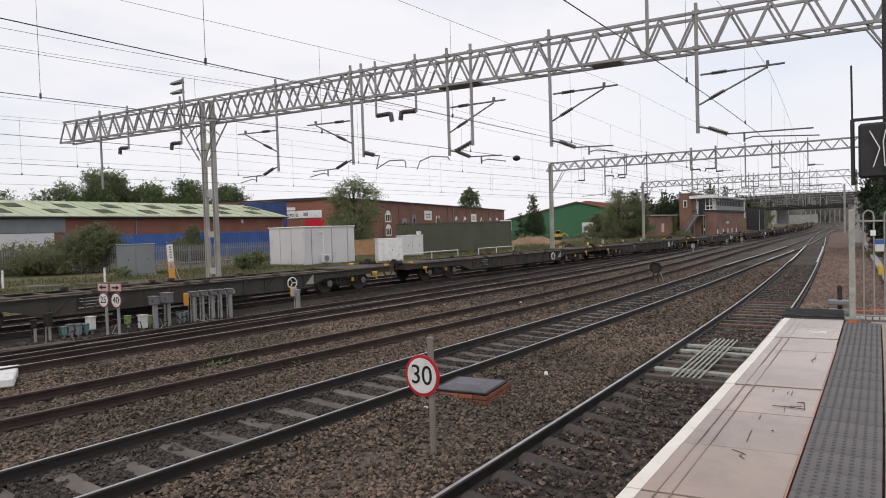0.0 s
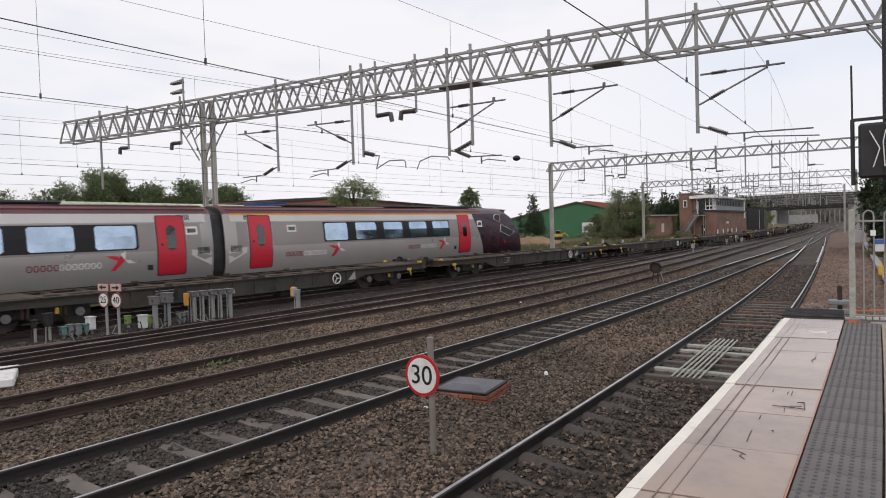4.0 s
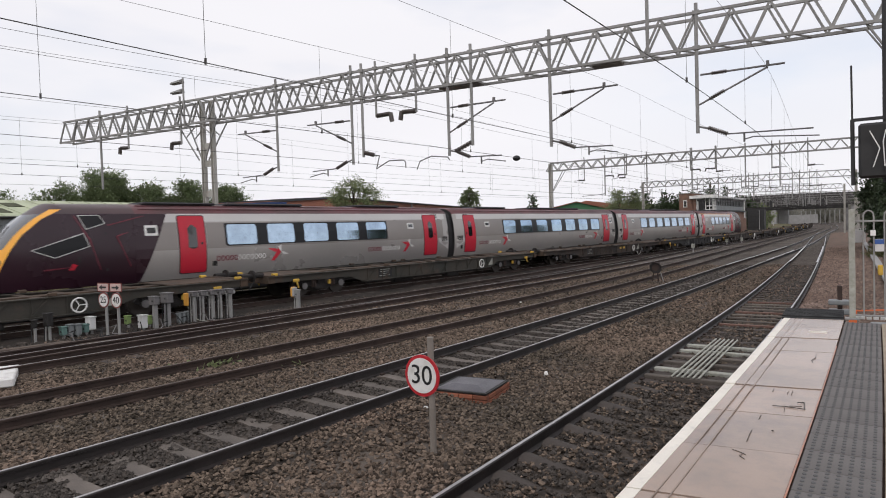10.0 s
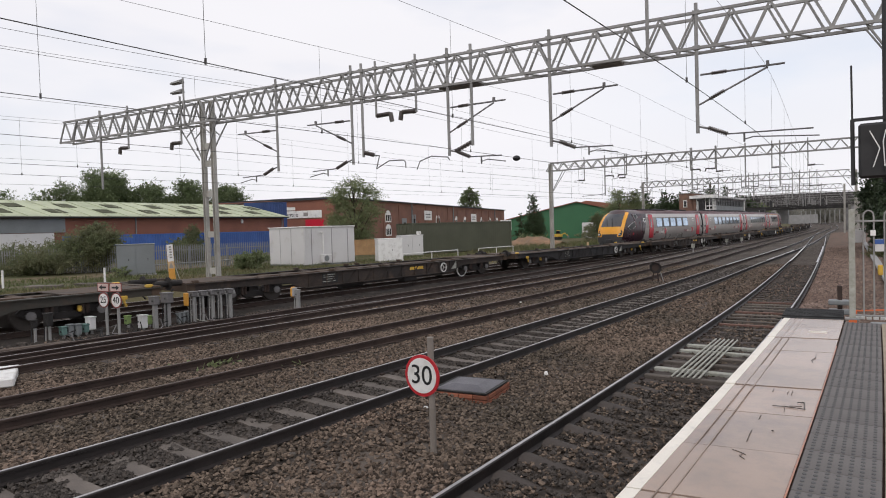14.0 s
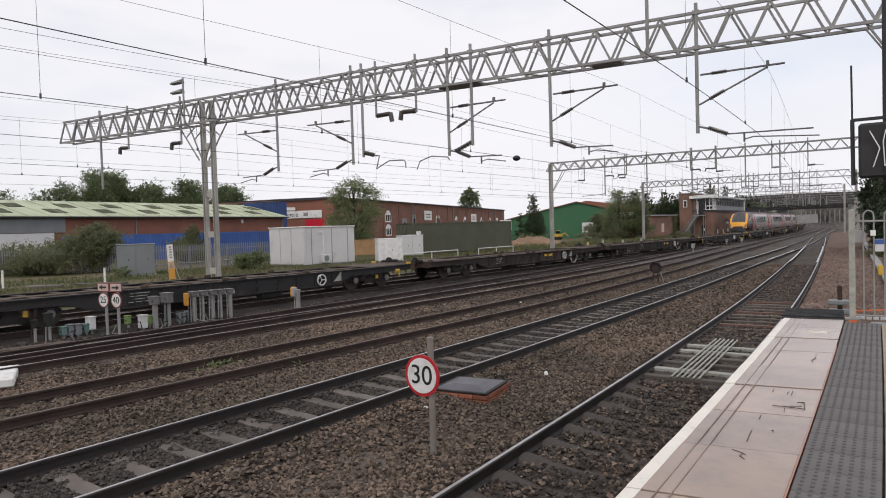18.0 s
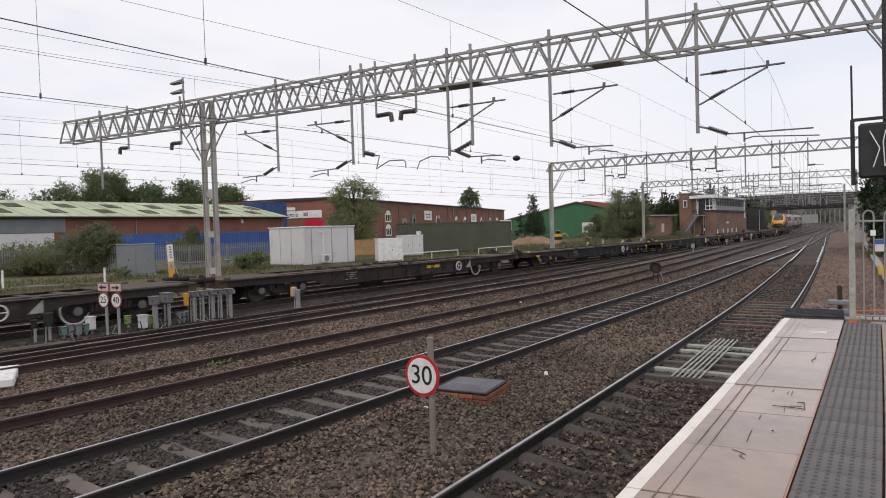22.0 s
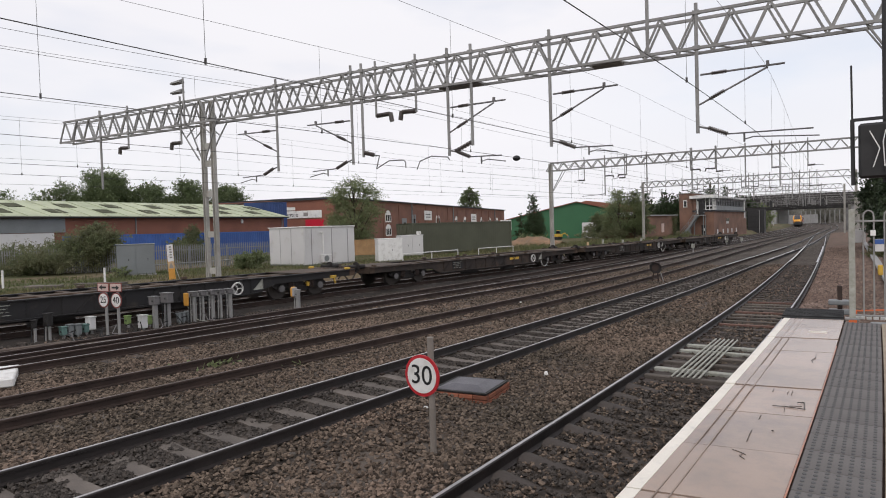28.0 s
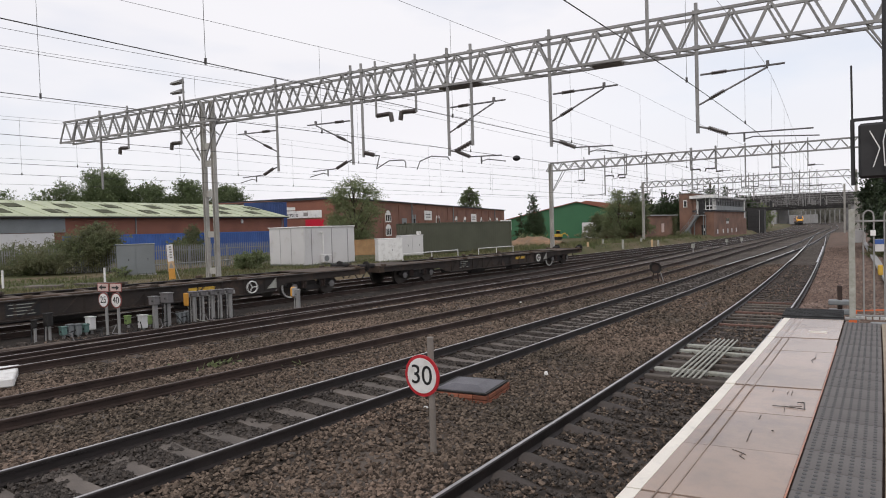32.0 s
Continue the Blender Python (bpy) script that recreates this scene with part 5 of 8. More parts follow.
PORTAL_YS = [52.0, 85.0, 120.0, 155.0, 195.0, 240.0]
for i, y in enumerate(PORTAL_YS):
    xl = (-21.2, -21.8, -21.0, -18.5, -18.0, -18.5)[i]
    pt = Portal(y, 0.0, xl - 0.2, (2.7, 1.5, 0.9, 3.5, 4.5, 4.5)[i], xl + 0.15, False, zb=(7.25, 7.15, 7.2, 7.3, 7.3, 7.3)[i], zt=(7.92, 7.85, 7.9, 8.0, 8.0, 8.0)[i], mast_right=(2.62, 1.75, 0.92, 3.6, 4.6, 4.6)[i], detail=False)
    for tr, way in ((F, -1), (E, -1), (C, 1), (B, 1), (A, 1)):
        if tr is A and y > 110:
            continue
        if i < 3:
            pt.hanger(float(tr(y)), way)
        else:
            pt.drop(float(tr(y)) - way * 1.75, 5.1, 0.07)
    for k in (0.22, 0.3, 0.52, 0.6):
        pt.feeder(xl + (1.1 - xl) * k, 1 if k in (0.22, 0.52) else -1, 6.5)
# where the wires hang
supports = [-30.0, 20.9] + PORTAL_YS + [290.0, 340.0]


def messenger(y):
    for a, b in zip(supports, supports[1:]):
        if a <= y <= b:
            u = (y - a) / (b - a)
            return 6.95 - 0.42 * 4 * u * (1 - u) * ((b - a) / 50.9) ** 2
    return 6.9


def wires(fn, hi, label, r=0.0068, way=1):
    t = thing("overhead_wire", Matrix.Identity(4), label, "overhead wire", "overhead wires")
    ys = [y for y in np.arange(-30, hi, 2.0)]
    side = lambda y: way * 0.2 * math.sin(y / 10.2)
    for nm, zf, rr, dx in (("contact_wire", lambda y: 4.77, r, side), ("catenary_wire", messenger, r * 0.6, side)):
        line = [(float(fn(a)) + dx(a), a, zf(a), rr * (1 if a < 40 else 1.6)) for a in ys]
        part(nm, Geo().loft([[(x + q * math.cos(k * 1.2566), y, z + q * math.sin(k * 1.2566)) for k in range(5)] for x, y, z, q in line]), M_WIRE, t)
    y = -28.3 if way > 0 else -28.05
    while y < min(hi, 110):
        g = Geo(); g.rod((float(fn(y)) + side(y), y, 4.77), (float(fn(y)) + side(y), y, messenger(y)), 0.0035 if y < 40 else 0.007, 4, caps=False)
        g.rod((float(fn(y)) + side(y), y, 4.75), (float(fn(y)) + side(y), y, 4.83), 0.018, 6)
        part("dropper", g, M_WIRE, t)
        y += 5.6
    return t


wires(A, 120, "thin dark contact and catenary wires over the platform line")
wires(B, 330, "thin dark contact and catenary wires over the second line", way=-1)
wires(C, 330, "thin dark contact and catenary wires over the third line")
wires(D, 96, "thin dark wires over the little-used line")
wires(E, 330, "thin dark contact and catenary wires over the goods line")
wires(F, 330, "thin dark contact and catenary wires over the passenger line")
for off, z, lab in ((-3.0, 7.35, 0), (7.2, 7.4, 1), (8.9, 7.4, 2), (-8.2, 7.05, 3)):
    g = Geo()
    ys = list(np.arange(-40, 200, 5.0))
    zz = lambda y: z - 0.35 * math.sin(math.pi * ((y - 20.9) % 33) / 33)
    g.loft([[(float(F(a)) + off + 0.0055 * math.cos(k * 1.2566), a, zz(a) + 0.0055 * math.sin(k * 1.2566)) for k in range(5)] for a in ys])
    solid("feeder_wire", g, M_WIRE, "thick bare feeder cable strung between the portals", "overhead wire", group="overhead wires")
for off, zf in ((-14.0, 5.2), (-11.5, 6.2)):
    g = Geo()
    g.rod((float(F(-40)) + off, -40, zf), (float(F(60)) + off * 0.45, 60, zf), 0.0055, 5, caps=False)
    solid("siding_wire", g, M_WIRE, "thin wire over the yard behind the running lines", "overhead wire", group="overhead wires")
# ball-shaped section weight hanging on a wire
g = Geo()
g.loft([[(0.0 + 0.13 * math.sin(u) * math.cos(a), 0.13 * math.sin(u) * math.sin(a), 0.09 * math.cos(u)) for a in [i * math.pi / 6 for i in range(12)]] for u in [0.05 + k * 0.38 for k in range(9)]])
solid("section_weight", g, M_BLACK, "small dark weight hanging on the overhead wire", "weight", m=turned(-8.95, 19.2, 4.77, 0), smooth=True)


# ---- plants ----
def leaf_mesh(name, centres, sizes, mat, seed, flat=0.3):
    """Many small two-triangle leaves about given centres."""
    rng = np.random.default_rng(seed)
    n = len(centres)
    u = rng.normal(size=(n, 3)); u /= np.linalg.norm(u, axis=1, keepdims=True)
    w = rng.normal(size=(n, 3)); w[:, 2] *= flat
    w -= u * (u * w).sum(1, keepdims=True); w /= np.linalg.norm(w, axis=1, keepdims=True)
    s = sizes[:, None]
    p = np.stack([centres - u * s, centres + w * s * 0.62 + u * s * 0.2, centres + u * s - w * s * 0.15], 1)
    me = bpy.data.meshes.new(name)
    me.vertices.add(n * 3), me.loops.add(n * 3), me.polygons.add(n)
    me.vertices.foreach_set("co", p.reshape(-1))
    me.loops.foreach_set("vertex_index", np.arange(n * 3, dtype=np.int32))
    me.polygons.foreach_set("loop_start", np.arange(0, n * 3, 3, dtype=np.int32))
    me.update(calc_edges=True)
    me.materials.append(mat)
    return me


def spray_points(rng, lobes, count, per, reach, rise):
    """Leaf places strung along twigs that leave the lobes outwards, with gaps between the sprays."""
    vol = np.array([l[1][0] * l[1][1] * l[1][2] for l in lobes])
    twigs = max(8, count // per)
    pick = rng.choice(len(lobes), twigs, p=vol / vol.sum())
    c = np.array([l[0] for l in lobes])[pick]
    k = np.array([l[1] for l in lobes])[pick]
    d = rng.normal(size=(twigs, 3)); d /= np.linalg.norm(d, axis=1, keepdims=True)
    start = c + d * k * (0.15 + 0.65 * rng.random((twigs, 1)) ** 0.7)
    d[:, 2] = d[:, 2] * 0.6 + rise
    d += 0.35 * rng.normal(size=(twigs, 3))
    d /= np.linalg.norm(d, axis=1, keepdims=True)
    ln = reach * k.mean(axis=1, keepdims=True) * (0.3 + 0.9 * rng.random((twigs, 1)) ** 1.6)
    u = rng.random((twigs, per, 1)) ** 0.8
    p = start[:, None] + d[:, None] * ln[:, None] * u
    p[..., 2] -= (0.22 * ln * u[..., 0] ** 2)
    p += rng.normal(size=p.shape) * ln[:, None] * (0.16 * (1.15 - u))
    return p.reshape(-1, 3)


def tree(name, x, y, z, height, width, mat, leaf, count, seed, label, category="tree", trunk=0.3, upright=False, group=""):
    rng = np.random.default_rng(seed)
    t = thing(name, Matrix.Translation((x, y, z)), label, category, group)
    g = Geo()
    g.rod((0, 0, -0.2), (0.05 * height * 0.1, 0, height * trunk), 0.028 * height, 8, 0.018 * height)
    g.rod((0.05 * height * 0.1, 0, height * trunk), (0, 0, height * 0.88), 0.017 * height, 6, 0.003 * height)
    lobes = []
    n = 30 if not upright else 18
    for i in range(n):
        a = i * 2.4 + rng.random()
        k = (i + 0.5) / n
        rad = width * 0.5 * ((0.30 + 0.55 * rng.random()) * math.sin(math.pi * (0.18 + 0.75 * k)) if not upright else 0.55 * (1 - 0.75 * k) * (0.5 + 0.8 * rng.random()))
        cz = height * (trunk + (0.93 - trunk) * k)
        c = (rad * math.cos(a), rad * math.sin(a), cz)
        lr = width * (0.135 if not upright else 0.19 * (1.1 - 0.7 * k)) * (0.55 + 0.9 * rng.random())
        lobes.append((c, (lr, lr, lr * (0.75 if not upright else 1.3))))
        g.rod((0, 0, max(height * trunk * 0.8, cz - rad - 0.12 * height)), c, 0.009 * height, 5, 0.003 * height)
    part("trunk", g, M_BARK, t, "bark-brown trunk and limbs")
    pts = spray_points(rng, lobes, int(count * 1.8), 24, 1.15, 0.25)
    pts = pts[pts[:, 2] > 0.05]
    part("crown", leaf_mesh("crown", pts, 0.66 * leaf * (0.5 + 0.8 * rng.random(len(pts))), mat, seed), None, t, "leafy crown with gaps")
    return t


def bush(x, y, z, w, d, h, mat, leaf, count, seed, label="scrubby green bush by the fence"):
    rng = np.random.default_rng(seed)
    lobes = []
    for i in range(24):
        px, py = rng.uniform(-0.40, 0.40), rng.uniform(-0.40, 0.40)
        top = 1.0 - 1.3 * (px * px + py * py) - 0.35 * rng.random()
        lobes.append(((px * w, py * d, h * top * rng.uniform(0.15, 0.85)), (w * 0.13, d * 0.13, h * 0.15)))
    t = thing("bush", Matrix.Translation((x, y, z)), label, "bush")
    g = Geo()
    for c, _ in lobes:
        g.rod((c[0] * 0.3, c[1] * 0.3, -0.1), c, 0.02, 5, 0.006)
    part("stem", g, M_BARK, t)
    pts = spray_points(rng, lobes, int(count * 1.9), 26, 1.7, 0.6)
    pts = pts[pts[:, 2] > 0.02]
    part("foliage", leaf_mesh("foliage", pts, 0.62 * leaf * (0.5 + 0.8 * rng.random(len(pts))), mat, seed), None, t)
    return t


# ---- buildings beyond the line ----
def wall_box(parent, name, x0, x1, y0, y1, z0, z1, mat, label=""):
    g = Geo(); g.box(((x0 + x1) / 2, (y0 + y1) / 2, (z0 + z1) / 2), (abs(x1 - x0), abs(y1 - y0), abs(z1 - z0)))
    return part(name, g, mat, parent, label)


def text_mesh(parent, name, body, size, m, mat, label=""):
    cu = bpy.data.curves.new(name, "FONT")
    cu.body, cu.size, cu.extrude, cu.align_x, cu.align_y = body, size, 0.003, "CENTER", "CENTER"
    tmp = bpy.data.objects.new(name, cu)
    me = bpy.data.meshes.new_from_object(tmp)
    bpy.data.objects.remove(tmp)
    me.materials.clear(), me.materials.append(mat)
    ob = new(name, me)
    ob.parent = parent
    ob.matrix_local = m
    if label:
        ob["label"] = label
    return ob


# long workshop with a pale green sheet roof; local y runs along its front
shed = thing("workshop", turned(-66, 0, GROUND_L, 0), "long brick workshop with a pale green sheet roof", "building")
wall_box(shed, "front_wall", -0.3, 0.0, 12, 64.4, 0, 4.62, M_BRICK, "red brick front wall")
wall_box(shed, "end_wall", -16, -0.3, 64.1, 64.4, 0, 4.62, M_BRICK)
wall_box(shed, "rear_wall", -16.3, -16, 12, 64.4, 0, 4.62, M_BRICK)
wall_box(shed, "end_wall", -16, -0.3, 12, 12.3, 0, 4.62, M_BRICK)
wall_box(shed, "grey_cladding", 0.0, 0.12, 12, 34.6, 3.0, 4.4, M_GREYBOX, "grey sheet cladding above the doors")
wall_box(shed, "roller_door", 0.0, 0.10, 22, 33.5, 0, 2.95, M_CABIN, "pale shut roller door")
g = Geo(); g.prism([(0.5, 4.62), (-8.2, 6.62), (-16.8, 4.62), (-16.8, 4.54), (-8.2, 6.52), (0.5, 4.54)], "y", 11.6, 64.9)
# the rake ends of the roof slope back, so the ridge is shorter than the eaves
rf = part("roof", g, M_GREENROOF, shed, "pale green corrugated roof sheets")
g = Geo(); g.rod((0.55, 11.6, 4.50), (0.55, 64.9, 4.50), 0.09, 8)
part("gutter", g, M_BLACK, shed)
k = 0
y = 14.0
while y < 63:
    for zz, dy in ((0.30, 0.0), (0.66, 2.6)):
        x = 0.5 - 8.7 * zz
        g = Geo(); g.box((x, y + dy, 4.62 + 2.0 * zz + 0.03), (2.1, 1.6, 0.05), Matrix.Rotation(math.atan2(2.0, 8.7), 3, "Y"))
        part("rooflight", g, M_SKYLIGHT, rf, "mossy plastic rooflight")
    y += 5.2
for y in range(13, 65, 2):
    g = Geo(); g.bar((0.48, y, 4.66), (-8.2, y, 6.66), 0.05, 0.05)
    part("roof_seam", g, M_GREENROOF, rf)
for y in (42.2, 64.0, 20.0):
    g = Geo(); g.rod((0.1, y, 0.0), (0.1, y, 4.5), 0.07, 8)
    part("downpipe", g, M_GREYBOX, shed)
g = Geo(); g.box((0.08, 57.0, 4.0), (0.16, 0.35, 0.5), bevel=0.05)
part("wall_lamp", g, M_WHITEP, shed)


def container(x, y, z, deg, ln, mat, label, ht=2.59, wd=2.44, rib=0.036):
    """A corrugated steel box; it lies along local y."""
    c = thing("shipping_container", turned(x, y, z, deg), label, "container", "containers")
    n = max(8, int(ln / 0.28))
    for s in (-1, 1):
        g = Geo()
        prof = []
        for i in range(n):
            a, st = -ln / 2 + ln * i / n, ln / n
            for k, dd in ((0.0, 0.0), (0.3, 0.0), (0.5, rib), (0.8, rib)):
                prof.append((s * (wd / 2 - 0.05 + dd * 1.0), a + k * st))
        prof.append((s * (wd / 2 - 0.05), ln / 2))
        prof += [(s * (wd / 2 - 0.12), ln / 2), (s * (wd / 2 - 0.12), -ln / 2)]
        g.prism(prof, "z", 0.15, ht - 0.08)
        part("side_panel", g, mat, c)
        for yy in (-ln / 2 + 0.08, ln / 2 - 0.08):
            g = Geo(); g.box((s * (wd / 2 - 0.08), yy, ht / 2), (0.16, 0.16, ht), bevel=0.015)
            part("corner_post", g, mat, c)
        for zz in (0.08, ht - 0.06):
            g = Geo(); g.box((s * (wd / 2 - 0.06), 0, zz), (0.12, ln - 0.32, 0.12 if zz > 1 else 0.16))
            part("side_rail", g, mat, c)
    for s in (-1, 1):
        g = Geo(); g.box((0, s * (ln / 2 - 0.06), ht / 2), (wd - 0.32, 0.06, ht - 0.2))
        door = part("end_door", g, mat, c)
        for xx in (-0.75, -0.3, 0.3, 0.75):
            g = Geo(); g.rod((xx, s * (ln / 2 - 0.01), 0.2), (xx, s * (ln / 2 - 0.01), ht - 0.2), 0.025, 6)
            part("locking_bar", g, mat, door)
    g = Geo(); g.box((0, 0, ht - 0.03), (wd - 0.2, ln - 0.2, 0.05))
    part("roof_panel", g, mat, c)
    g = Geo(); g.box((0, 0, 0.10), (wd - 0.2, ln - 0.2, 0.08))
    part("floor_panel", g, mat, c)
    return c


container(-59.2, 37.5, GROUND_L, 0, 12.19, M_BLUE, "blue corrugated shipping container beside the workshop")
container(-59.2, 51.0, GROUND_L, 0, 12.19, M_BLUE, "blue corrugated shipping container behind the fence")
container(-59.2, 63.8, GROUND_L, 0, 12.19, M_BLUE, "blue corrugated shipping container in the yard")
container(-72.4, 67.1, GROUND_L + 4.3, -43, 6.06, M_BLUED, "dark blue container stacked above the workshop yard")
container(-72.4, 67.1, GROUND_L + 1.71, -43, 6.06, M_BLUED, "dark blue container in the lower row of a stack")
g = Geo(); g.box((-72.0, 67.5, GROUND_L + 0.855), (2.4, 6.0, 1.71), Matrix.Rotation(radians(-43), 3, "Z"))
solid("loading_plinth", g, M_GREYWALL, "grey concrete plinth under stacked containers", "plinth")
oc = container(-29.55 - 1.12, 51.65 + 0.42, 0.42, -19.0, 12.19, M_OLIVE, "olive green storage container behind the white railing", 2.72, rib=0.006)
g = Geo(); g.prism([(-5.7, 1.75), (-5.45, 1.62), (-5.2, 1.75), (-5.2, 2.0), (-5.7, 2.0)], "x", 1.235, 1.25)
part("notice_plate", g, M_WHITEP, oc, "small white shield-shaped plate")


def sign_board(name, m, w, h, mat, label, parent=None):
    g = Geo(); g.box((0, 0, 0), (0.05, w, h), bevel=0.01)
    ob = part(name, g, mat, parent, label)
    ob.matrix_local = m
    return ob


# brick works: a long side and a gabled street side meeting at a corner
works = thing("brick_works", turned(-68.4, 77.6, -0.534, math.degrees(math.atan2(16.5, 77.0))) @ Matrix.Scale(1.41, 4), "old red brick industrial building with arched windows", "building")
wall_box(works, "long_wall", -0.35, 0, 0, 78.6, 0, 6.05, M_BRICKD, "long red brick wall")
wall_box(works, "end_wall", -15, -0.35, 78.25, 78.6, 0, 6.05, M_BRICKD)
wall_box(works, "rear_wall", -15.35, -15, 0, 78.6, 0, 6.05, M_BRICKD)
g = Geo(); g.prism([(0.25, 6.05), (0.25, 6.22), (-7.5, 6.26), (-15.6, 6.22), (-15.6, 6.05)], "y", -0.2, 78.9)
part("roof", g, M_DARKROOF, works, "low dark roof with a capped edge")
g = Geo(); g.box((0.02, 39.3, 5.75), (0.06, 78.6, 0.10))
part("brick_band", g, M_BRICK, works)
for i in range(15):
    g = Geo(); g.box((0.05, 3.0 + i * 5.2, 3.0), (0.10, 0.55, 5.6))
    part("brick_pier", g, M_BRICKD, works)


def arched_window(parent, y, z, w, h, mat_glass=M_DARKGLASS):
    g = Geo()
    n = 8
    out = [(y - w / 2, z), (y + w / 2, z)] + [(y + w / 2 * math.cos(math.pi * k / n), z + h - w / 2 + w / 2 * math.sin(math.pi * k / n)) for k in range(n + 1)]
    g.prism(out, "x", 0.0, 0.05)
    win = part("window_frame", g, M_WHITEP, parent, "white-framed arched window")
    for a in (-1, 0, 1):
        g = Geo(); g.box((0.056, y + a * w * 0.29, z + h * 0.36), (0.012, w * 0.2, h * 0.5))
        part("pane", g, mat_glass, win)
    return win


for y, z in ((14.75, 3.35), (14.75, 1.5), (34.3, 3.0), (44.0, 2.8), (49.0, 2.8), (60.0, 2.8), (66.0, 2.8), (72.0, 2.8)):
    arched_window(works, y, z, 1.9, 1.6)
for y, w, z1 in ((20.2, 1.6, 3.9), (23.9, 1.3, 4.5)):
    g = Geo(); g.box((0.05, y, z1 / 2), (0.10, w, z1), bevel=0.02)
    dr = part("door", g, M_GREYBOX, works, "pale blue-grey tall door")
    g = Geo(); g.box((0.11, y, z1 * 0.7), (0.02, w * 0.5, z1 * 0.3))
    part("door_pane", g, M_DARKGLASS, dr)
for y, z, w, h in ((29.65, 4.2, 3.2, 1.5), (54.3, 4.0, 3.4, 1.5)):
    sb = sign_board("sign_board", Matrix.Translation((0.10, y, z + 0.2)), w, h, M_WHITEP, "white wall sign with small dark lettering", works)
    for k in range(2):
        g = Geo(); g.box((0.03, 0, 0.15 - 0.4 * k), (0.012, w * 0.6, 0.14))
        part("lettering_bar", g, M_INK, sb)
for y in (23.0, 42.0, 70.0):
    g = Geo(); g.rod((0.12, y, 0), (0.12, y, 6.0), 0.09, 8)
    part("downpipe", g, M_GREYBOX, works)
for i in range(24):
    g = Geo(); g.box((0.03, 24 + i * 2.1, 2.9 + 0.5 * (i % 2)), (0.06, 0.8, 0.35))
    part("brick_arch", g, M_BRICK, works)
wing = thing("brick_works_wing", turned(-68.4, 77.6, -0.534, math.degrees(math.atan2(13.5, -5.0))) @ Matrix.Scale(1.41, 4), "red brick works wing with white shop fascia", "building")
# local y runs from the corner away along the wing's front; +x faces the railway
wall_box(wing, "front_wall", 0.0, 0.35, 0, 22, 0, 6.0, M_BRICK, "red brick front")
g = Geo(); g.prism([(0, 6.0), (22, 5.6), (22, 5.68), (0, 6.1)], "x", -0.2, 8.0)
part("roof", g, M_DARKROOF, wing)
wall_box(wing, "rear_wall", 7.6, 7.9, 0, 22, 0, 5.6, M_BRICK)
fs = part("shop_fascia", Geo().box((-0.06, 4.7, 4.35), (0.12, 6.6, 0.85), bevel=0.02), M_WHITEP, wing, "white shop fascia board")
wall_box(wing, "red_door", -0.08, 0, 1.2, 3.4, 1.5, 3.75, M_RED, "bright red shutter")
wall_box(wing, "lamp_box", -0.2, 0, 4.6, 6.2, 4.85, 5.2, M_WHITEP)
text_mesh(fs, "fascia_text", "Centre", 0.72, Matrix.Translation((-0.13, 5.25, 4.33)) @ Matrix(((0, 0, -1), (-1, 0, 0), (0, 1, 0))).to_4x4(), M_INK, "black fascia lettering")
part("emblem_shape", Geo().box((-0.13, 3.3, 4.35), (0.02, 0.55, 0.4), bevel=0.01), M_TAUPE, fs)

# grey cabin with external unit and pipe
cab = thing("site_cabin", turned(-31.35, 33.25, GROUND_L, -9.3), "pale grey flat-roofed site cabin", "cabin")
CW, CL, CH = 3.86, 4.40, 2.52
g = Geo(); g.box((0, 0, CH / 2 + 0.06), (CW, CL, CH - 0.06), bevel=0.02)
part("wall_shell", g, M_CABIN, cab, "pale grey panelled walls")
g = Geo(); g.box((0, 0, CH + 0.07), (CW + 0.12, CL + 0.12, 0.08), bevel=0.02)
part("roof_edge", g, M_WHITEP, cab)
g = Geo(); g.box((0, 0, 0.03), (CW + 0.04, CL + 0.04, 0.10))
part("base_rail", g, M_GREYBOX, cab)
for x in (-0.65, 0.6):
    g = Geo(); g.box((x, -CL / 2 - 0.012, CH / 2), (0.03, 0.02, CH - 0.1))
    part("panel_joint", g, M_GREYWALL, cab)
for y in (-1.55, 0.15, 1.55):
    g = Geo(); g.box((CW / 2 + 0.012, y, CH / 2), (0.02, 0.05, CH - 0.1))
    part("panel_joint", g, M_GREYWALL, cab)
g = Geo(); g.rod((CW / 2 + 0.06, -2.15, 0.1), (CW / 2 + 0.06, -2.15, CH), 0.05, 8)
part("downpipe", g, M_CABIN, cab)
g = Geo(); g.rod((CW / 2 + 0.06, -0.62, 0.5), (CW / 2 + 0.06, -0.62, 2.2), 0.045, 8), g.rod((CW / 2 + 0.06, -0.62, 2.2), (CW / 2 + 0.06, -0.85, 2.22), 0.045, 8)
part("pipe_cover", g, M_WHITEP, cab, "white conduit down the wall")
g = Geo(); g.box((CW / 2 + 0.22, -0.55, 0.45), (0.34, 0.75, 0.55), bevel=0.03)
ac = part("air_conditioner", g, M_CABIN, cab, "white outdoor air-conditioning unit")
g = Geo(); g.rod((CW / 2 + 0.385, -0.62, 0.45), (CW / 2 + 0.40, -0.62, 0.45), 0.2, 16)
part("fan_grille", g, M_GREYBOX, ac)


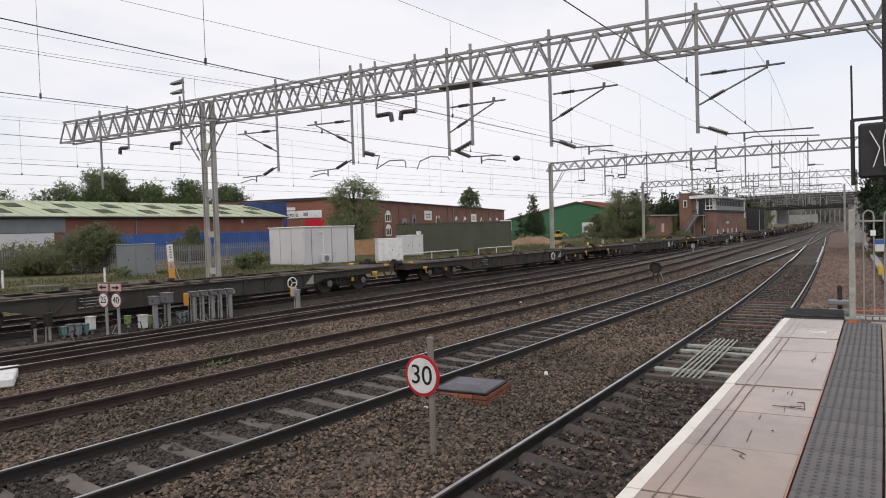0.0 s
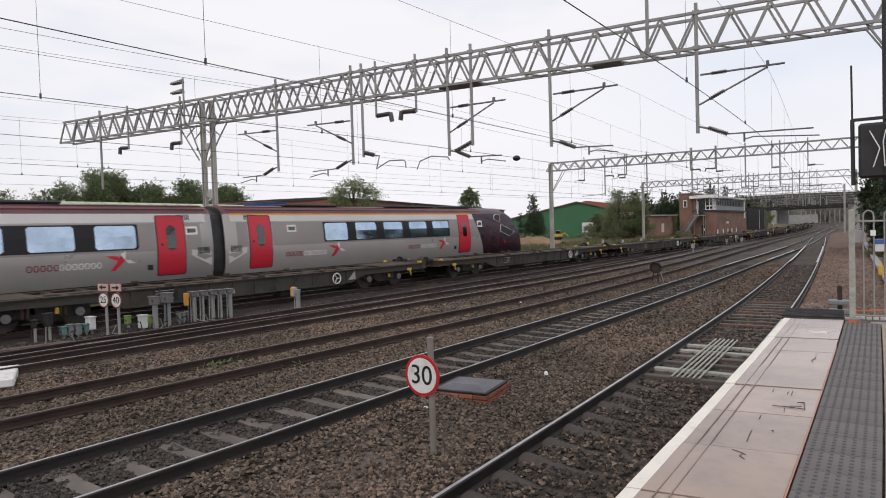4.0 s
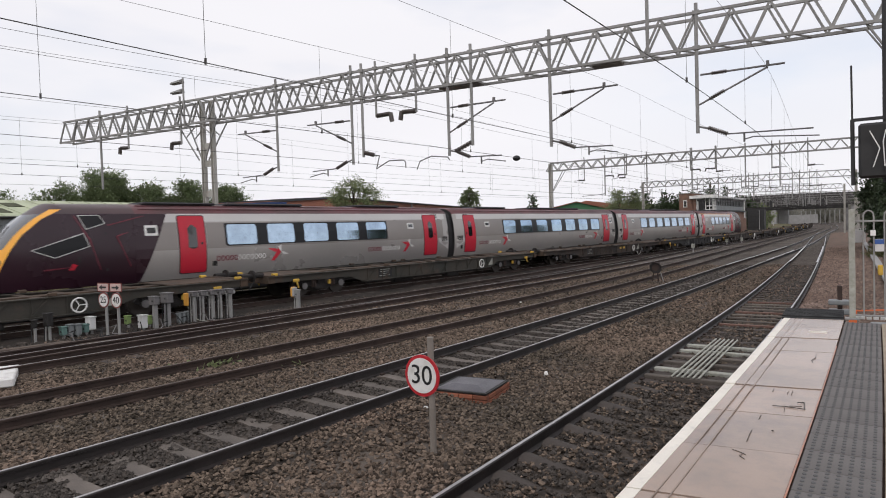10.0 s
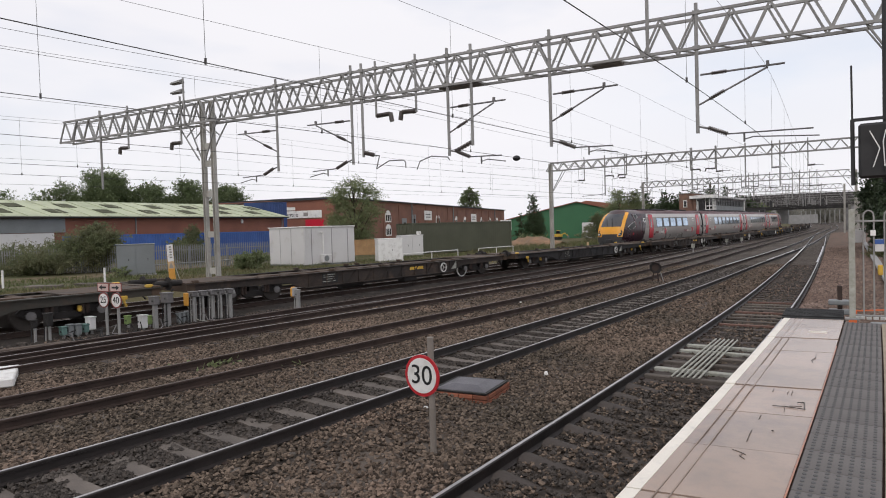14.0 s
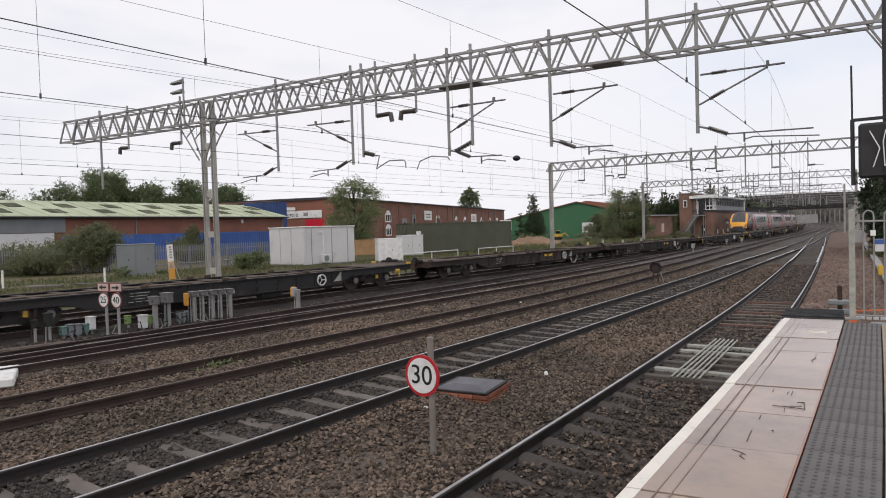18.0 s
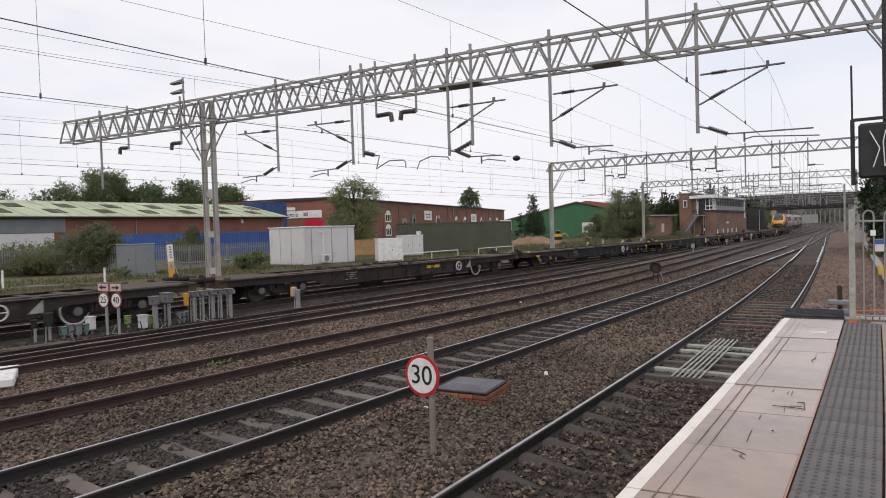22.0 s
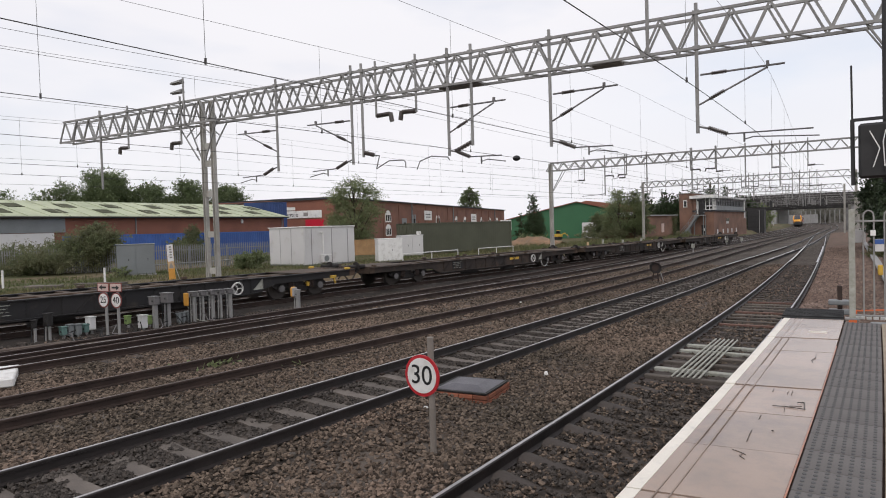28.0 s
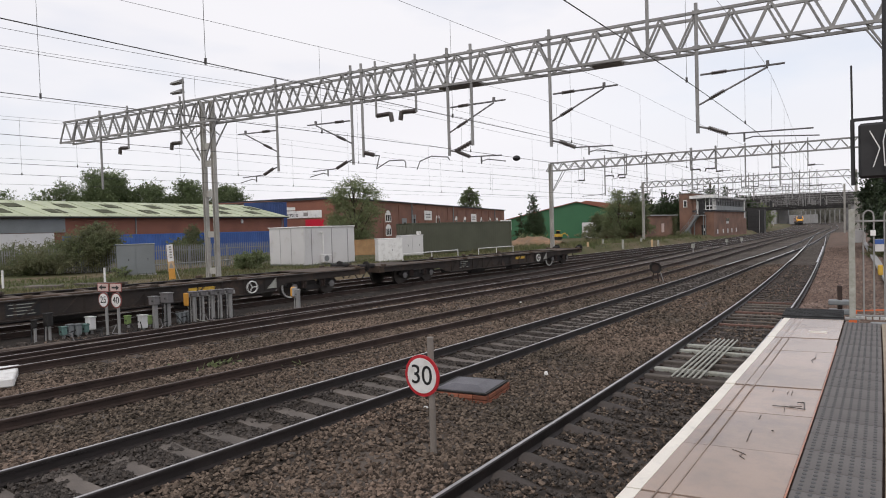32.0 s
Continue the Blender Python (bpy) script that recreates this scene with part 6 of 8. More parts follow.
def cabinet(x, y, deg, w, d, h, mat, label, doors=2, base=GROUND_L):
    c = thing("equipment_cabinet", turned(x, y, base, deg), label, "cabinet", "trackside cabinets")
    g = Geo(); g.box((0, 0, h / 2 + 0.04), (w, d, h - 0.08), bevel=0.02)
    part("body", g, mat, c)
    g = Geo(); g.box((0, 0, h), (w + 0.06, d + 0.06, 0.07), bevel=0.02)
    part("lid", g, mat, c)
    g = Geo(); g.box((0, 0, 0.03), (w + 0.1, d + 0.1, 0.10))
    part("plinth", g, M_GREYWALL, c)
    for i in range(doors):
        xx = -w / 2 + w * (i + 0.5) / doors
        g = Geo(); g.box((xx, -d / 2 - 0.01, h / 2), (w / doors - 0.05, 0.02, h - 0.22), bevel=0.006)
        dr = part("door", g, mat, c)
        g = Geo(); g.box((xx + 0.12, -d / 2 - 0.04, h * 0.52), (0.03, 0.04, 0.14), bevel=0.008)
        part("handle", g, M_BLACK, dr)
    return c


cabinet(-35.05, 22.35, 57.5, 2.02, 0.8, 1.82, M_GREYBOX, "large dark grey steel equipment cabinet on the grass", 2)
cabinet(-26.85, 36.1, 52, 1.75, 0.9, 1.62, M_WHITEP, "white equipment cabinet beside the running line", 1)
cabinet(-30.97, 43.87, 62, 1.05, 0.9, 1.72, M_CABIN, "pale grey equipment cabinet in a pair", 1)
cabinet(-30.50, 44.82, 62, 1.02, 0.9, 1.74, M_CABIN, "pale grey equipment cabinet with a label", 1)

# timber hoarding
hd = thing("timber_fence", turned(-37.4, 46.9, GROUND_L, 38.7), "new pale timber close-boarded fence", "fence")
for i in range(26):
    part("fence_board", Geo().box((-1.9 + i * 0.15, 0, 0.72), (0.14, 0.02, 1.44), bevel=0.004), M_PALETIMBER, hd)
for z in (0.3, 1.2):
    part("fence_rail", Geo().box((0, 0.04, z), (3.9, 0.06, 0.08)), M_PALETIMBER, hd)

# palisade fence in two runs
pale = Geo()
pale.prism([(-0.034, 0), (0.034, 0), (0.034, 1.48), (0.012, 1.62), (-0.012, 1.62), (-0.034, 1.48)], "y", -0.006, 0.006)
PALE = pale.mesh("pale", M_GALVFENCE)
for (x0, y0), (x1, y1) in (((-51.0, 16.8), (-38.5, 25.5)), ((-38.5, 25.5), (-36.2, 37.0))):
    ln = math.hypot(x1 - x0, y1 - y0)
    deg = math.degrees(math.atan2(y1 - y0, x1 - x0))
    pf = thing("palisade_fence", turned(x0, y0, GROUND_L, deg), "galvanised steel palisade fence behind the verge", "fence")
    i = 0.0
    while i < ln:
        ob = part("pale", PALE, None, pf)
        ob.location = (i, 0, 0.04)
        i += 0.155
    for z in (0.4, 1.3):
        part("fence_rail", Geo().box((ln / 2, 0.03, z), (ln, 0.05, 0.05)), M_GALVFENCE, pf)
    i = 0.0
    while i < ln:
        part("fence_post", Geo().box((i, 0.07, 0.75), (0.10, 0.06, 1.5)), M_GALVFENCE, pf)
        i += 2.75

# white tube railings
for (x0, y0), (x1, y1) in (((-24.8, 34.9), (-24.1, 41.0)), ((-23.75, 43.6), (-23.1, 48.4))):
    ln = math.hypot(x1 - x0, y1 - y0)
    hr = thing("tube_railing", turned(x0, y0, GROUND_L - 0.02, math.degrees(math.atan2(y1 - y0, x1 - x0))), "white painted tube railing at the edge of the yard", "railing", "railings")
    n = max(2, int(ln / 2.2))
    for i in range(n + 1):
        part("post", Geo().rod((ln * i / n, 0, -0.1), (ln * i / n, 0, 0.62), 0.03, 8), M_WHITEP, hr)
    part("rail", Geo().rod((0, 0, 0.62), (ln, 0, 0.62), 0.03, 8), M_WHITEP, hr)

# green shed with a brick gable
gs = thing("industrial_shed", turned(-36.5, 104, GROUND_L, 17.5), "green sheeted industrial shed with a low gable", "building")
g = Geo(); g.prism([(-14, 0), (9.0, 0), (9.0, 3.6), (-1.0, 6.05), (-14, 3.2)], "y", 0, 14)
part("sheeted_wall", g, M_GREENSHED, gs, "green sheeted gable wall")
g = Geo(); g.prism([(-1.0, 6.05), (9.4, 3.55), (9.4, 3.68), (-1.0, 6.2), (-14.4, 3.25), (-14.4, 3.12)], "y", -0.3, 14.3)
part("roof", g, M_BRICK, gs, "rust-red roof edge")
g = Geo(); g.prism([(-2.4, 5.7), (9.0, 3.65), (9.0, 5.2), (0.4, 6.45)], "y", 5.0, 5.3)
part("brick_gable", g, M_BRICK, gs, "red brick gable behind")
wall_box(gs, "shed_door", -0.2, 5.4, -0.08, 0, 0, 2.6, M_CABIN, "pale roller door")

# signal box: brick base, glazed upper floor, flat roof, stair tower
sb = thing("signal_box", turned(-16.6, 108.0, 0.0, -3.2), "brick signal box with glazed upper floor and flat roof", "building")
# local x across (negative away from the line), local y along the line
wall_box(sb, "base_wall", -3.15, 0, 0, 25.3, -0.4, 4.05, M_BOXBRICK, "weathered brown brick lower walls")
wall_box(sb, "low_wall", -3.0, -0.02, 25.3, 28.0, -0.4, 2.9, M_BOXBRICK, "low brick end wall")
part("wall_coping", Geo().box((-1.5, 26.7, 2.95), (3.1, 2.8, 0.10)), M_GREYWALL, sb)
wall_box(sb, "floor_band", -3.2, 0.22, -0.12, 25.4, 4.05, 4.32, M_DARKROOF, "dark overhanging floor edge")
wall_box(sb, "upper_room", -3.1, -0.12, 0.12, 25.2, 4.32, 6.18, M_DARKGLASS, "dark glazed operating room")
wall_box(sb, "sill_panel", -0.12, -0.04, 1.9, 25.2, 4.32, 4.95, M_GREYBOX, "grey sill panels under the windows")
for i in range(18):
    part("glazing_bar", Geo().box((-0.08, 1.9 + i * 1.37, 5.55), (0.07, 0.09, 1.26)), M_GREYBOX, sb)
part("glazing_rail", Geo().box((-0.08, 13.5, 5.0), (0.09, 23.3, 0.08)), M_GREYBOX, sb)
for y in (0.12, 1.0, 1.85):
    part("corner_frame", Geo().box((-0.07, y, 5.25), (0.12, 0.12, 1.86)), M_WHITEP, sb, "white window post")
for x in (-0.12, -0.62, -1.22, -2.62):
    part("corner_frame", Geo().box((x, 0.07, 5.25), (0.12, 0.12, 1.86)), M_WHITEP, sb, "white window post")
for z in (4.42, 4.95):
    part("window_rail", Geo().box((-0.65, 0.05, z), (1.15, 0.10, 0.13)), M_WHITEP, sb)
    part("window_rail", Geo().box((-0.05, 1.0, z), (0.10, 1.8, 0.13)), M_WHITEP, sb)
part("end_panel", Geo().box((-2.85, 0.06, 5.25), (0.46, 0.10, 1.86)), M_BOXBRICK, sb)
part("roof_slab", Geo().box((-1.55, 12.5, 6.34), (3.75, 26.2, 0.30), bevel=0.04), M_GREYWALL, sb, "grey flat roof slab")
part("roof_fascia", Geo().box((-1.55, -0.66, 6.42), (3.85, 0.10, 0.50), bevel=0.02), M_WHITEP, sb, "white end fascia")
part("roof_fascia", Geo().box((0.36, 12.4, 6.46), (0.08, 26.3, 0.26), bevel=0.02), M_CABIN, sb, "pale roof edge")
part("roof_gutter", Geo().box((0.38, 1.6, 6.40), (0.10, 4.4, 0.46), bevel=0.02), M_WHITEP, sb, "white front fascia")
tw = part("stair_tower", Geo().box((-4.27, 3.6, 3.35), (2.1, 6.6, 7.5)), M_BOXBRICK, sb, "brick stair tower")
part("tower_coping", Geo().box((-4.27, 3.6, 7.14), (2.3, 6.8, 0.12)), M_GREYWALL, tw)
part("tower_window", Geo().box((-4.37, 0.27, 5.45), (0.60, 0.10, 1.15)), M_WHITEP, tw, "white-framed tower window")
part("window_pane", Geo().box((-4.37, 0.21, 5.45), (0.40, 0.04, 0.90)), M_DARKGLASS, tw)
part("landing_door", Geo().box((-1.80, 0.02, 4.75), (0.85, 0.10, 2.35)), M_BLACK, sb, "open dark doorway on the landing")
part("door_leaf", Geo().box((-2.30, -0.35, 4.75), (0.06, 0.75, 2.0)), M_WHITEP, sb, "white door standing open")
part("landing", Geo().box((-1.95, -0.75, 3.50), (1.5, 1.5, 0.12)), M_GREYWALL, sb)
for x, y in ((-1.25, -0.1), (-1.25, -1.4), (-2.6, -1.4)):
    part("landing_post", Geo().box((x, y, 1.6), (0.10, 0.10, 3.8)), M_GREYBOX, sb)
for z in (3.95, 4.45):
    part("landing_rail", Geo().box((-1.25, -0.75, z), (0.05, 1.4, 0.05)), M_GREYBOX, sb)
for i in range(7):
    part("stair_tread", Geo().box((-2.35 - i * 0.17, -1.05, 3.35 - i * 0.27), (0.34, 1.25, 0.07)), M_GREYWALL, sb, "pale concrete stair tread")
for i in range(6):
    part("stair_tread", Geo().box((-3.6 - i * 0.20, -1.05, 1.46 - i * 0.25), (0.34, 1.25, 0.07)), M_GREYBOX, sb)
for dy in (-1.70, -0.42):
    part("stair_stringer", Geo().bar((-2.15, dy, 3.50), (-3.45, dy, 1.55), 0.07, 0.30), M_GREYBOX, sb)
    part("stair_stringer", Geo().bar((-3.45, dy, 1.55), (-4.85, dy, -0.05), 0.07, 0.34), M_GREYBOX, sb)
    part("stair_handrail", Geo().bar((-2.15, dy, 4.45), (-3.45, dy, 2.55), 0.05, 0.05), M_GREYBOX, sb)
    part("stair_handrail", Geo().bar((-3.45, dy, 2.55), (-4.85, dy, 0.90), 0.05, 0.05), M_GREYBOX, sb)
    for x, z in ((-2.2, 3.4), (-3.45, 1.5), (-4.8, -0.2)):
        part("stair_baluster", Geo().box((x, dy, z + 0.5), (0.06, 0.06, 1.1)), M_GREYBOX, sb)
part("flight_prop", Geo().box((-3.4, -1.05, 0.6), (0.16, 1.2, 1.9)), M_GREYBOX, sb)
part("lower_door", Geo().box((-1.50, -0.03, 0.95), (0.72, 0.08, 2.0)), M_BLACK, sb, "dark ground floor door")
part("door_notice", Geo().box((-1.50, -0.08, 1.25), (0.26, 0.03, 0.42)), M_CABIN, sb)
w1 = part("wall_window", Geo().box((0.03, 10.1, 2.45), (0.08, 1.7, 0.75)), M_CABIN, sb, "small barred window")
part("window_pane", Geo().box((0.08, 10.1, 2.68), (0.04, 2.6, 0.5)), M_DARKGLASS, w1)
for y in (2.5, 6.7, 10.4, 13.8, 17.8):
    part("vent_slot", Geo().box((0.02, y, 0.85), (0.06, 0.62, 0.72)), M_CABIN, sb, "pale vent slot")
part("downpipe", Geo().rod((0.10, 25.4, 2.9), (0.10, 25.4, 6.3), 0.14, 8), M_WHITEP, sb)
an = thing("brick_annex", turned(-23.47, 92.2, 0.0, -14.0), "low brick annex with a flat roof and ivy", "building")
wall_box(an, "wall", -5.5, 0, -2.2, 10.0, -0.4, 3.53, M_BOXBRICK)
part("roof_slab", Geo().box((-2.7, 3.9, 3.61), (5.9, 12.6, 0.16), bevel=0.03), M_GREYWALL, an)
part("roof_vent", Geo().box((-3.4, 0.6, 3.93), (1.4, 2.4, 0.5), bevel=0.03), M_CABIN, an, "pale roof ventilator")
part("notice", Geo().box((0.04, 5.6, 1.75), (0.06, 0.8, 1.3)), M_PINKP, an, "pale faded notice")
ivg = np.random.default_rng(77)
iv = np.stack([0.05 + 0.12 * ivg.random(1500), 9.3 + 0.45 * ivg.normal(size=1500), 3.4 * ivg.random(1500) ** 0.8], -1)
part("ivy", leaf_mesh("ivy", iv, 0.07 + 0.06 * ivg.random(1500), M_BUSH, 78), None, an, "ivy climbing the brick corner")
hut = thing("relay_hut", turned(-14.8, 150.0, 0.0, 0), "dark steel lineside hut with a ladder", "hut")
part("body", Geo().box((0, 2.0, 2.2), (3.2, 4.0, 5.0), bevel=0.05), M_BLACK, hut)
part("corner_trim", Geo().box((1.5, -0.05, 2.2), (0.22, 0.10, 4.8)), M_BLACK, hut)
for z in (1.0, 2.1, 3.2):
    part("cladding_rail", Geo().box((-0.2, -0.04, z), (2.6, 0.08, 0.10)), M_UNDER, hut)
part("ladder_rail", Geo().box((0.7, -0.15, 2.2), (0.10, 0.10, 4.8)), M_GREYWALL, hut)

# signal gantry and far overbridge
gt = thing("signal_gantry", turned(0, 165, 0, 0), "grey lattice signal gantry over all lines", "gantry")
for z in (5.0, 6.6):
    for d in (-0.5, 0.5):
        part("gantry_beam", Geo().box((-8.4, d, z), (20.5, 0.14, 0.28 if z < 6 else 0.10)), M_STEELD, gt)
for i in range(17):
    part("gantry_post", Geo().box((-18.2 + i * 1.22, -0.5, 5.8), (0.09, 0.09, 1.6)), M_STEELD, gt)
part("gantry_walkway", Geo().box((-8.4, 0, 4.75), (20.5, 1.2, 0.30)), M_UNDER, gt)
part("gantry_kick_plate", Geo().box((-8.4, -0.62, 5.15), (20.5, 0.05, 0.5)), M_UNDER, gt)
for x in (-18.5, 1.7):
    part("gantry_leg", Geo().box((x, 0, 2.3), (0.4, 0.8, 5.4)), M_STEELD, gt)
for x in (-13.0, -9.6, -6.2, -2.8):
    part("signal_head", Geo().box((x, -0.65, 6.1), (0.6, 0.25, 1.4), bevel=0.05), M_BLACK, gt)
ob_ = thing("road_overbridge", turned(0, 335, 0, 0), "long dark road bridge over the far tracks", "bridge")
g = Geo(); g.prism([(-70, 8.4), (60, 8.4), (60, 12.9), (20, 13.6), (-5, 13.95), (-20, 14.05), (-36, 13.85), (-70, 13.2)], "y", 0, 9)
part("bridge_deck", g, M_BRIDGE, ob_, "dark bridge parapet and deck")
part("bridge_girder", Geo().box((-5, -0.2, 8.7), (130, 0.5, 0.7)), M_BRIDGE, ob_)
for i in range(27):
    part("parapet_post", Geo().box((-69 + i * 4.8, -0.1, 11.8), (0.35, 0.3, 3.2)), M_BRIDGE, ob_)
for x in (-42, -25.5, 6, 24):
    part("bridge_pier", Geo().box((x, 4, 4.0), (2.2, 7, 8.8)), M_GREYWALL, ob_)
wall_box(ob_, "abutment", -24.0, -20.0, 8, 16, -0.4, 8, M_GREYWALL)
for i in range(9):
    part("far_stanchion", Geo().box((-16 + i * 2.1, 40, 3.0), (0.35, 0.35, 6.8)), M_GREYWALL, ob_)
wall_box(ob_, "far_wall", -24.0, -9.0, 60, 61, -0.4, 4.6, M_GREYWALL, "pale far retaining wall")

# wooded rise: its haze is only the greyed surface colour
g = Geo()
rise = random.Random(3)
g.loft([[(x, 470 + 6 * rise.random(), -0.4), (x, 474 + 6 * rise.random(), 9 + 2 * rise.random()), (x, 485, 14.0 + 2.5 * rise.random()), (x, 560, 9.0)] for x in range(-140, 141, 7)], closed=False, caps=False)
solid("wooded_rise", g, M_FARLEAF, "wooded rise beyond the bridge with haze in its colour", "hill", "structure", smooth=True)
# ---- trees and scrub ----
SEED = 100
for x, y, h, w in ((-112, 46, 11.5, 13), (-106, 55, 11.0, 11), (-103, 61, 13.2, 12), (-99, 66, 11.5, 10), (-95, 70, 12.0, 10), (-92, 76, 11.0, 9), (-114, 40, 10.5, 13), (-118, 34, 10.5, 13), (-100, 60, 12.6, 9)):
    SEED += 1
    tree("tree", x, y, GROUND_L, h, w, M_LEAF, 0.25, 21000, SEED, "broad green tree behind the workshop", group="trees behind the workshop")
tree("willow_tree", -39.4, 47.7, GROUND_L, 7.7, 5.8, M_LEAFY, 0.115, 24000, 131, "feathery pale green willow by the brick works", trunk=0.18)
tree("tree", -125, 223, GROUND_L, 18.6, 11.5, M_LEAF, 0.55, 8000, 132, "small green tree behind the brick works", trunk=0.2)
tree("tree", -32.0, 73.2, GROUND_L, 6.4, 3.4, M_LEAFD, 0.125, 15000, 133, "dark slender young tree in the yard", trunk=0.2, upright=True)
tree("tree", -37.0, 80.2, GROUND_L, 4.6, 2.4, M_LEAFD, 0.2, 1500, 134, "dark narrow conifer in the yard", trunk=0.1, upright=True)
for x, y, h, w, m in ((-25.5, 87.2, 7.2, 5.2, M_LEAFY), (-23.6, 88.0, 7.0, 4.0, M_LEAFY), (-27.0, 90.5, 5.4, 4.8, M_LEAF), (-22.8, 88.6, 5.4, 3.4, M_LEAFY), (-29.0, 89.0, 3.6, 3.6, M_BUSH)):
    SEED += 1
    tree("tree", x, y, GROUND_L, h, w, m, 0.11, 14000, SEED, "bushy trackside tree by the signal box", trunk=0.12, group="trackside trees")
for x, y, h, w in ((-42, 168, 11, 6), (-38.5, 170, 12, 6), (-35, 169, 10.5, 6), (-31.5, 172, 11.5, 6), (-27, 171, 14.5, 7), (-24, 175, 12, 6), (-46, 172, 10.5, 6), (-21, 172, 11.0, 5), (-44, 166, 10.8, 7), (-40, 165, 10.4, 7), (-36.5, 166, 11.2, 7), (-33, 167, 10.2, 7), (-48.5, 168, 10.8, 7), (-29.5, 166, 10.0, 6), (-18.0, 168, 9.0, 5.0), (-16.8, 172, 7.5, 4.5)):
    SEED += 1
    tree("conifer", x, y, 0, h, w, M_LEAFD, 0.30, 6500, SEED, "dark conifer behind the signal box", trunk=0.08, upright=True, group="far conifers")
for x, y, h, w in ((-16.5, 176, 7.0, 6), (-17.5, 182, 6.5, 7), (-18.5, 195, 6.0, 7), (-19.5, 215, 6.5, 8)):
    SEED += 1
    tree("tree", x, y, 0, h, w, M_LEAFY, 0.36, 1800, SEED, "ivy-clad scrubby tree beyond the gantry", trunk=0.1, group="far scrub")
for x, y, h, w in ((4.4, 56, 9.0, 6.6), (4.1, 50, 7.2, 5.4), (4.6, 60, 7.5, 5.4), (4.2, 68, 8.5, 5.0), (3.1, 45, 3.6, 3.0), (3.4, 58, 6.0, 4.4), (5.6, 46, 8.0, 5.5)):
    SEED += 1
    tree("tree", x, y, 0, h, w, M_LEAFK, 0.20, 15000, SEED, "dense dark tree beside the platform end", trunk=0.12, group="trees by the platform")
# far trees, greyed in the leaf colour to stand for haze
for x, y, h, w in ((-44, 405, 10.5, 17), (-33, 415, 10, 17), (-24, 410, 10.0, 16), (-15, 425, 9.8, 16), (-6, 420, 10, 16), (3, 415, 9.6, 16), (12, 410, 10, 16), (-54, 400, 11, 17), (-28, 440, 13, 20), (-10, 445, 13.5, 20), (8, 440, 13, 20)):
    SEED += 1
    tree("tree", x, y, -0.4, h, w, M_FARLEAF, 0.42, 3600, SEED, "far tree beyond the road bridge with haze in its leaf colour", trunk=0.08, group="far trees")
bush(-44.6, 22.6, GROUND_L, 8.0, 6.0, 2.9, M_BUSH, 0.12, 26000, 201)
bush(-41.6, 24.3, GROUND_L, 3.0, 3.6, 4.4, M_BUSH, 0.12, 20000, 202)
bush(-48.0, 19.8, GROUND_L, 5.5, 4.0, 2.3, M_BUSH, 0.12, 11000, 203)
bush(-44.8, 33.2, GROUND_L, 3.0, 3.0, 3.5, M_BUSH, 0.13, 14000, 204)
bush(-31.5, 27.8, GROUND_L, 2.3, 1.8, 1.5, M_LEAFY, 0.10, 6000, 205, "small leafy shrub on the verge")
bush(-28.3, 37.6, GROUND_L, 1.3, 1.2, 1.2, M_LEAFY, 0.09, 1400, 206, "weed clump beside the cabin")
bush(-31.5, 72.0, GROUND_L, 4.5, 3.0, 1.7, M_LEAFY, 0.14, 2400, 207)
bush(-27.5, 85.0, GROUND_L, 6.5, 4.0, 2.4, M_BUSH, 0.14, 6000, 208)
bush(-34.8, 21.2, GROUND_L, 1.5, 1.2, 0.8, M_LEAFY, 0.08, 1300, 209, "tall weeds by the grey cabinet")
bush(-21.0, 102.0, 0, 4, 6, 1.0, M_BUSH, 0.16, 2200, 210)


def grass(count, lo, hi, y0, y1, h0, h1, seed):
    """Tufts of blades over a strip beside the passenger line."""
    rng = np.random.default_rng(seed)
    y = y0 + (y1 - y0) * rng.random(count)
    off = lo + (hi - lo) * rng.random(count) ** 0.8
    x = F(y) + off
    patch = np.array([noise.noise(Vector((a * 0.35, b * 0.35, 7))) for a, b in zip(x, y)])
    keep = rng.random(count) < 0.45 + patch
    x, y, off = x[keep], y[keep], off[keep]
    n = len(x)
    z = np.where(off < -4.6, GROUND_L, -0.32 + (GROUND_L + 0.32) * np.clip((-3.2 - off) / 1.4, 0, 1))
    h = h0 + (h1 - h0) * rng.random(n) ** 2
    a = rng.random(n) * 2 * np.pi
    lean = 1.1 * h * rng.random(n)
    w = 0.012 + 0.02 * rng.random(n)
    base = np.stack([x, y, z - 0.02], -1)
    side = np.stack([np.cos(a), np.sin(a), 0 * a], -1) * w[:, None]
    tip = base + np.stack([-np.sin(a) * lean, np.cos(a) * lean, h], -1)
    p = np.stack([base - side, base + side, tip], 1)
    me = bpy.data.meshes.new("grass")
    me.vertices.add(n * 3), me.loops.add(n * 3), me.polygons.add(n)
    me.vertices.foreach_set("co", p.reshape(-1))
    me.loops.foreach_set("vertex_index", np.arange(n * 3, dtype=np.int32))
    me.polygons.foreach_set("loop_start", np.arange(0, n * 3, 3, dtype=np.int32))
    me.update(calc_edges=True)
    me.materials.append(M_BLADE)
    return tagged(new("grass", me), "rough green and straw-coloured verge grass", "grass", kind="stuff")


grass(80000, -16, -4.0, 6, 50, 0.05, 0.26, 41)
grass(30000, -14, -3.8, 50, 105, 0.15, 0.6, 42)


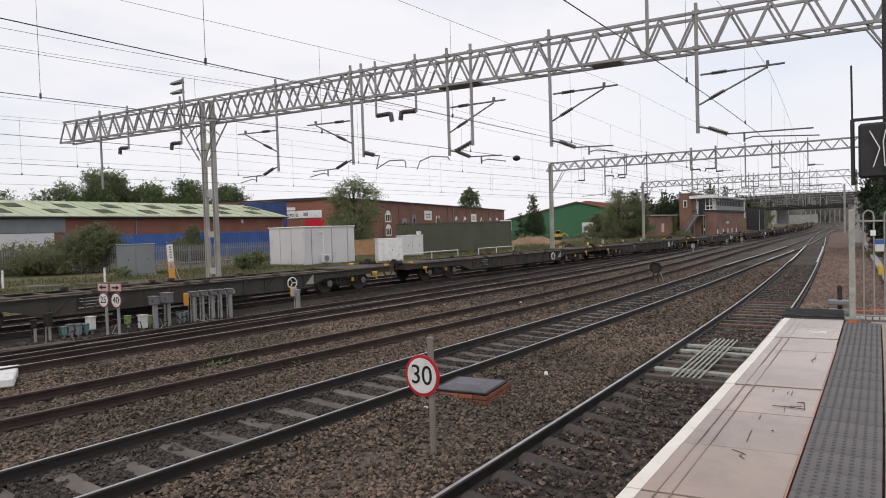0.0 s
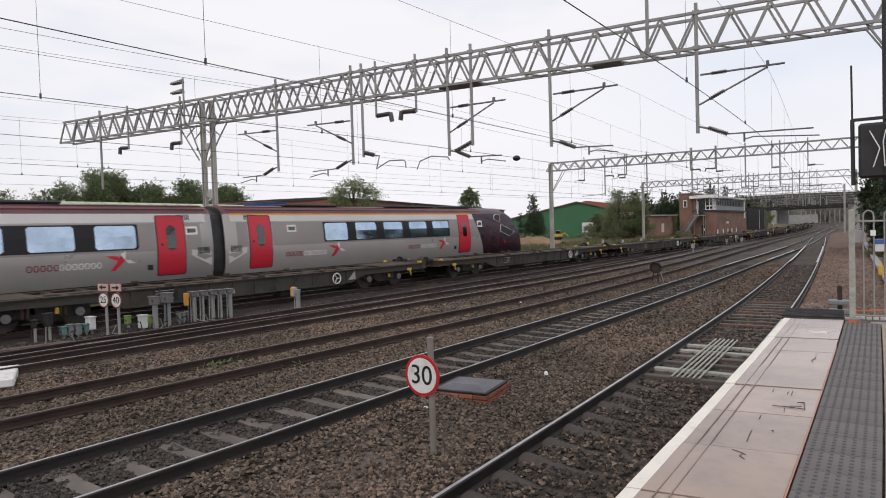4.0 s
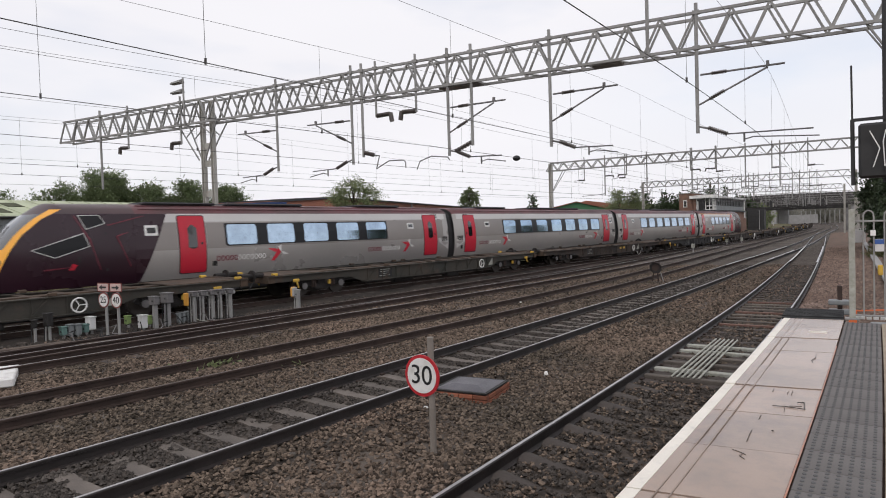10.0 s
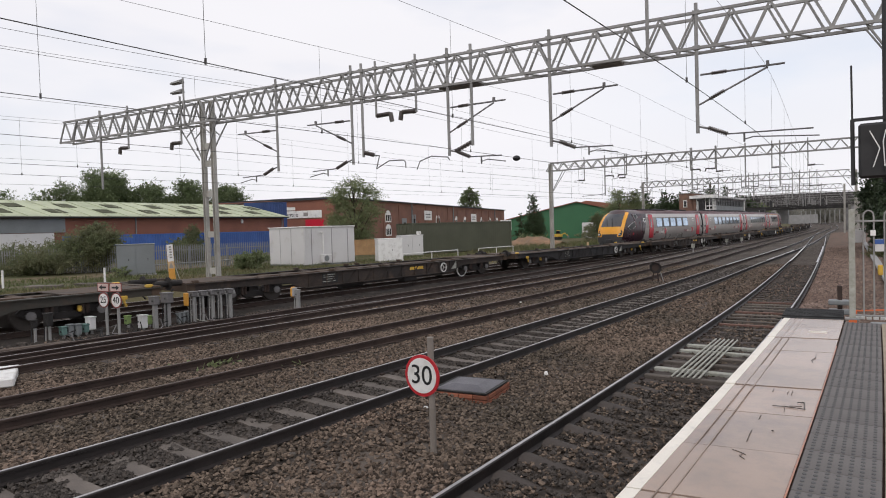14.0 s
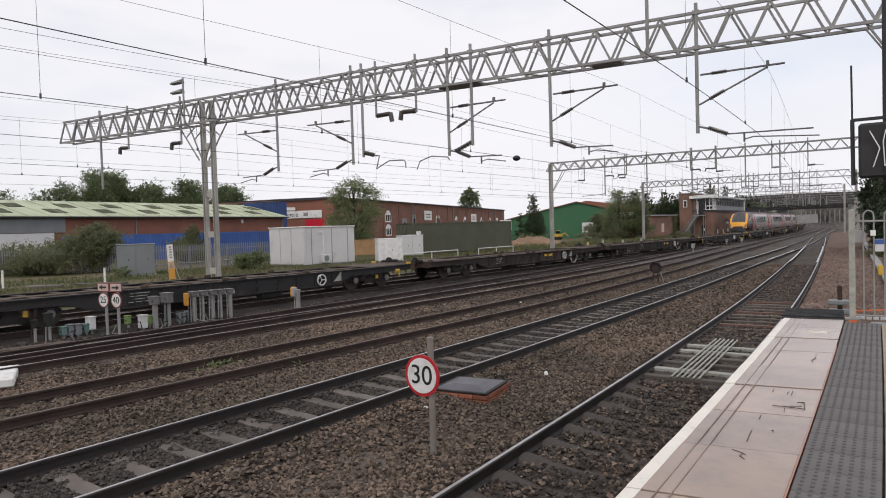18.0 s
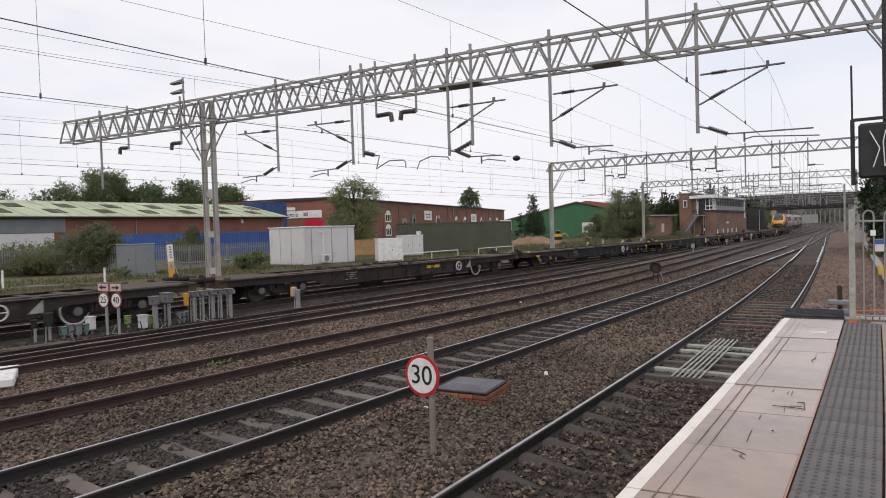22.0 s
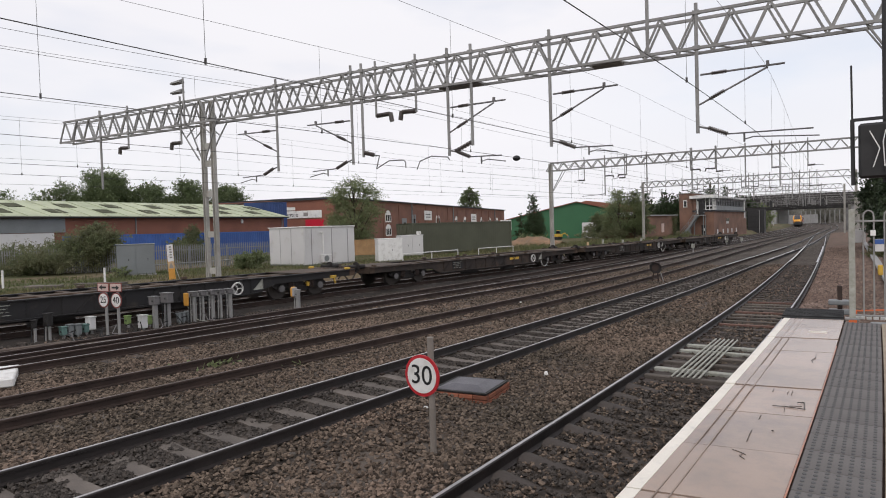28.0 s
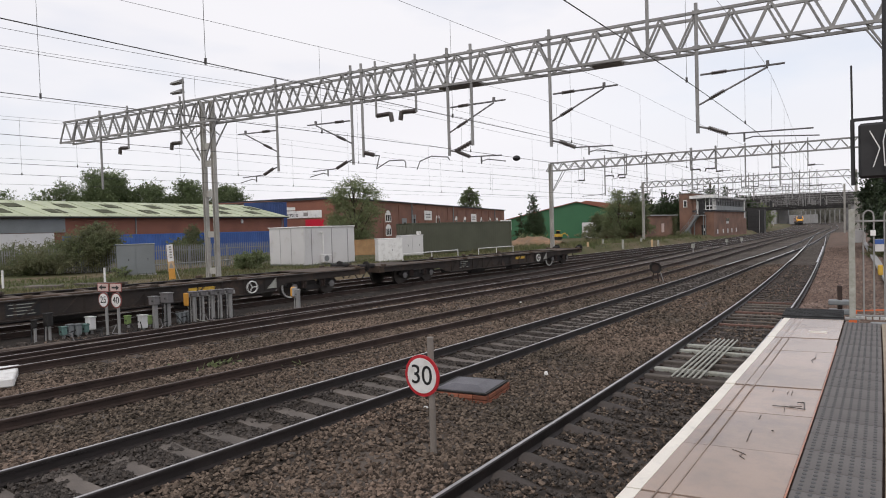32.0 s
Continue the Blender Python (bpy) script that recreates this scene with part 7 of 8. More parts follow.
# ---- yard beyond the olive container ----
hp = random.Random(9)
g = Geo()
g.loft([[(-34.2 + 0.55 * i, 70 + dy + 0.15 * hp.random(), GROUND_L - 0.05 + hz * (0.35 + 0.65 * math.sin(math.pi * (i + 0.5) / 14)) * hp.uniform(0.75, 1.2)) for dy, hz in ((-1.4, 0.0), (-0.8, 0.55), (-0.2, 1.0), (0.4, 0.9), (1.2, 0.0))] for i in range(14)], closed=False, caps=False)
solid("spoil_heap", g, M_SPOIL, "long heap of orange-brown brick rubble and earth", "rubble", smooth=False)
ys_ = thing("yard_sign", turned(-38.2, 78.0, GROUND_L, 25), "white yard sign board on two posts", "sign")
part("board", Geo().box((0, 0, 2.45), (1.5, 0.06, 1.4), bevel=0.01), M_WHITEP, ys_)
part("lettering_bar", Geo().box((0.1, -0.04, 2.6), (0.9, 0.02, 0.22)), M_TAUPE, ys_)
for x in (-0.6, 0.6):
    part("post", Geo().box((x, 0.06, 1.1), (0.08, 0.08, 2.4)), M_STEEL, ys_)
ex = thing("excavator", turned(-37.6, 95.0, GROUND_L, 10) @ Matrix.Scale(0.62, 4), "small yellow tracked excavator parked in the yard", "excavator")
part("house", Geo().prism([(-1.1, 0.75), (1.2, 0.75), (1.2, 1.35), (0.5, 1.5), (-1.1, 1.45)], "y", -0.7, 0.7), M_YELP, ex)
part("cab", Geo().prism([(-0.2, 1.4), (0.75, 1.4), (0.65, 2.25), (-0.1, 2.25)], "y", -0.6, 0.3), M_DARKGLASS, ex, "dark glazed cab")
part("cab_roof", Geo().box((0.28, -0.15, 2.29), (0.95, 1.0, 0.08), bevel=0.02), M_YELP, ex)
part("boom", Geo().bar((1.0, 0.1, 1.2), (1.9, 0.1, 1.65), 0.2, 0.26).bar((1.9, 0.1, 1.65), (2.7, 0.1, 0.9), 0.16, 0.2), M_YELP, ex)
part("bucket", Geo().prism([(2.5, 0.95), (2.9, 1.0), (2.95, 0.5), (2.55, 0.45)], "y", -0.2, 0.4), M_STEELD, ex)
for y in (-0.55, 0.55):
    part("crawler_track", Geo().box((0, y, 0.38), (2.2, 0.4, 0.75), bevel=0.2), M_UNDER, ex)
for x, y, h, m in ((-22.3, 69.9, 0.75, M_POSTW), (-18.9, 65.8, 0.8, M_POSTW), (-19.7, 76.1, 0.7, M_POSTW), (-17.4, 71.7, 0.6, M_PALEAMBER), (-21.4, 62.2, 0.7, M_PALEAMBER), (-17.1, 73.3, 0.5, M_POSTW)):
    g = Geo(); g.box((0, 0, h / 2 - 0.1), (0.22, 0.08, h + 0.2), bevel=0.015)
    solid("marker_stake", g, m, "short flat cable marker stake in the verge", "marker", m=turned(x, y, 0.1, 20), group="marker stakes")


# ---- trackside signs ----
def disc(g, c, r, x0, x1, n=28):
    """A disc facing -y, from depth x0 to x1 along y."""
    return g.rod((c[0], c[1] + x0, c[2]), (c[0], c[1] + x1, c[2]), r, n)


def speed_sign(x, y, deg, discs, posts, label, rim, post_mat=M_STEEL):
    s = thing("speed_restriction_sign", turned(x, y, -0.28, deg), label, "sign")
    for px, top, r in posts:
        part("post", Geo().rod((px, 0, 0), (px, 0, top), r, 10), post_mat, s, smooth=True)
    for dx, z, r, digits, size in discs:
        b = part("sign_rim", disc(Geo(), (dx, -0.06, z), r, 0.0, 0.018, 36), rim, s, "red rim of the disc")
        part("sign_face", disc(Geo(), (dx, -0.066, z), r * 0.845, 0.0, 0.012, 36), M_WHITEP, b, "white face of the disc")
        text_mesh(b, "numeral", digits, size, Matrix.Translation((dx, -0.070, z)) @ Matrix.Rotation(radians(90), 4, "X"), M_INK, "black numerals")
    return s


speed_sign(-4.27, 6.53, -3, [(-0.10, 0.995, 0.258, "30", 0.335)], [(0.0, 1.47, 0.042)], "round white 30 speed sign with red rim on a grey post", M_REDP, M_DUNPOST)
ss = speed_sign(-17.42, 10.32, 5, [(-0.27, 1.08, 0.22, "25", 0.27), (0.27, 1.08, 0.22, "40", 0.27)], [(-0.24, 1.45, 0.04), (0.27, 1.45, 0.04)], "pair of round white 25 and 40 speed signs", M_REDFADE)
for dx, way in ((-0.27, -1), (0.27, 1)):
    pl = part("arrow_plate", Geo().box((dx, -0.06, 1.44), (0.44, 0.014, 0.20), bevel=0.005), M_PINKP, ss, "faded pinkish arrow plate")
    part("plate_edge", Geo().box((dx, -0.054, 1.44), (0.50, 0.010, 0.25), bevel=0.005), M_REDFADE, ss)
    part("arrow", Geo().prism([(dx + way * 0.16, 1.44), (dx + way * 0.03, 1.51), (dx + way * 0.03, 1.465), (dx - way * 0.15, 1.465), (dx - way * 0.15, 1.415), (dx + way * 0.03, 1.415), (dx + way * 0.03, 1.37)], "y", -0.074, -0.068), M_INK, pl)

# yellow warning board on the verge
wb = thing("warning_board", turned(-28.02, 19.75, GROUND_L, 55) @ pose(0, 0, 0, 0, -2.5, 0), "tall yellow and white warning board on a post", "sign")
part("post", Geo().rod((0.1, 0.05, -0.1), (0.1, 0.05, 1.75), 0.035, 8), M_STEEL, wb)
part("board", Geo().box((0, 0, 0.95), (0.30, 0.02, 1.72), bevel=0.005), M_AMBER, wb)
up = part("white_panel", Geo().box((0, -0.014, 1.40), (0.28, 0.008, 0.84)), M_WHITEP, wb, "white upper panel with upright lettering")
for k in range(5):
    part("lettering_bar", Geo().box((0.02, -0.021, 1.70 - k * 0.13), (0.11, 0.006, 0.07)), M_TAUPE, up)
lp = part("pale_panel", Geo().box((0, -0.014, 0.80), (0.28, 0.008, 0.34)), M_PALEAMBER, wb, "faded pale orange panel")
part("warning_triangle", Geo().prism([(-0.10, 0.66), (0.10, 0.66), (0.0, 0.95)], "y", -0.026, -0.019), M_TAUPE, lp)
part("prop", Geo().rod((0.20, 0.0, -0.1), (0.30, 0.0, 0.0), 0.02, 6).rod((0.38, 0.1, -0.1), (0.16, 0.02, 0.75), 0.022, 6), M_POSTW, wb)


lr_ = thing("low_pipe_rail", turned(-35.3, 22.2, GROUND_L, 96), "low grey pipe rail along the verge", "railing")
for k in range(5):
    part("post", Geo().rod((k * 2.6, 0, -0.1), (k * 2.6, 0, 0.52), 0.03, 6), M_GALVFENCE, lr_)
part("rail", Geo().rod((0, 0, 0.50), (10.4, 0, 0.50), 0.035, 6), M_GALVFENCE, lr_)
for x, y, h in ((-33.5, 14.6, 0.85), (-30.2, 17.6, 0.8)):
    g = Geo().rod((0, 0, -0.1), (0, 0, h), 0.05, 8)
    solid("marker_post", g, M_WHITEP, "short white marker post in the grass", "post", m=turned(x, y, GROUND_L, 0), group="marker posts")
for x, y, l, dg in ((-35.0, 14.0, 2.2, 40), (-31.0, 15.2, 1.6, 30), (-29.5, 17.0, 2.4, 28)):
    g = Geo().box((0, 0, 0.08), (l, 0.5, 0.16), bevel=0.02)
    solid("trough_lid", g, M_CONC, "concrete cable trough lids lying in the grass", "trough", m=turned(x, y, GROUND_L - 0.02, dg), group="trough lids")

# ---- points equipment between the lines ----
def post_box(x, y, h, w, d, bh, mat, label, post=0.035, deg=0.0, tubes=0, name="junction_box_post"):
    t = thing(name, turned(x, y, -0.26, deg), label, "junction box", "trackside boxes")
    part("post", Geo().box((0, 0, (h - bh) / 2), (post * 2, post * 2, h - bh), bevel=0.008), M_STEEL, t)
    b = part("box", Geo().box((0, -0.02, h - bh / 2), (w, d, bh), bevel=0.02), mat, t)
    part("lid", Geo().box((0, -0.02, h + 0.01), (w + 0.03, d + 0.03, 0.03), bevel=0.008), mat, b)
    part("hasp", Geo().box((w * 0.2, -0.03 - d / 2, h - bh * 0.5), (0.03, 0.02, 0.05)), M_BLACK, b)
    for k in range(tubes):
        xx = -w * 0.3 + k * w * 0.3
        part("conduit", Geo().rod((xx, -d / 2, h - bh), (xx + 0.02, -d / 2 - 0.03, 0.05), 0.016, 6), M_STEEL if k % 2 else M_RUBBER, t)
    return t


M_TEAL = material("teal_box_paint", (0.13, 0.23, 0.21), 0.6, scale=3, fine=30, bump=0.02, var=0.2)
M_LIME = material("lime_box_paint", (0.24, 0.34, 0.12), 0.6, scale=3, fine=30, bump=0.02, var=0.2)
post_box(-18.45, 8.76, 0.64, 0.14, 0.12, 0.20, M_UNDER, "dark box on a pale post beside the points", post=0.03, tubes=1)
post_box(-18.45, 9.13, 0.78, 0.22, 0.17, 0.34, M_UNDER, "tall dark box with a pale rim", tubes=2)
post_box(-18.45, 9.51, 0.35, 0.19, 0.15, 0.22, M_TEAL, "low teal box among cables")
post_box(-18.45, 9.70, 0.39, 0.18, 0.15, 0.30, M_GREYBOX, "low grey box among cables", tubes=1)
post_box(-18.38, 9.88, 0.38, 0.18, 0.15, 0.30, M_GREYBOX, "low grey box beside another", tubes=1)
post_box(-18.45, 10.13, 0.34, 0.20, 0.14, 0.22, M_TEAL, "small pale teal box")
post_box(-18.45, 10.29, 0.53, 0.25, 0.19, 0.36, M_CABIN, "white box on the ground stake")
post_box(-18.38, 11.38, 0.42, 0.17, 0.14, 0.24, M_LIME, "small lime green box on a stake")
post_box(-17.67, 11.41, 0.47, 0.24, 0.19, 0.38, M_CABIN, "pale grey box on a stake", tubes=1)
post_box(-18.10, 11.90, 0.36, 0.16, 0.14, 0.24, M_LIME, "small lime green box behind a grey one")
post_box(-17.52, 11.71, 1.00, 0.30, 0.19, 0.24, M_STEELD, "grey galvanised box on a tall channel post", post=0.06)
post_box(-17.66, 12.24, 1.05, 0.36, 0.22, 0.30, M_STEELD, "grey galvanised box with cables on a tall post", post=0.06, tubes=3)
for k in range(3):
    post_box(-17.75 - 0.04 * k, 12.70 + 0.18 * k, 0.36, 0.13, 0.11, 0.28, M_GREYBOX, "small grey box in a row of three")
for k in range(5):
    post_box(-17.62 + 0.0975 * k, 13.14 + 0.275 * k, 1.0, 0.24, 0.20, 0.14, M_STEELD, "grey points heating box in a row of five", post=0.036, tubes=2)
rail_ = thing("box_row_rail", Matrix.Identity(4), "grey channel tying the row of boxes together", "rail")
part("channel", Geo().bar((-17.70, 12.95, 0.64), (-17.18, 14.42, 0.64), 0.10, 0.12), M_STEEL, rail_)
part("end_plate", Geo().box((-17.70, 12.93, 0.52), (0.22, 0.06, 0.42), bevel=0.02), M_AMBER, rail_, "orange end plate")
for k in range(3):
    part("stay", Geo().rod((-17.6 + 0.195 * k, 13.2 + 0.55 * k, -0.25), (-17.6 + 0.195 * k, 13.2 + 0.55 * k, 0.64), 0.03, 6), M_STEEL, rail_)
# dark oily strip between the goods line and its neighbour
sheet("oily_cess", list(np.arange(2, 40, 0.5)), [-0.65, -0.3, 0.0, 0.35, 0.65, 0.9, 1.2, 1.5, 1.75, 2.1, 2.5, 2.9, 3.2], E, lambda x, y, o: bed_height(x, y, o) + 0.03, M_BEDDARK, "black oily ballast between two tracks", "ballast")
post_box(-15.7, 15.85, 0.84, 0.13, 0.17, 0.26, M_STEEL, "grey post with a yellow telephone box", post=0.06)
t_ = thing("telephone_box", turned(-15.86, 15.80, 0.0, 0), "small yellow line-side telephone box", "telephone")
part("case", Geo().box((0, 0, 0.52), (0.17, 0.20, 0.36), bevel=0.05), M_AMBER, t_)
part("cover", Geo().box((0.10, -0.04, 0.53), (0.10, 0.18, 0.30), bevel=0.02), M_GREYWALL, t_, "grey hinged cover")
part("stake", Geo().rod((0.05, 0, -0.26), (0.05, 0, 0.35), 0.02, 6), M_STEEL, t_)
# loose conduits and cables round the points boxes
cabs = random.Random(12)
for k in range(16):
    x, y = -17.35 + cabs.uniform(-0.5, 0.35), 9.0 + k * 0.36 + cabs.uniform(-0.1, 0.1)
    g = Geo()
    pts = [Vector((x, y, cabs.uniform(0.15, 0.45) if k % 2 and k > 8 else 0.0)), Vector((x + 0.12, y + 0.08, 0.05)), Vector((x + 0.3, y + cabs.uniform(-0.2, 0.2), -0.16)), Vector((x + 0.7, y + cabs.uniform(-0.5, 0.6), -0.19))]
    for a, b in zip(pts, pts[1:]):
        g.rod(a, b, 0.013, 6)
    solid("loose_cable", g, M_POSTW if k == 11 else M_RUBBER if k % 4 else M_STEELD, "loose cable conduit trailing over the ballast", "cable", group="loose cables")
for k, (x, y, l, dg) in enumerate(((-17.2, 7.6, 2.6, 8), (-16.6, 7.9, 2.2, 4), (-16.9, 6.6, 2.4, 12), (-16.2, 8.8, 1.8, -6))):
    g = Geo(); g.box((0, 0, 0), (0.24, l, 0.12), bevel=0.02)
    solid("timber_baulk", g, M_POINTWOOD, "weathered brown timber lying by the points", "timber", m=turned(x, y, -0.14, -20 + dg), group="loose timbers")
for x, y, h in ((-10.95, 59.8, 0.95), (-10.4, 76.0, 0.9), (-9.6, 82.0, 0.85)):
    post_box(x, y, h * 0.85, 0.28, 0.22, 0.34, M_POSTW, "grey box on a short post beside the goods line", post=0.05)

# concrete trough lid, litter, broken slabs
g = Geo(); g.box((0, 0, 0), (0.42, 1.55, 0.17), bevel=0.025)
solid("concrete_block", g, M_WHITEP, "white painted concrete block lying on the ballast", "block", m=turned(-13.95, 6.02, -0.12, 62))
for x, y, w, l, h, dg, mt, lab in ((-14.2, 7.45, 0.28, 0.42, 0.12, 20, M_CONC, "broken concrete lump"), (-14.0, 7.75, 0.35, 0.22, 0.08, -30, M_CONC, "broken concrete slab piece"), (-14.0, 6.86, 0.16, 0.22, 0.03, 40, M_WHITEP, "crumpled white litter"), (-13.8, 6.96, 0.10, 0.14, 0.03, 10, M_WHITEP, "small white litter scrap"), (-16.0, 14.95, 0.35, 0.75, 0.07, 10, M_WHITEP, "white plastic litter by the track"), (-5.35, 8.0, 0.08, 0.11, 0.07, 10, M_WHITEP, "white pebble on the ballast"), (-4.6, 10.9, 0.08, 0.1, 0.07, 0, M_WHITEP, "pale pebble on the ballast"), (-9.6, 20.6, 0.14, 0.2, 0.1, 15, M_WHITEP, "white litter between the tracks"), (-10.75, 67, 1.4, 2.2, 0.22, -8, M_CONC, "pale concrete cover beside the goods line"), (-9.9, 70, 0.9, 2.0, 0.15, -8, M_CONC, "pale concrete trough lid")):
    g = Geo()
    rr = random.Random(int(abs(x * 100)))
    ring = lambda z, k: [(w / 2 * k * math.cos(a) * rr.uniform(0.75, 1.1), l / 2 * k * math.sin(a) * rr.uniform(0.75, 1.1), z) for a in [i * math.pi / 4 + 0.4 for i in range(8)]]
    g.loft([ring(0, 1.0), ring(h * 0.6, 0.95), ring(h, 0.7)])
    solid("debris", g, mt, lab, "debris", m=turned(x, y, -0.24, dg))
for x, y, s in ((-11.35, 7.9, 31), (-10.95, 8.75, 32), (-9.6, 9.5, 33)):
    rng2 = np.random.default_rng(s)
    pts = np.stack([rng2.normal(0, 0.10, 60), rng2.normal(0, 0.26, 60), rng2.random(60) * 0.10], -1)
    wd = thing("weed_tuft", Matrix.Translation((x, y, -0.17)), "bright green weeds growing beside the rail", "weed")
    part("leaves", leaf_mesh("leaves", pts, 0.05 + 0.05 * rng2.random(60), M_LEAFY, s), None, wd)

# brick catchpit with a chequer-plate lid
cp = thing("catchpit", turned(-5.22, 9.18, -0.355, 5), "brick catchpit with a raised grey steel lid", "catchpit")
for x0, x1, y0, y1 in ((-0.50, 0.50, -0.50, -0.39), (-0.50, 0.50, 0.39, 0.50), (-0.50, -0.39, -0.39, 0.39), (0.39, 0.50, -0.39, 0.39)):
    for r in range(3):
        n = 4 if x1 - x0 > 0.5 else 3
        for i in range(n):
            if x1 - x0 > 0.5:
                a = x0 + (x1 - x0) * i / n
                gb = Geo().box((a + (x1 - x0) / n / 2, (y0 + y1) / 2, 0.05 + r * 0.075), ((x1 - x0) / n - 0.01, 0.105, 0.065), bevel=0.006)
            else:
                a = y0 + (y1 - y0) * i / n
                gb = Geo().box(((x0 + x1) / 2, a + (y1 - y0) / n / 2, 0.05 + r * 0.075), (0.105, (y1 - y0) / n - 0.01, 0.065), bevel=0.006)
            part("brick", gb, M_PITBRICK, cp)
g = Geo()
g.loft([[(sx * k, sy * k, z) for sx, sy in ((-1, -1), (1, -1), (1, 1), (-1, 1))] for k, z in ((0.46, 0.240), (0.46, 0.265), (0.22, 0.330))])
part("lid", g, M_PITLID, cp, "dull grey plate lid")
for x, y, w, l in ((0, -0.45, 0.96, 0.08), (0, 0.45, 0.96, 0.08), (-0.45, 0, 0.08, 0.82), (0.45, 0, 0.08, 0.82)):
    part("lid_rim", Geo().box((x, y, 0.262), (w, l, 0.022), bevel=0.005), M_UNDER, cp, "dark rim of the lid")

# white troughing laid between the rails of the platform line
for k in range(6):
    g = Geo(); g.box((0, 0, 0), (0.034, 3.95, 0.03), bevel=0.008)
    solid("cable_trunking", g, M_POSTW, "long white trunking strip laid between the rails", "trunking", m=turned(-2.36 + k * 0.086, 13.07, -0.085, -1.5), group="trunking strips")
for i in range(6):
    y = 11.18 + i * 0.62
    g = Geo(); g.box((0, 0, 0), (1.36, 0.13, 0.08), bevel=0.015)
    solid("trunking_bearer", g, M_POSTW if i in (1, 4, 5) else M_CONC, "pale bearer under the trunking", "bearer", m=turned(float(A(y)), y, -0.145, -math.degrees(heading(A, y))), group="trunking bearers")
for i in range(9):
    y = 17.6 + i * 0.63
    g = Geo(); g.box((0, 0, 0), (1.30, 0.12, 0.06), bevel=0.01)
    solid("exposed_sleeper", g, M_CONC if i % 4 else M_RUSTSL, "pale exposed sleeper top between the rails", "sleeper", m=turned(float(A(y)), y, -0.15, -math.degrees(heading(A, y))), group="exposed sleepers")

# shunting signal between the lines
dw = thing("shunting_signal", turned(-7.1, 29.8, -0.28, 12), "low rusty shunting signal on a bent post", "signal")
part("head", Geo().prism([(-0.22, 0.62), (-0.08, 0.52), (0.14, 0.50), (0.27, 0.64), (0.25, 0.84), (0.10, 0.98), (-0.12, 1.0), (-0.26, 0.86)], "y", -0.10, 0.10), M_BOGIE, dw)
part("disc_face", disc(Geo(), (0.0, -0.11, 0.76), 0.15, 0.0, 0.015, 18), M_RAIL, dw, "dirty round signal face")
part("hood", Geo().box((0.02, -0.14, 0.99), (0.36, 0.16, 0.03), Matrix.Rotation(0.25, 3, "Y")), M_RAIL, dw)
for x0, x1 in ((-0.06, -0.16), (0.08, 0.14)):
    part("leg", Geo().bar((x0, 0, 0.55), (x1, 0, 0.06), 0.06, 0.06), M_RAIL, dw)
part("base", Geo().box((0, 0, 0.05), (0.4, 0.4, 0.12)), M_CONC, dw)
part("cable", Geo().rod((0.2, 0, 0.6), (0.32, 0, 0.2), 0.02, 6).rod((0.32, 0, 0.2), (0.36, 0.1, 0.02), 0.02, 6), M_STEEL, dw)

# ---- pointwork beyond the platform ----
for fn, off, lo, hi in ((B, -0.69, 39, 66), (B, 0.69, 44, 58), (A, -0.69, 43, 66), (A, 0.69, 42, 66)):
    t = thing("check_rail", Matrix.Identity(4), "bright check rail inside the running rail", "rail", "check rails")
    part("rail", sweep(fn, off, RAIL_SIDE, steps(lo, hi)), M_RAIL, t)
    part("rail_head", sweep(fn, off, [(px * 1.6, pz + 0.012) for px, pz in RAIL_HEAD], steps(lo, hi)), M_RAILBRIGHT, t)
DX = glide([(-20, -18.5), (0, -16.3), (10, -15.3), (20, -14.4), (30, -13.7), (45, -13.0), (60, -12.2)])
for off, lab in ((-0.7525, 0), (0.62, 1)):
    t = thing("switch_rail", Matrix.Identity(4), "dark switch rail beside the little-used track", "rail", "switch rails")
    part("rail", sweep(DX, off, RAIL_SIDE, steps(-10, 52)), M_RAIL, t)
    part("rail_head", sweep(DX, off, RAIL_HEAD, steps(-10, 52)), M_RAILDULL, t)

# ---- platform end: bank, post, hooped railing, signal ----
def bank_height(x, y, o):
    z = -0.14 + 0.10 * min(1, max(0, o / 0.5)) + (0.30 * min(1.0, max(0.0, (o - 1.5) / 3.0)))
    return z + 0.016 * noise.noise(Vector((x * 2.3, y * 1.3, 5))) + 0.004 * noise.noise(Vector((x * 5, y * 5, 2)))


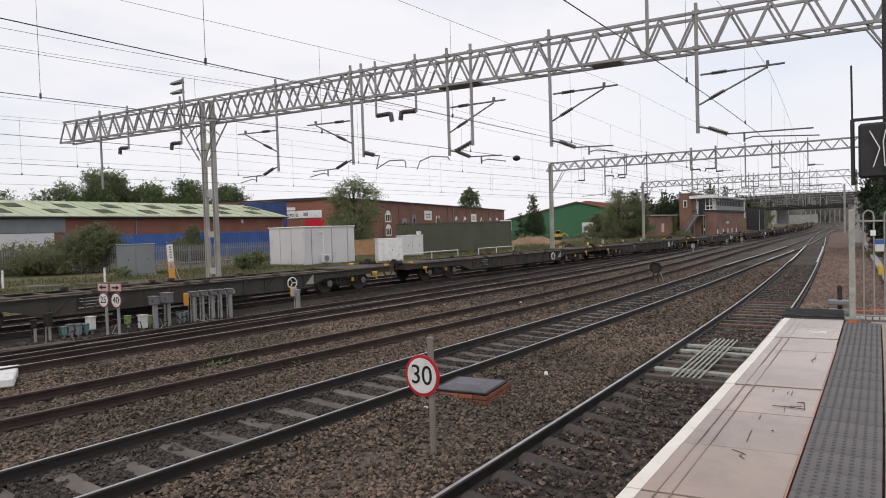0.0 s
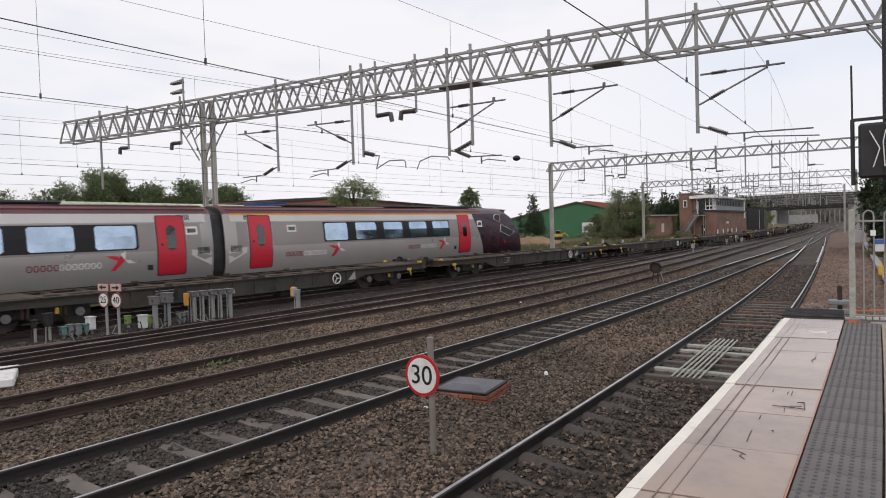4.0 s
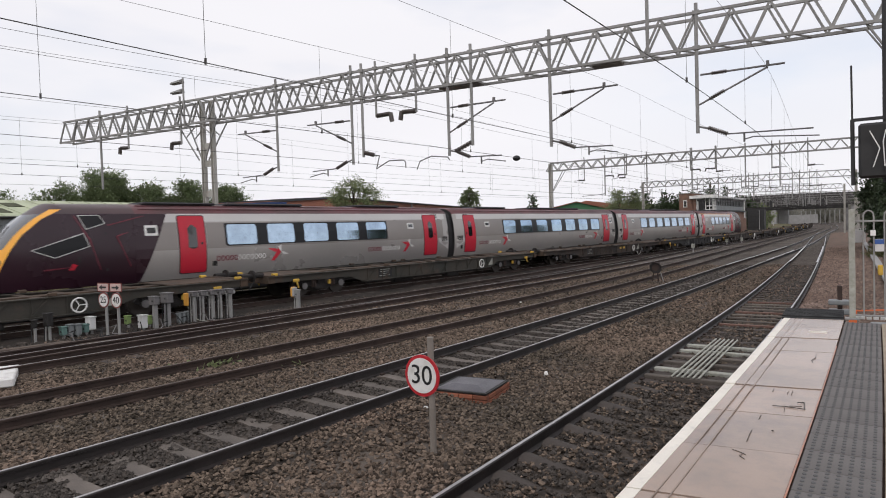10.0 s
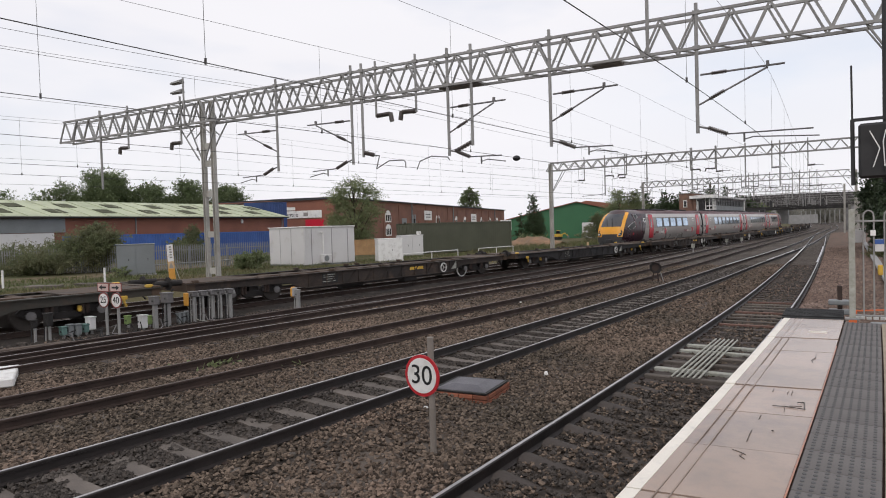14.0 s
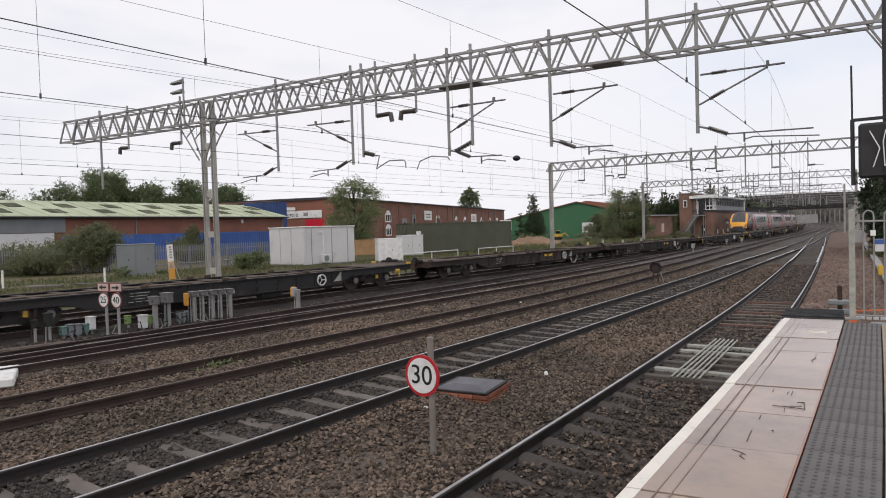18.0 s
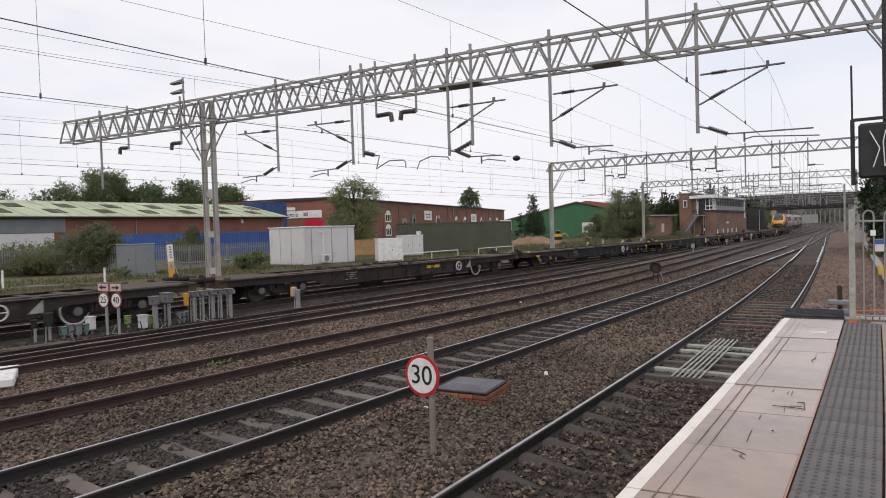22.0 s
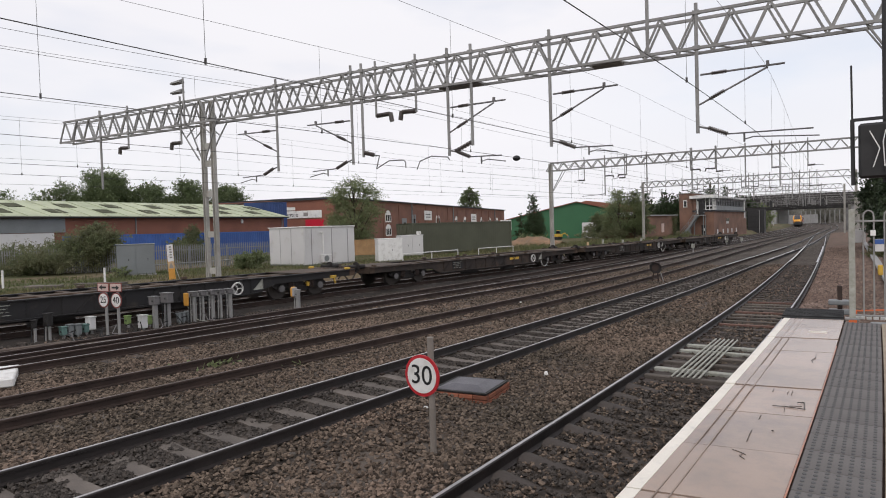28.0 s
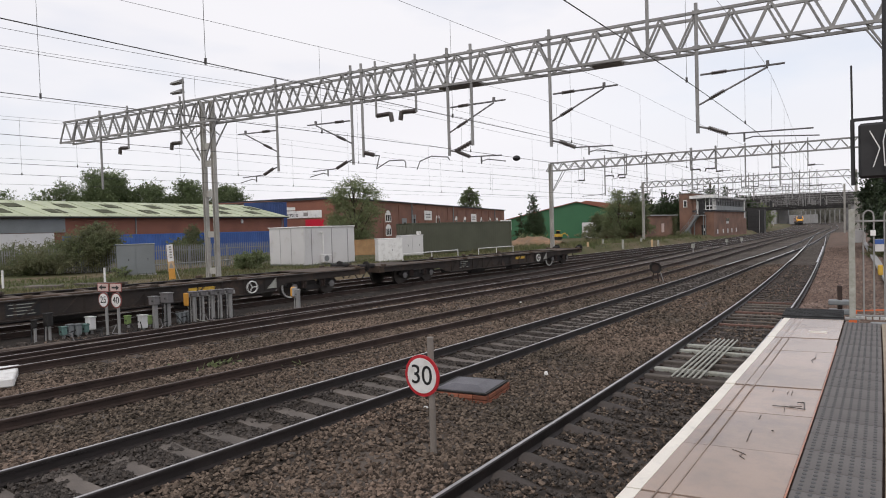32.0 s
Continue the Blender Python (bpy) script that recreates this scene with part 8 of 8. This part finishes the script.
def bank_stones(count, seed):
    """Pinkish-brown chippings over the cess."""
    rng = np.random.default_rng(seed)
    y = 12.6 + 52 * rng.random(count) ** 1.7
    o = 0.05 + 3.6 * rng.random(count) ** 1.2
    x = BANK(y) + o
    z = -0.14 + 0.10 * np.clip(o / 0.5, 0, 1) + 0.30 * np.clip((o - 1.5) / 3.0, 0, 1)
    s = (0.016 + 0.030 * rng.random((count, 1, 1)) ** 2) * (1 + 0.02 * (y[:, None, None] - 12))
    base = np.array([(1, 0, 0), (-0.5, 0.87, 0), (-0.5, -0.87, 0), (0.1, 0.1, 0.75)], float)
    a = rng.random(count) * 6.283
    v = base[None] * s * (0.6 + 0.8 * rng.random((count, 4, 1)))
    ca, sa = np.cos(a)[:, None], np.sin(a)[:, None]
    p = np.stack([v[..., 0] * ca - v[..., 1] * sa + x[:, None], v[..., 0] * sa + v[..., 1] * ca + y[:, None], v[..., 2] + z[:, None] + 0.006], -1)
    f = (np.array([(0, 1, 3), (1, 2, 3), (2, 0, 3)])[None] + 4 * np.arange(count)[:, None, None]).reshape(-1, 3)
    me = bpy.data.meshes.new("cess_stones")
    me.vertices.add(count * 4), me.loops.add(len(f) * 3), me.polygons.add(len(f))
    me.vertices.foreach_set("co", p.reshape(-1))
    me.loops.foreach_set("vertex_index", f.reshape(-1).astype(np.int32))
    me.polygons.foreach_set("loop_start", np.arange(0, len(f) * 3, 3, dtype=np.int32))
    me.update(calc_edges=True)
    me.materials.append(M_CESS)
    return tagged(new("cess_stones", me), "loose pinkish-brown chippings on the cess", "gravel", kind="stuff")


BANK = lambda y: A(np.minimum(y, 70)) + 0.86
sheet("cess_bank", list(np.arange(11.8, 40, 0.5)) + list(np.arange(40, 130, 4.0)), [0, 0.3, 0.6, 0.9, 1.2, 1.5, 1.8, 2.2, 2.8, 4, 7, 12, 20], BANK, bank_height, M_SOIL, "rust-brown stony cess beyond the platform end", "ground")
bank_stones(30000, 8)
gp = thing("gate_post", turned(0.18, 11.78, PLAT_Z, 0), "square weathered white gate post at the platform end", "post")
part("shaft", Geo().box((0, 0, 0.86), (0.085, 0.085, 1.70), bevel=0.008), M_POSTW, gp)
part("foot_plate", Geo().box((0, 0, 0.01), (0.2, 0.2, 0.02)), M_STEEL, gp)
hr = thing("hooped_railing", turned(0.26, 11.80, PLAT_Z, 0), "galvanised hooped tube railing closing the platform end", "railing")
for i in range(7):
    x = 0.07 + i * 0.27
    part("hoop", Geo().rod((x, 0, 0.06), (x, 0, 1.60), 0.0125, 8).rod((x + 0.135, 0, 0.06), (x + 0.135, 0, 1.60), 0.0125, 8), M_STEEL, hr)
    g = Geo()
    for k in range(8):
        a, b = math.pi * k / 8, math.pi * (k + 1) / 8
        g.rod((x + 0.0675 - 0.0675 * math.cos(a), 0, 1.60 + 0.085 * math.sin(a)), (x + 0.0675 - 0.0675 * math.cos(b), 0, 1.60 + 0.085 * math.sin(b)), 0.0125, 8)
    part("hoop_top", g, M_STEEL, hr)
for z in (0.06, 1.52):
    part("cross_tube", Geo().rod((-0.04, 0, z), (2.0, 0, z), 0.016, 8), M_STEEL, hr)
part("tag", Geo().box((0.195, -0.03, 1.34), (0.07, 0.01, 0.085)), M_WHITEP, hr, "small white tag")
nb = part("notice", Geo().box((0.275, -0.03, 1.15), (0.115, 0.01, 0.19), bevel=0.002), M_CABIN, hr, "blue and white notice")
part("notice_heading", Geo().box((0.275, -0.038, 1.205), (0.115, 0.006, 0.07)), M_BLUE, nb)
part("padlock_box", Geo().box((0.285, -0.03, 0.77), (0.07, 0.05, 0.16), bevel=0.015), M_YELP, hr, "yellow plastic tag box")
part("feet_block", Geo().box((0.0, 0.1, 0.015), (0.07, 0.06, 0.05)), M_WHITEP, hr)
for k in range(4):
    part("feet_block", Geo().box((0.05 + 0.09 * k, 0.1, 0.01), (0.07, 0.05, 0.04)), M_WHITEP, hr)
ob = thing("barrier_mesh", turned(0.55, 15.2, -0.1, 0), "orange plastic barrier and sheet by the fence", "barrier")
part("rail", Geo().rod((-0.3, 0, 0.72), (1.6, 0, 0.86), 0.016, 6), M_ORANGEP, ob)
part("drape", Geo().prism([(-0.62, 0.15), (-0.25, 0.15), (-0.24, 0.72), (-0.34, 0.62), (-0.46, 0.30)], "y", -0.04, 0.04), M_ORANGEP, ob, "slumped orange sheet")
part("foot", Geo().box((0.2, 0, 0.25), (0.5, 0.3, 0.5), bevel=0.05), M_GREYBOX, ob)
part("foot", Geo().box((0.9, 0, 0.22), (0.6, 0.3, 0.44), bevel=0.05), M_GREYBOX, ob)
mt_ = thing("rubber_mat", turned(-0.36, 12.25, PLAT_Z - 0.02, 0), "black rubber trespass mat beyond the platform end", "mat")
part("mat_sheet", Geo().box((0, 0, 0.0), (0.86, 1.1, 0.05), bevel=0.01), M_RUBBER, mt_)
for k in range(10):
    part("mat_ridge", Geo().prism([(-0.43, 0.02), (0.43, 0.02), (0.43, 0.05), (-0.43, 0.05)], "y", -0.5 + k * 0.1, -0.46 + k * 0.1), M_RUBBER, mt_)
part("mat_support", Geo().box((0, 0, -0.5), (0.8, 1.0, 0.96)), M_BRICKP, mt_)
bx = thing("equipment_stand", turned(0.02, 17.6, -0.1, 0), "dull green equipment box on a rusty stand", "junction box")
part("stand", Geo().box((0, 0, 0.5), (0.10, 0.10, 1.0)), M_RAIL, bx)
for z in (0.62, 0.40):
    part("box", Geo().box((0, -0.05, z), (0.46, 0.3, 0.11), bevel=0.02), M_GREYBOX, bx)
part("white_cap", Geo().box((-0.16, -0.21, 0.36), (0.12, 0.04, 0.04)), M_WHITEP, bx)
for k, (x, y) in enumerate(((2.6, 33), (2.9, 38), (2.4, 28), (3.2, 42), (2.9, 24), (2.2, 46))):
    bush(x, y, 0.05, 1.8, 4.0, 0.55, M_DRY, 0.09, 2600, 240 + k, "low dry grass and weeds beyond the railing")
g = Geo()
g.loft([[(1.05 + 0.012 * y + o, y, 0.16 + dz) for o, dz in ((0.0, 0.0), (0.0, 0.10), (0.28, 0.10), (0.28, 0.0))] for y in range(16, 72, 4)])
solid("cable_trough", g, M_GREYWALL, "pale concrete cable trough along the cess", "trough")
cabinet(1.70, 72, 0, 1.0, 0.8, 1.35, M_CABIN, "pale cabinet beyond the railing", 1, base=0.0)

sg = thing("colour_light_signal", turned(0.90, 17.0, -0.74, 0), "black signal head with white chevron bars on a dark post", "signal")
part("post", Geo().rod((0.75, 0.16, 0), (0.75, 0.16, 4.6), 0.06, 10).rod((0.01, 0.16, 4.0), (0.01, 0.16, 10.2), 0.055, 10).bar((0.01, 0.16, 4.3), (0.75, 0.16, 4.3), 0.08, 0.08), M_BLACK, sg)
hd = part("head", Geo().box((0.10, -0.05, 4.69), (1.20, 0.26, 1.20), bevel=0.05), M_BLACK, sg, "tall black signal head")
part("backboard_rail", Geo().rod((-0.60, -0.05, 3.95), (-0.61, -0.05, 5.40), 0.045, 8).rod((-0.61, -0.05, 5.40), (-0.62, -0.05, 6.60), 0.022, 8), M_BLACK, sg)
part("top_bar", Geo().bar((-0.60, -0.05, 5.39), (0.75, -0.05, 5.39), 0.04, 0.07), M_BLACK, sg)
for z in (5.06, 4.69, 4.32):
    part("lens_hood", Geo().ring((0.12, -0.26, z), 0.15, 0.02, "y", 16, 6), M_BLACK, hd)
    part("lens", disc(Geo(), (0.12, -0.20, z), 0.13, 0.0, 0.02, 18), M_DARKGLASS, hd)
# white chevron bars added in place of two bright curved lines
for pts in ([(-0.30, 5.10), (-0.12, 4.71), (-0.24, 4.31)], [(-0.01, 5.10), (-0.06, 4.85), (-0.03, 4.32)]):
    g = Geo()
    for a, b in zip(pts, pts[1:]):
        g.bar((a[0], -0.31, a[1]), (b[0], -0.31, b[1]), 0.035, 0.02)
    part("white_cross", g, M_WHITEP, sg, "white chevron bar standing in for a bright curved line")


# ---- what moves: both trains along their tracks ----
def along(fn):
    ys = np.linspace(-150, 600, 15001)
    xs = fn(ys)
    s = np.concatenate([[0.0], np.cumsum(np.hypot(np.diff(xs), np.diff(ys)))])
    s -= np.interp(0.0, ys, s)
    return ys, s


def car_pose(fn, table, mid, half_base, flip=1):
    ys, s = table
    ya, yb = np.interp(mid - half_base, s, ys), np.interp(mid + half_base, s, ys)
    xa, xb = float(fn(ya)), float(fn(yb))
    turn = math.degrees(math.atan2(yb - ya, xb - xa)) - 90
    return pose((xa + xb) / 2, (ya + yb) / 2, 0, 0, 0, turn + (180 if flip < 0 else 0))


def motions():
    times = [float(t) for t in range(0, 33)]
    table = along(F)
    nose = glide([(0, 7.9), (1.5, 19.8), (3.5, 36.9), (6, 60.5), (9, 91.5), (10.3, 105.6), (13, 137.55), (14, 149.5), (17, 185.8), (20, 222.8), (23, 261), (28, 330), (32, 389)])
    back = 0.0
    for car, ln, flip in PASSENGER:
        mid = back + ln / 2
        walk(car, [(t, car_pose(F, table, float(nose(t)) - mid, 7.6, flip)) for t in times])
        back += ln
    table = along(E)
    gone = glide([(0, 0), (3.5, 15.6), (8, 37.6), (13, 65.2), (16.5, 88.5), (20, 115.0), (24, 147.6), (28, 184.2), (30, 203.8), (32, 224.0)])
    for wagon, s0 in GOODS:
        walk(wagon, [(t, car_pose(E, table, s0 - float(gone(t)), 6.9)) for t in times])


motions()
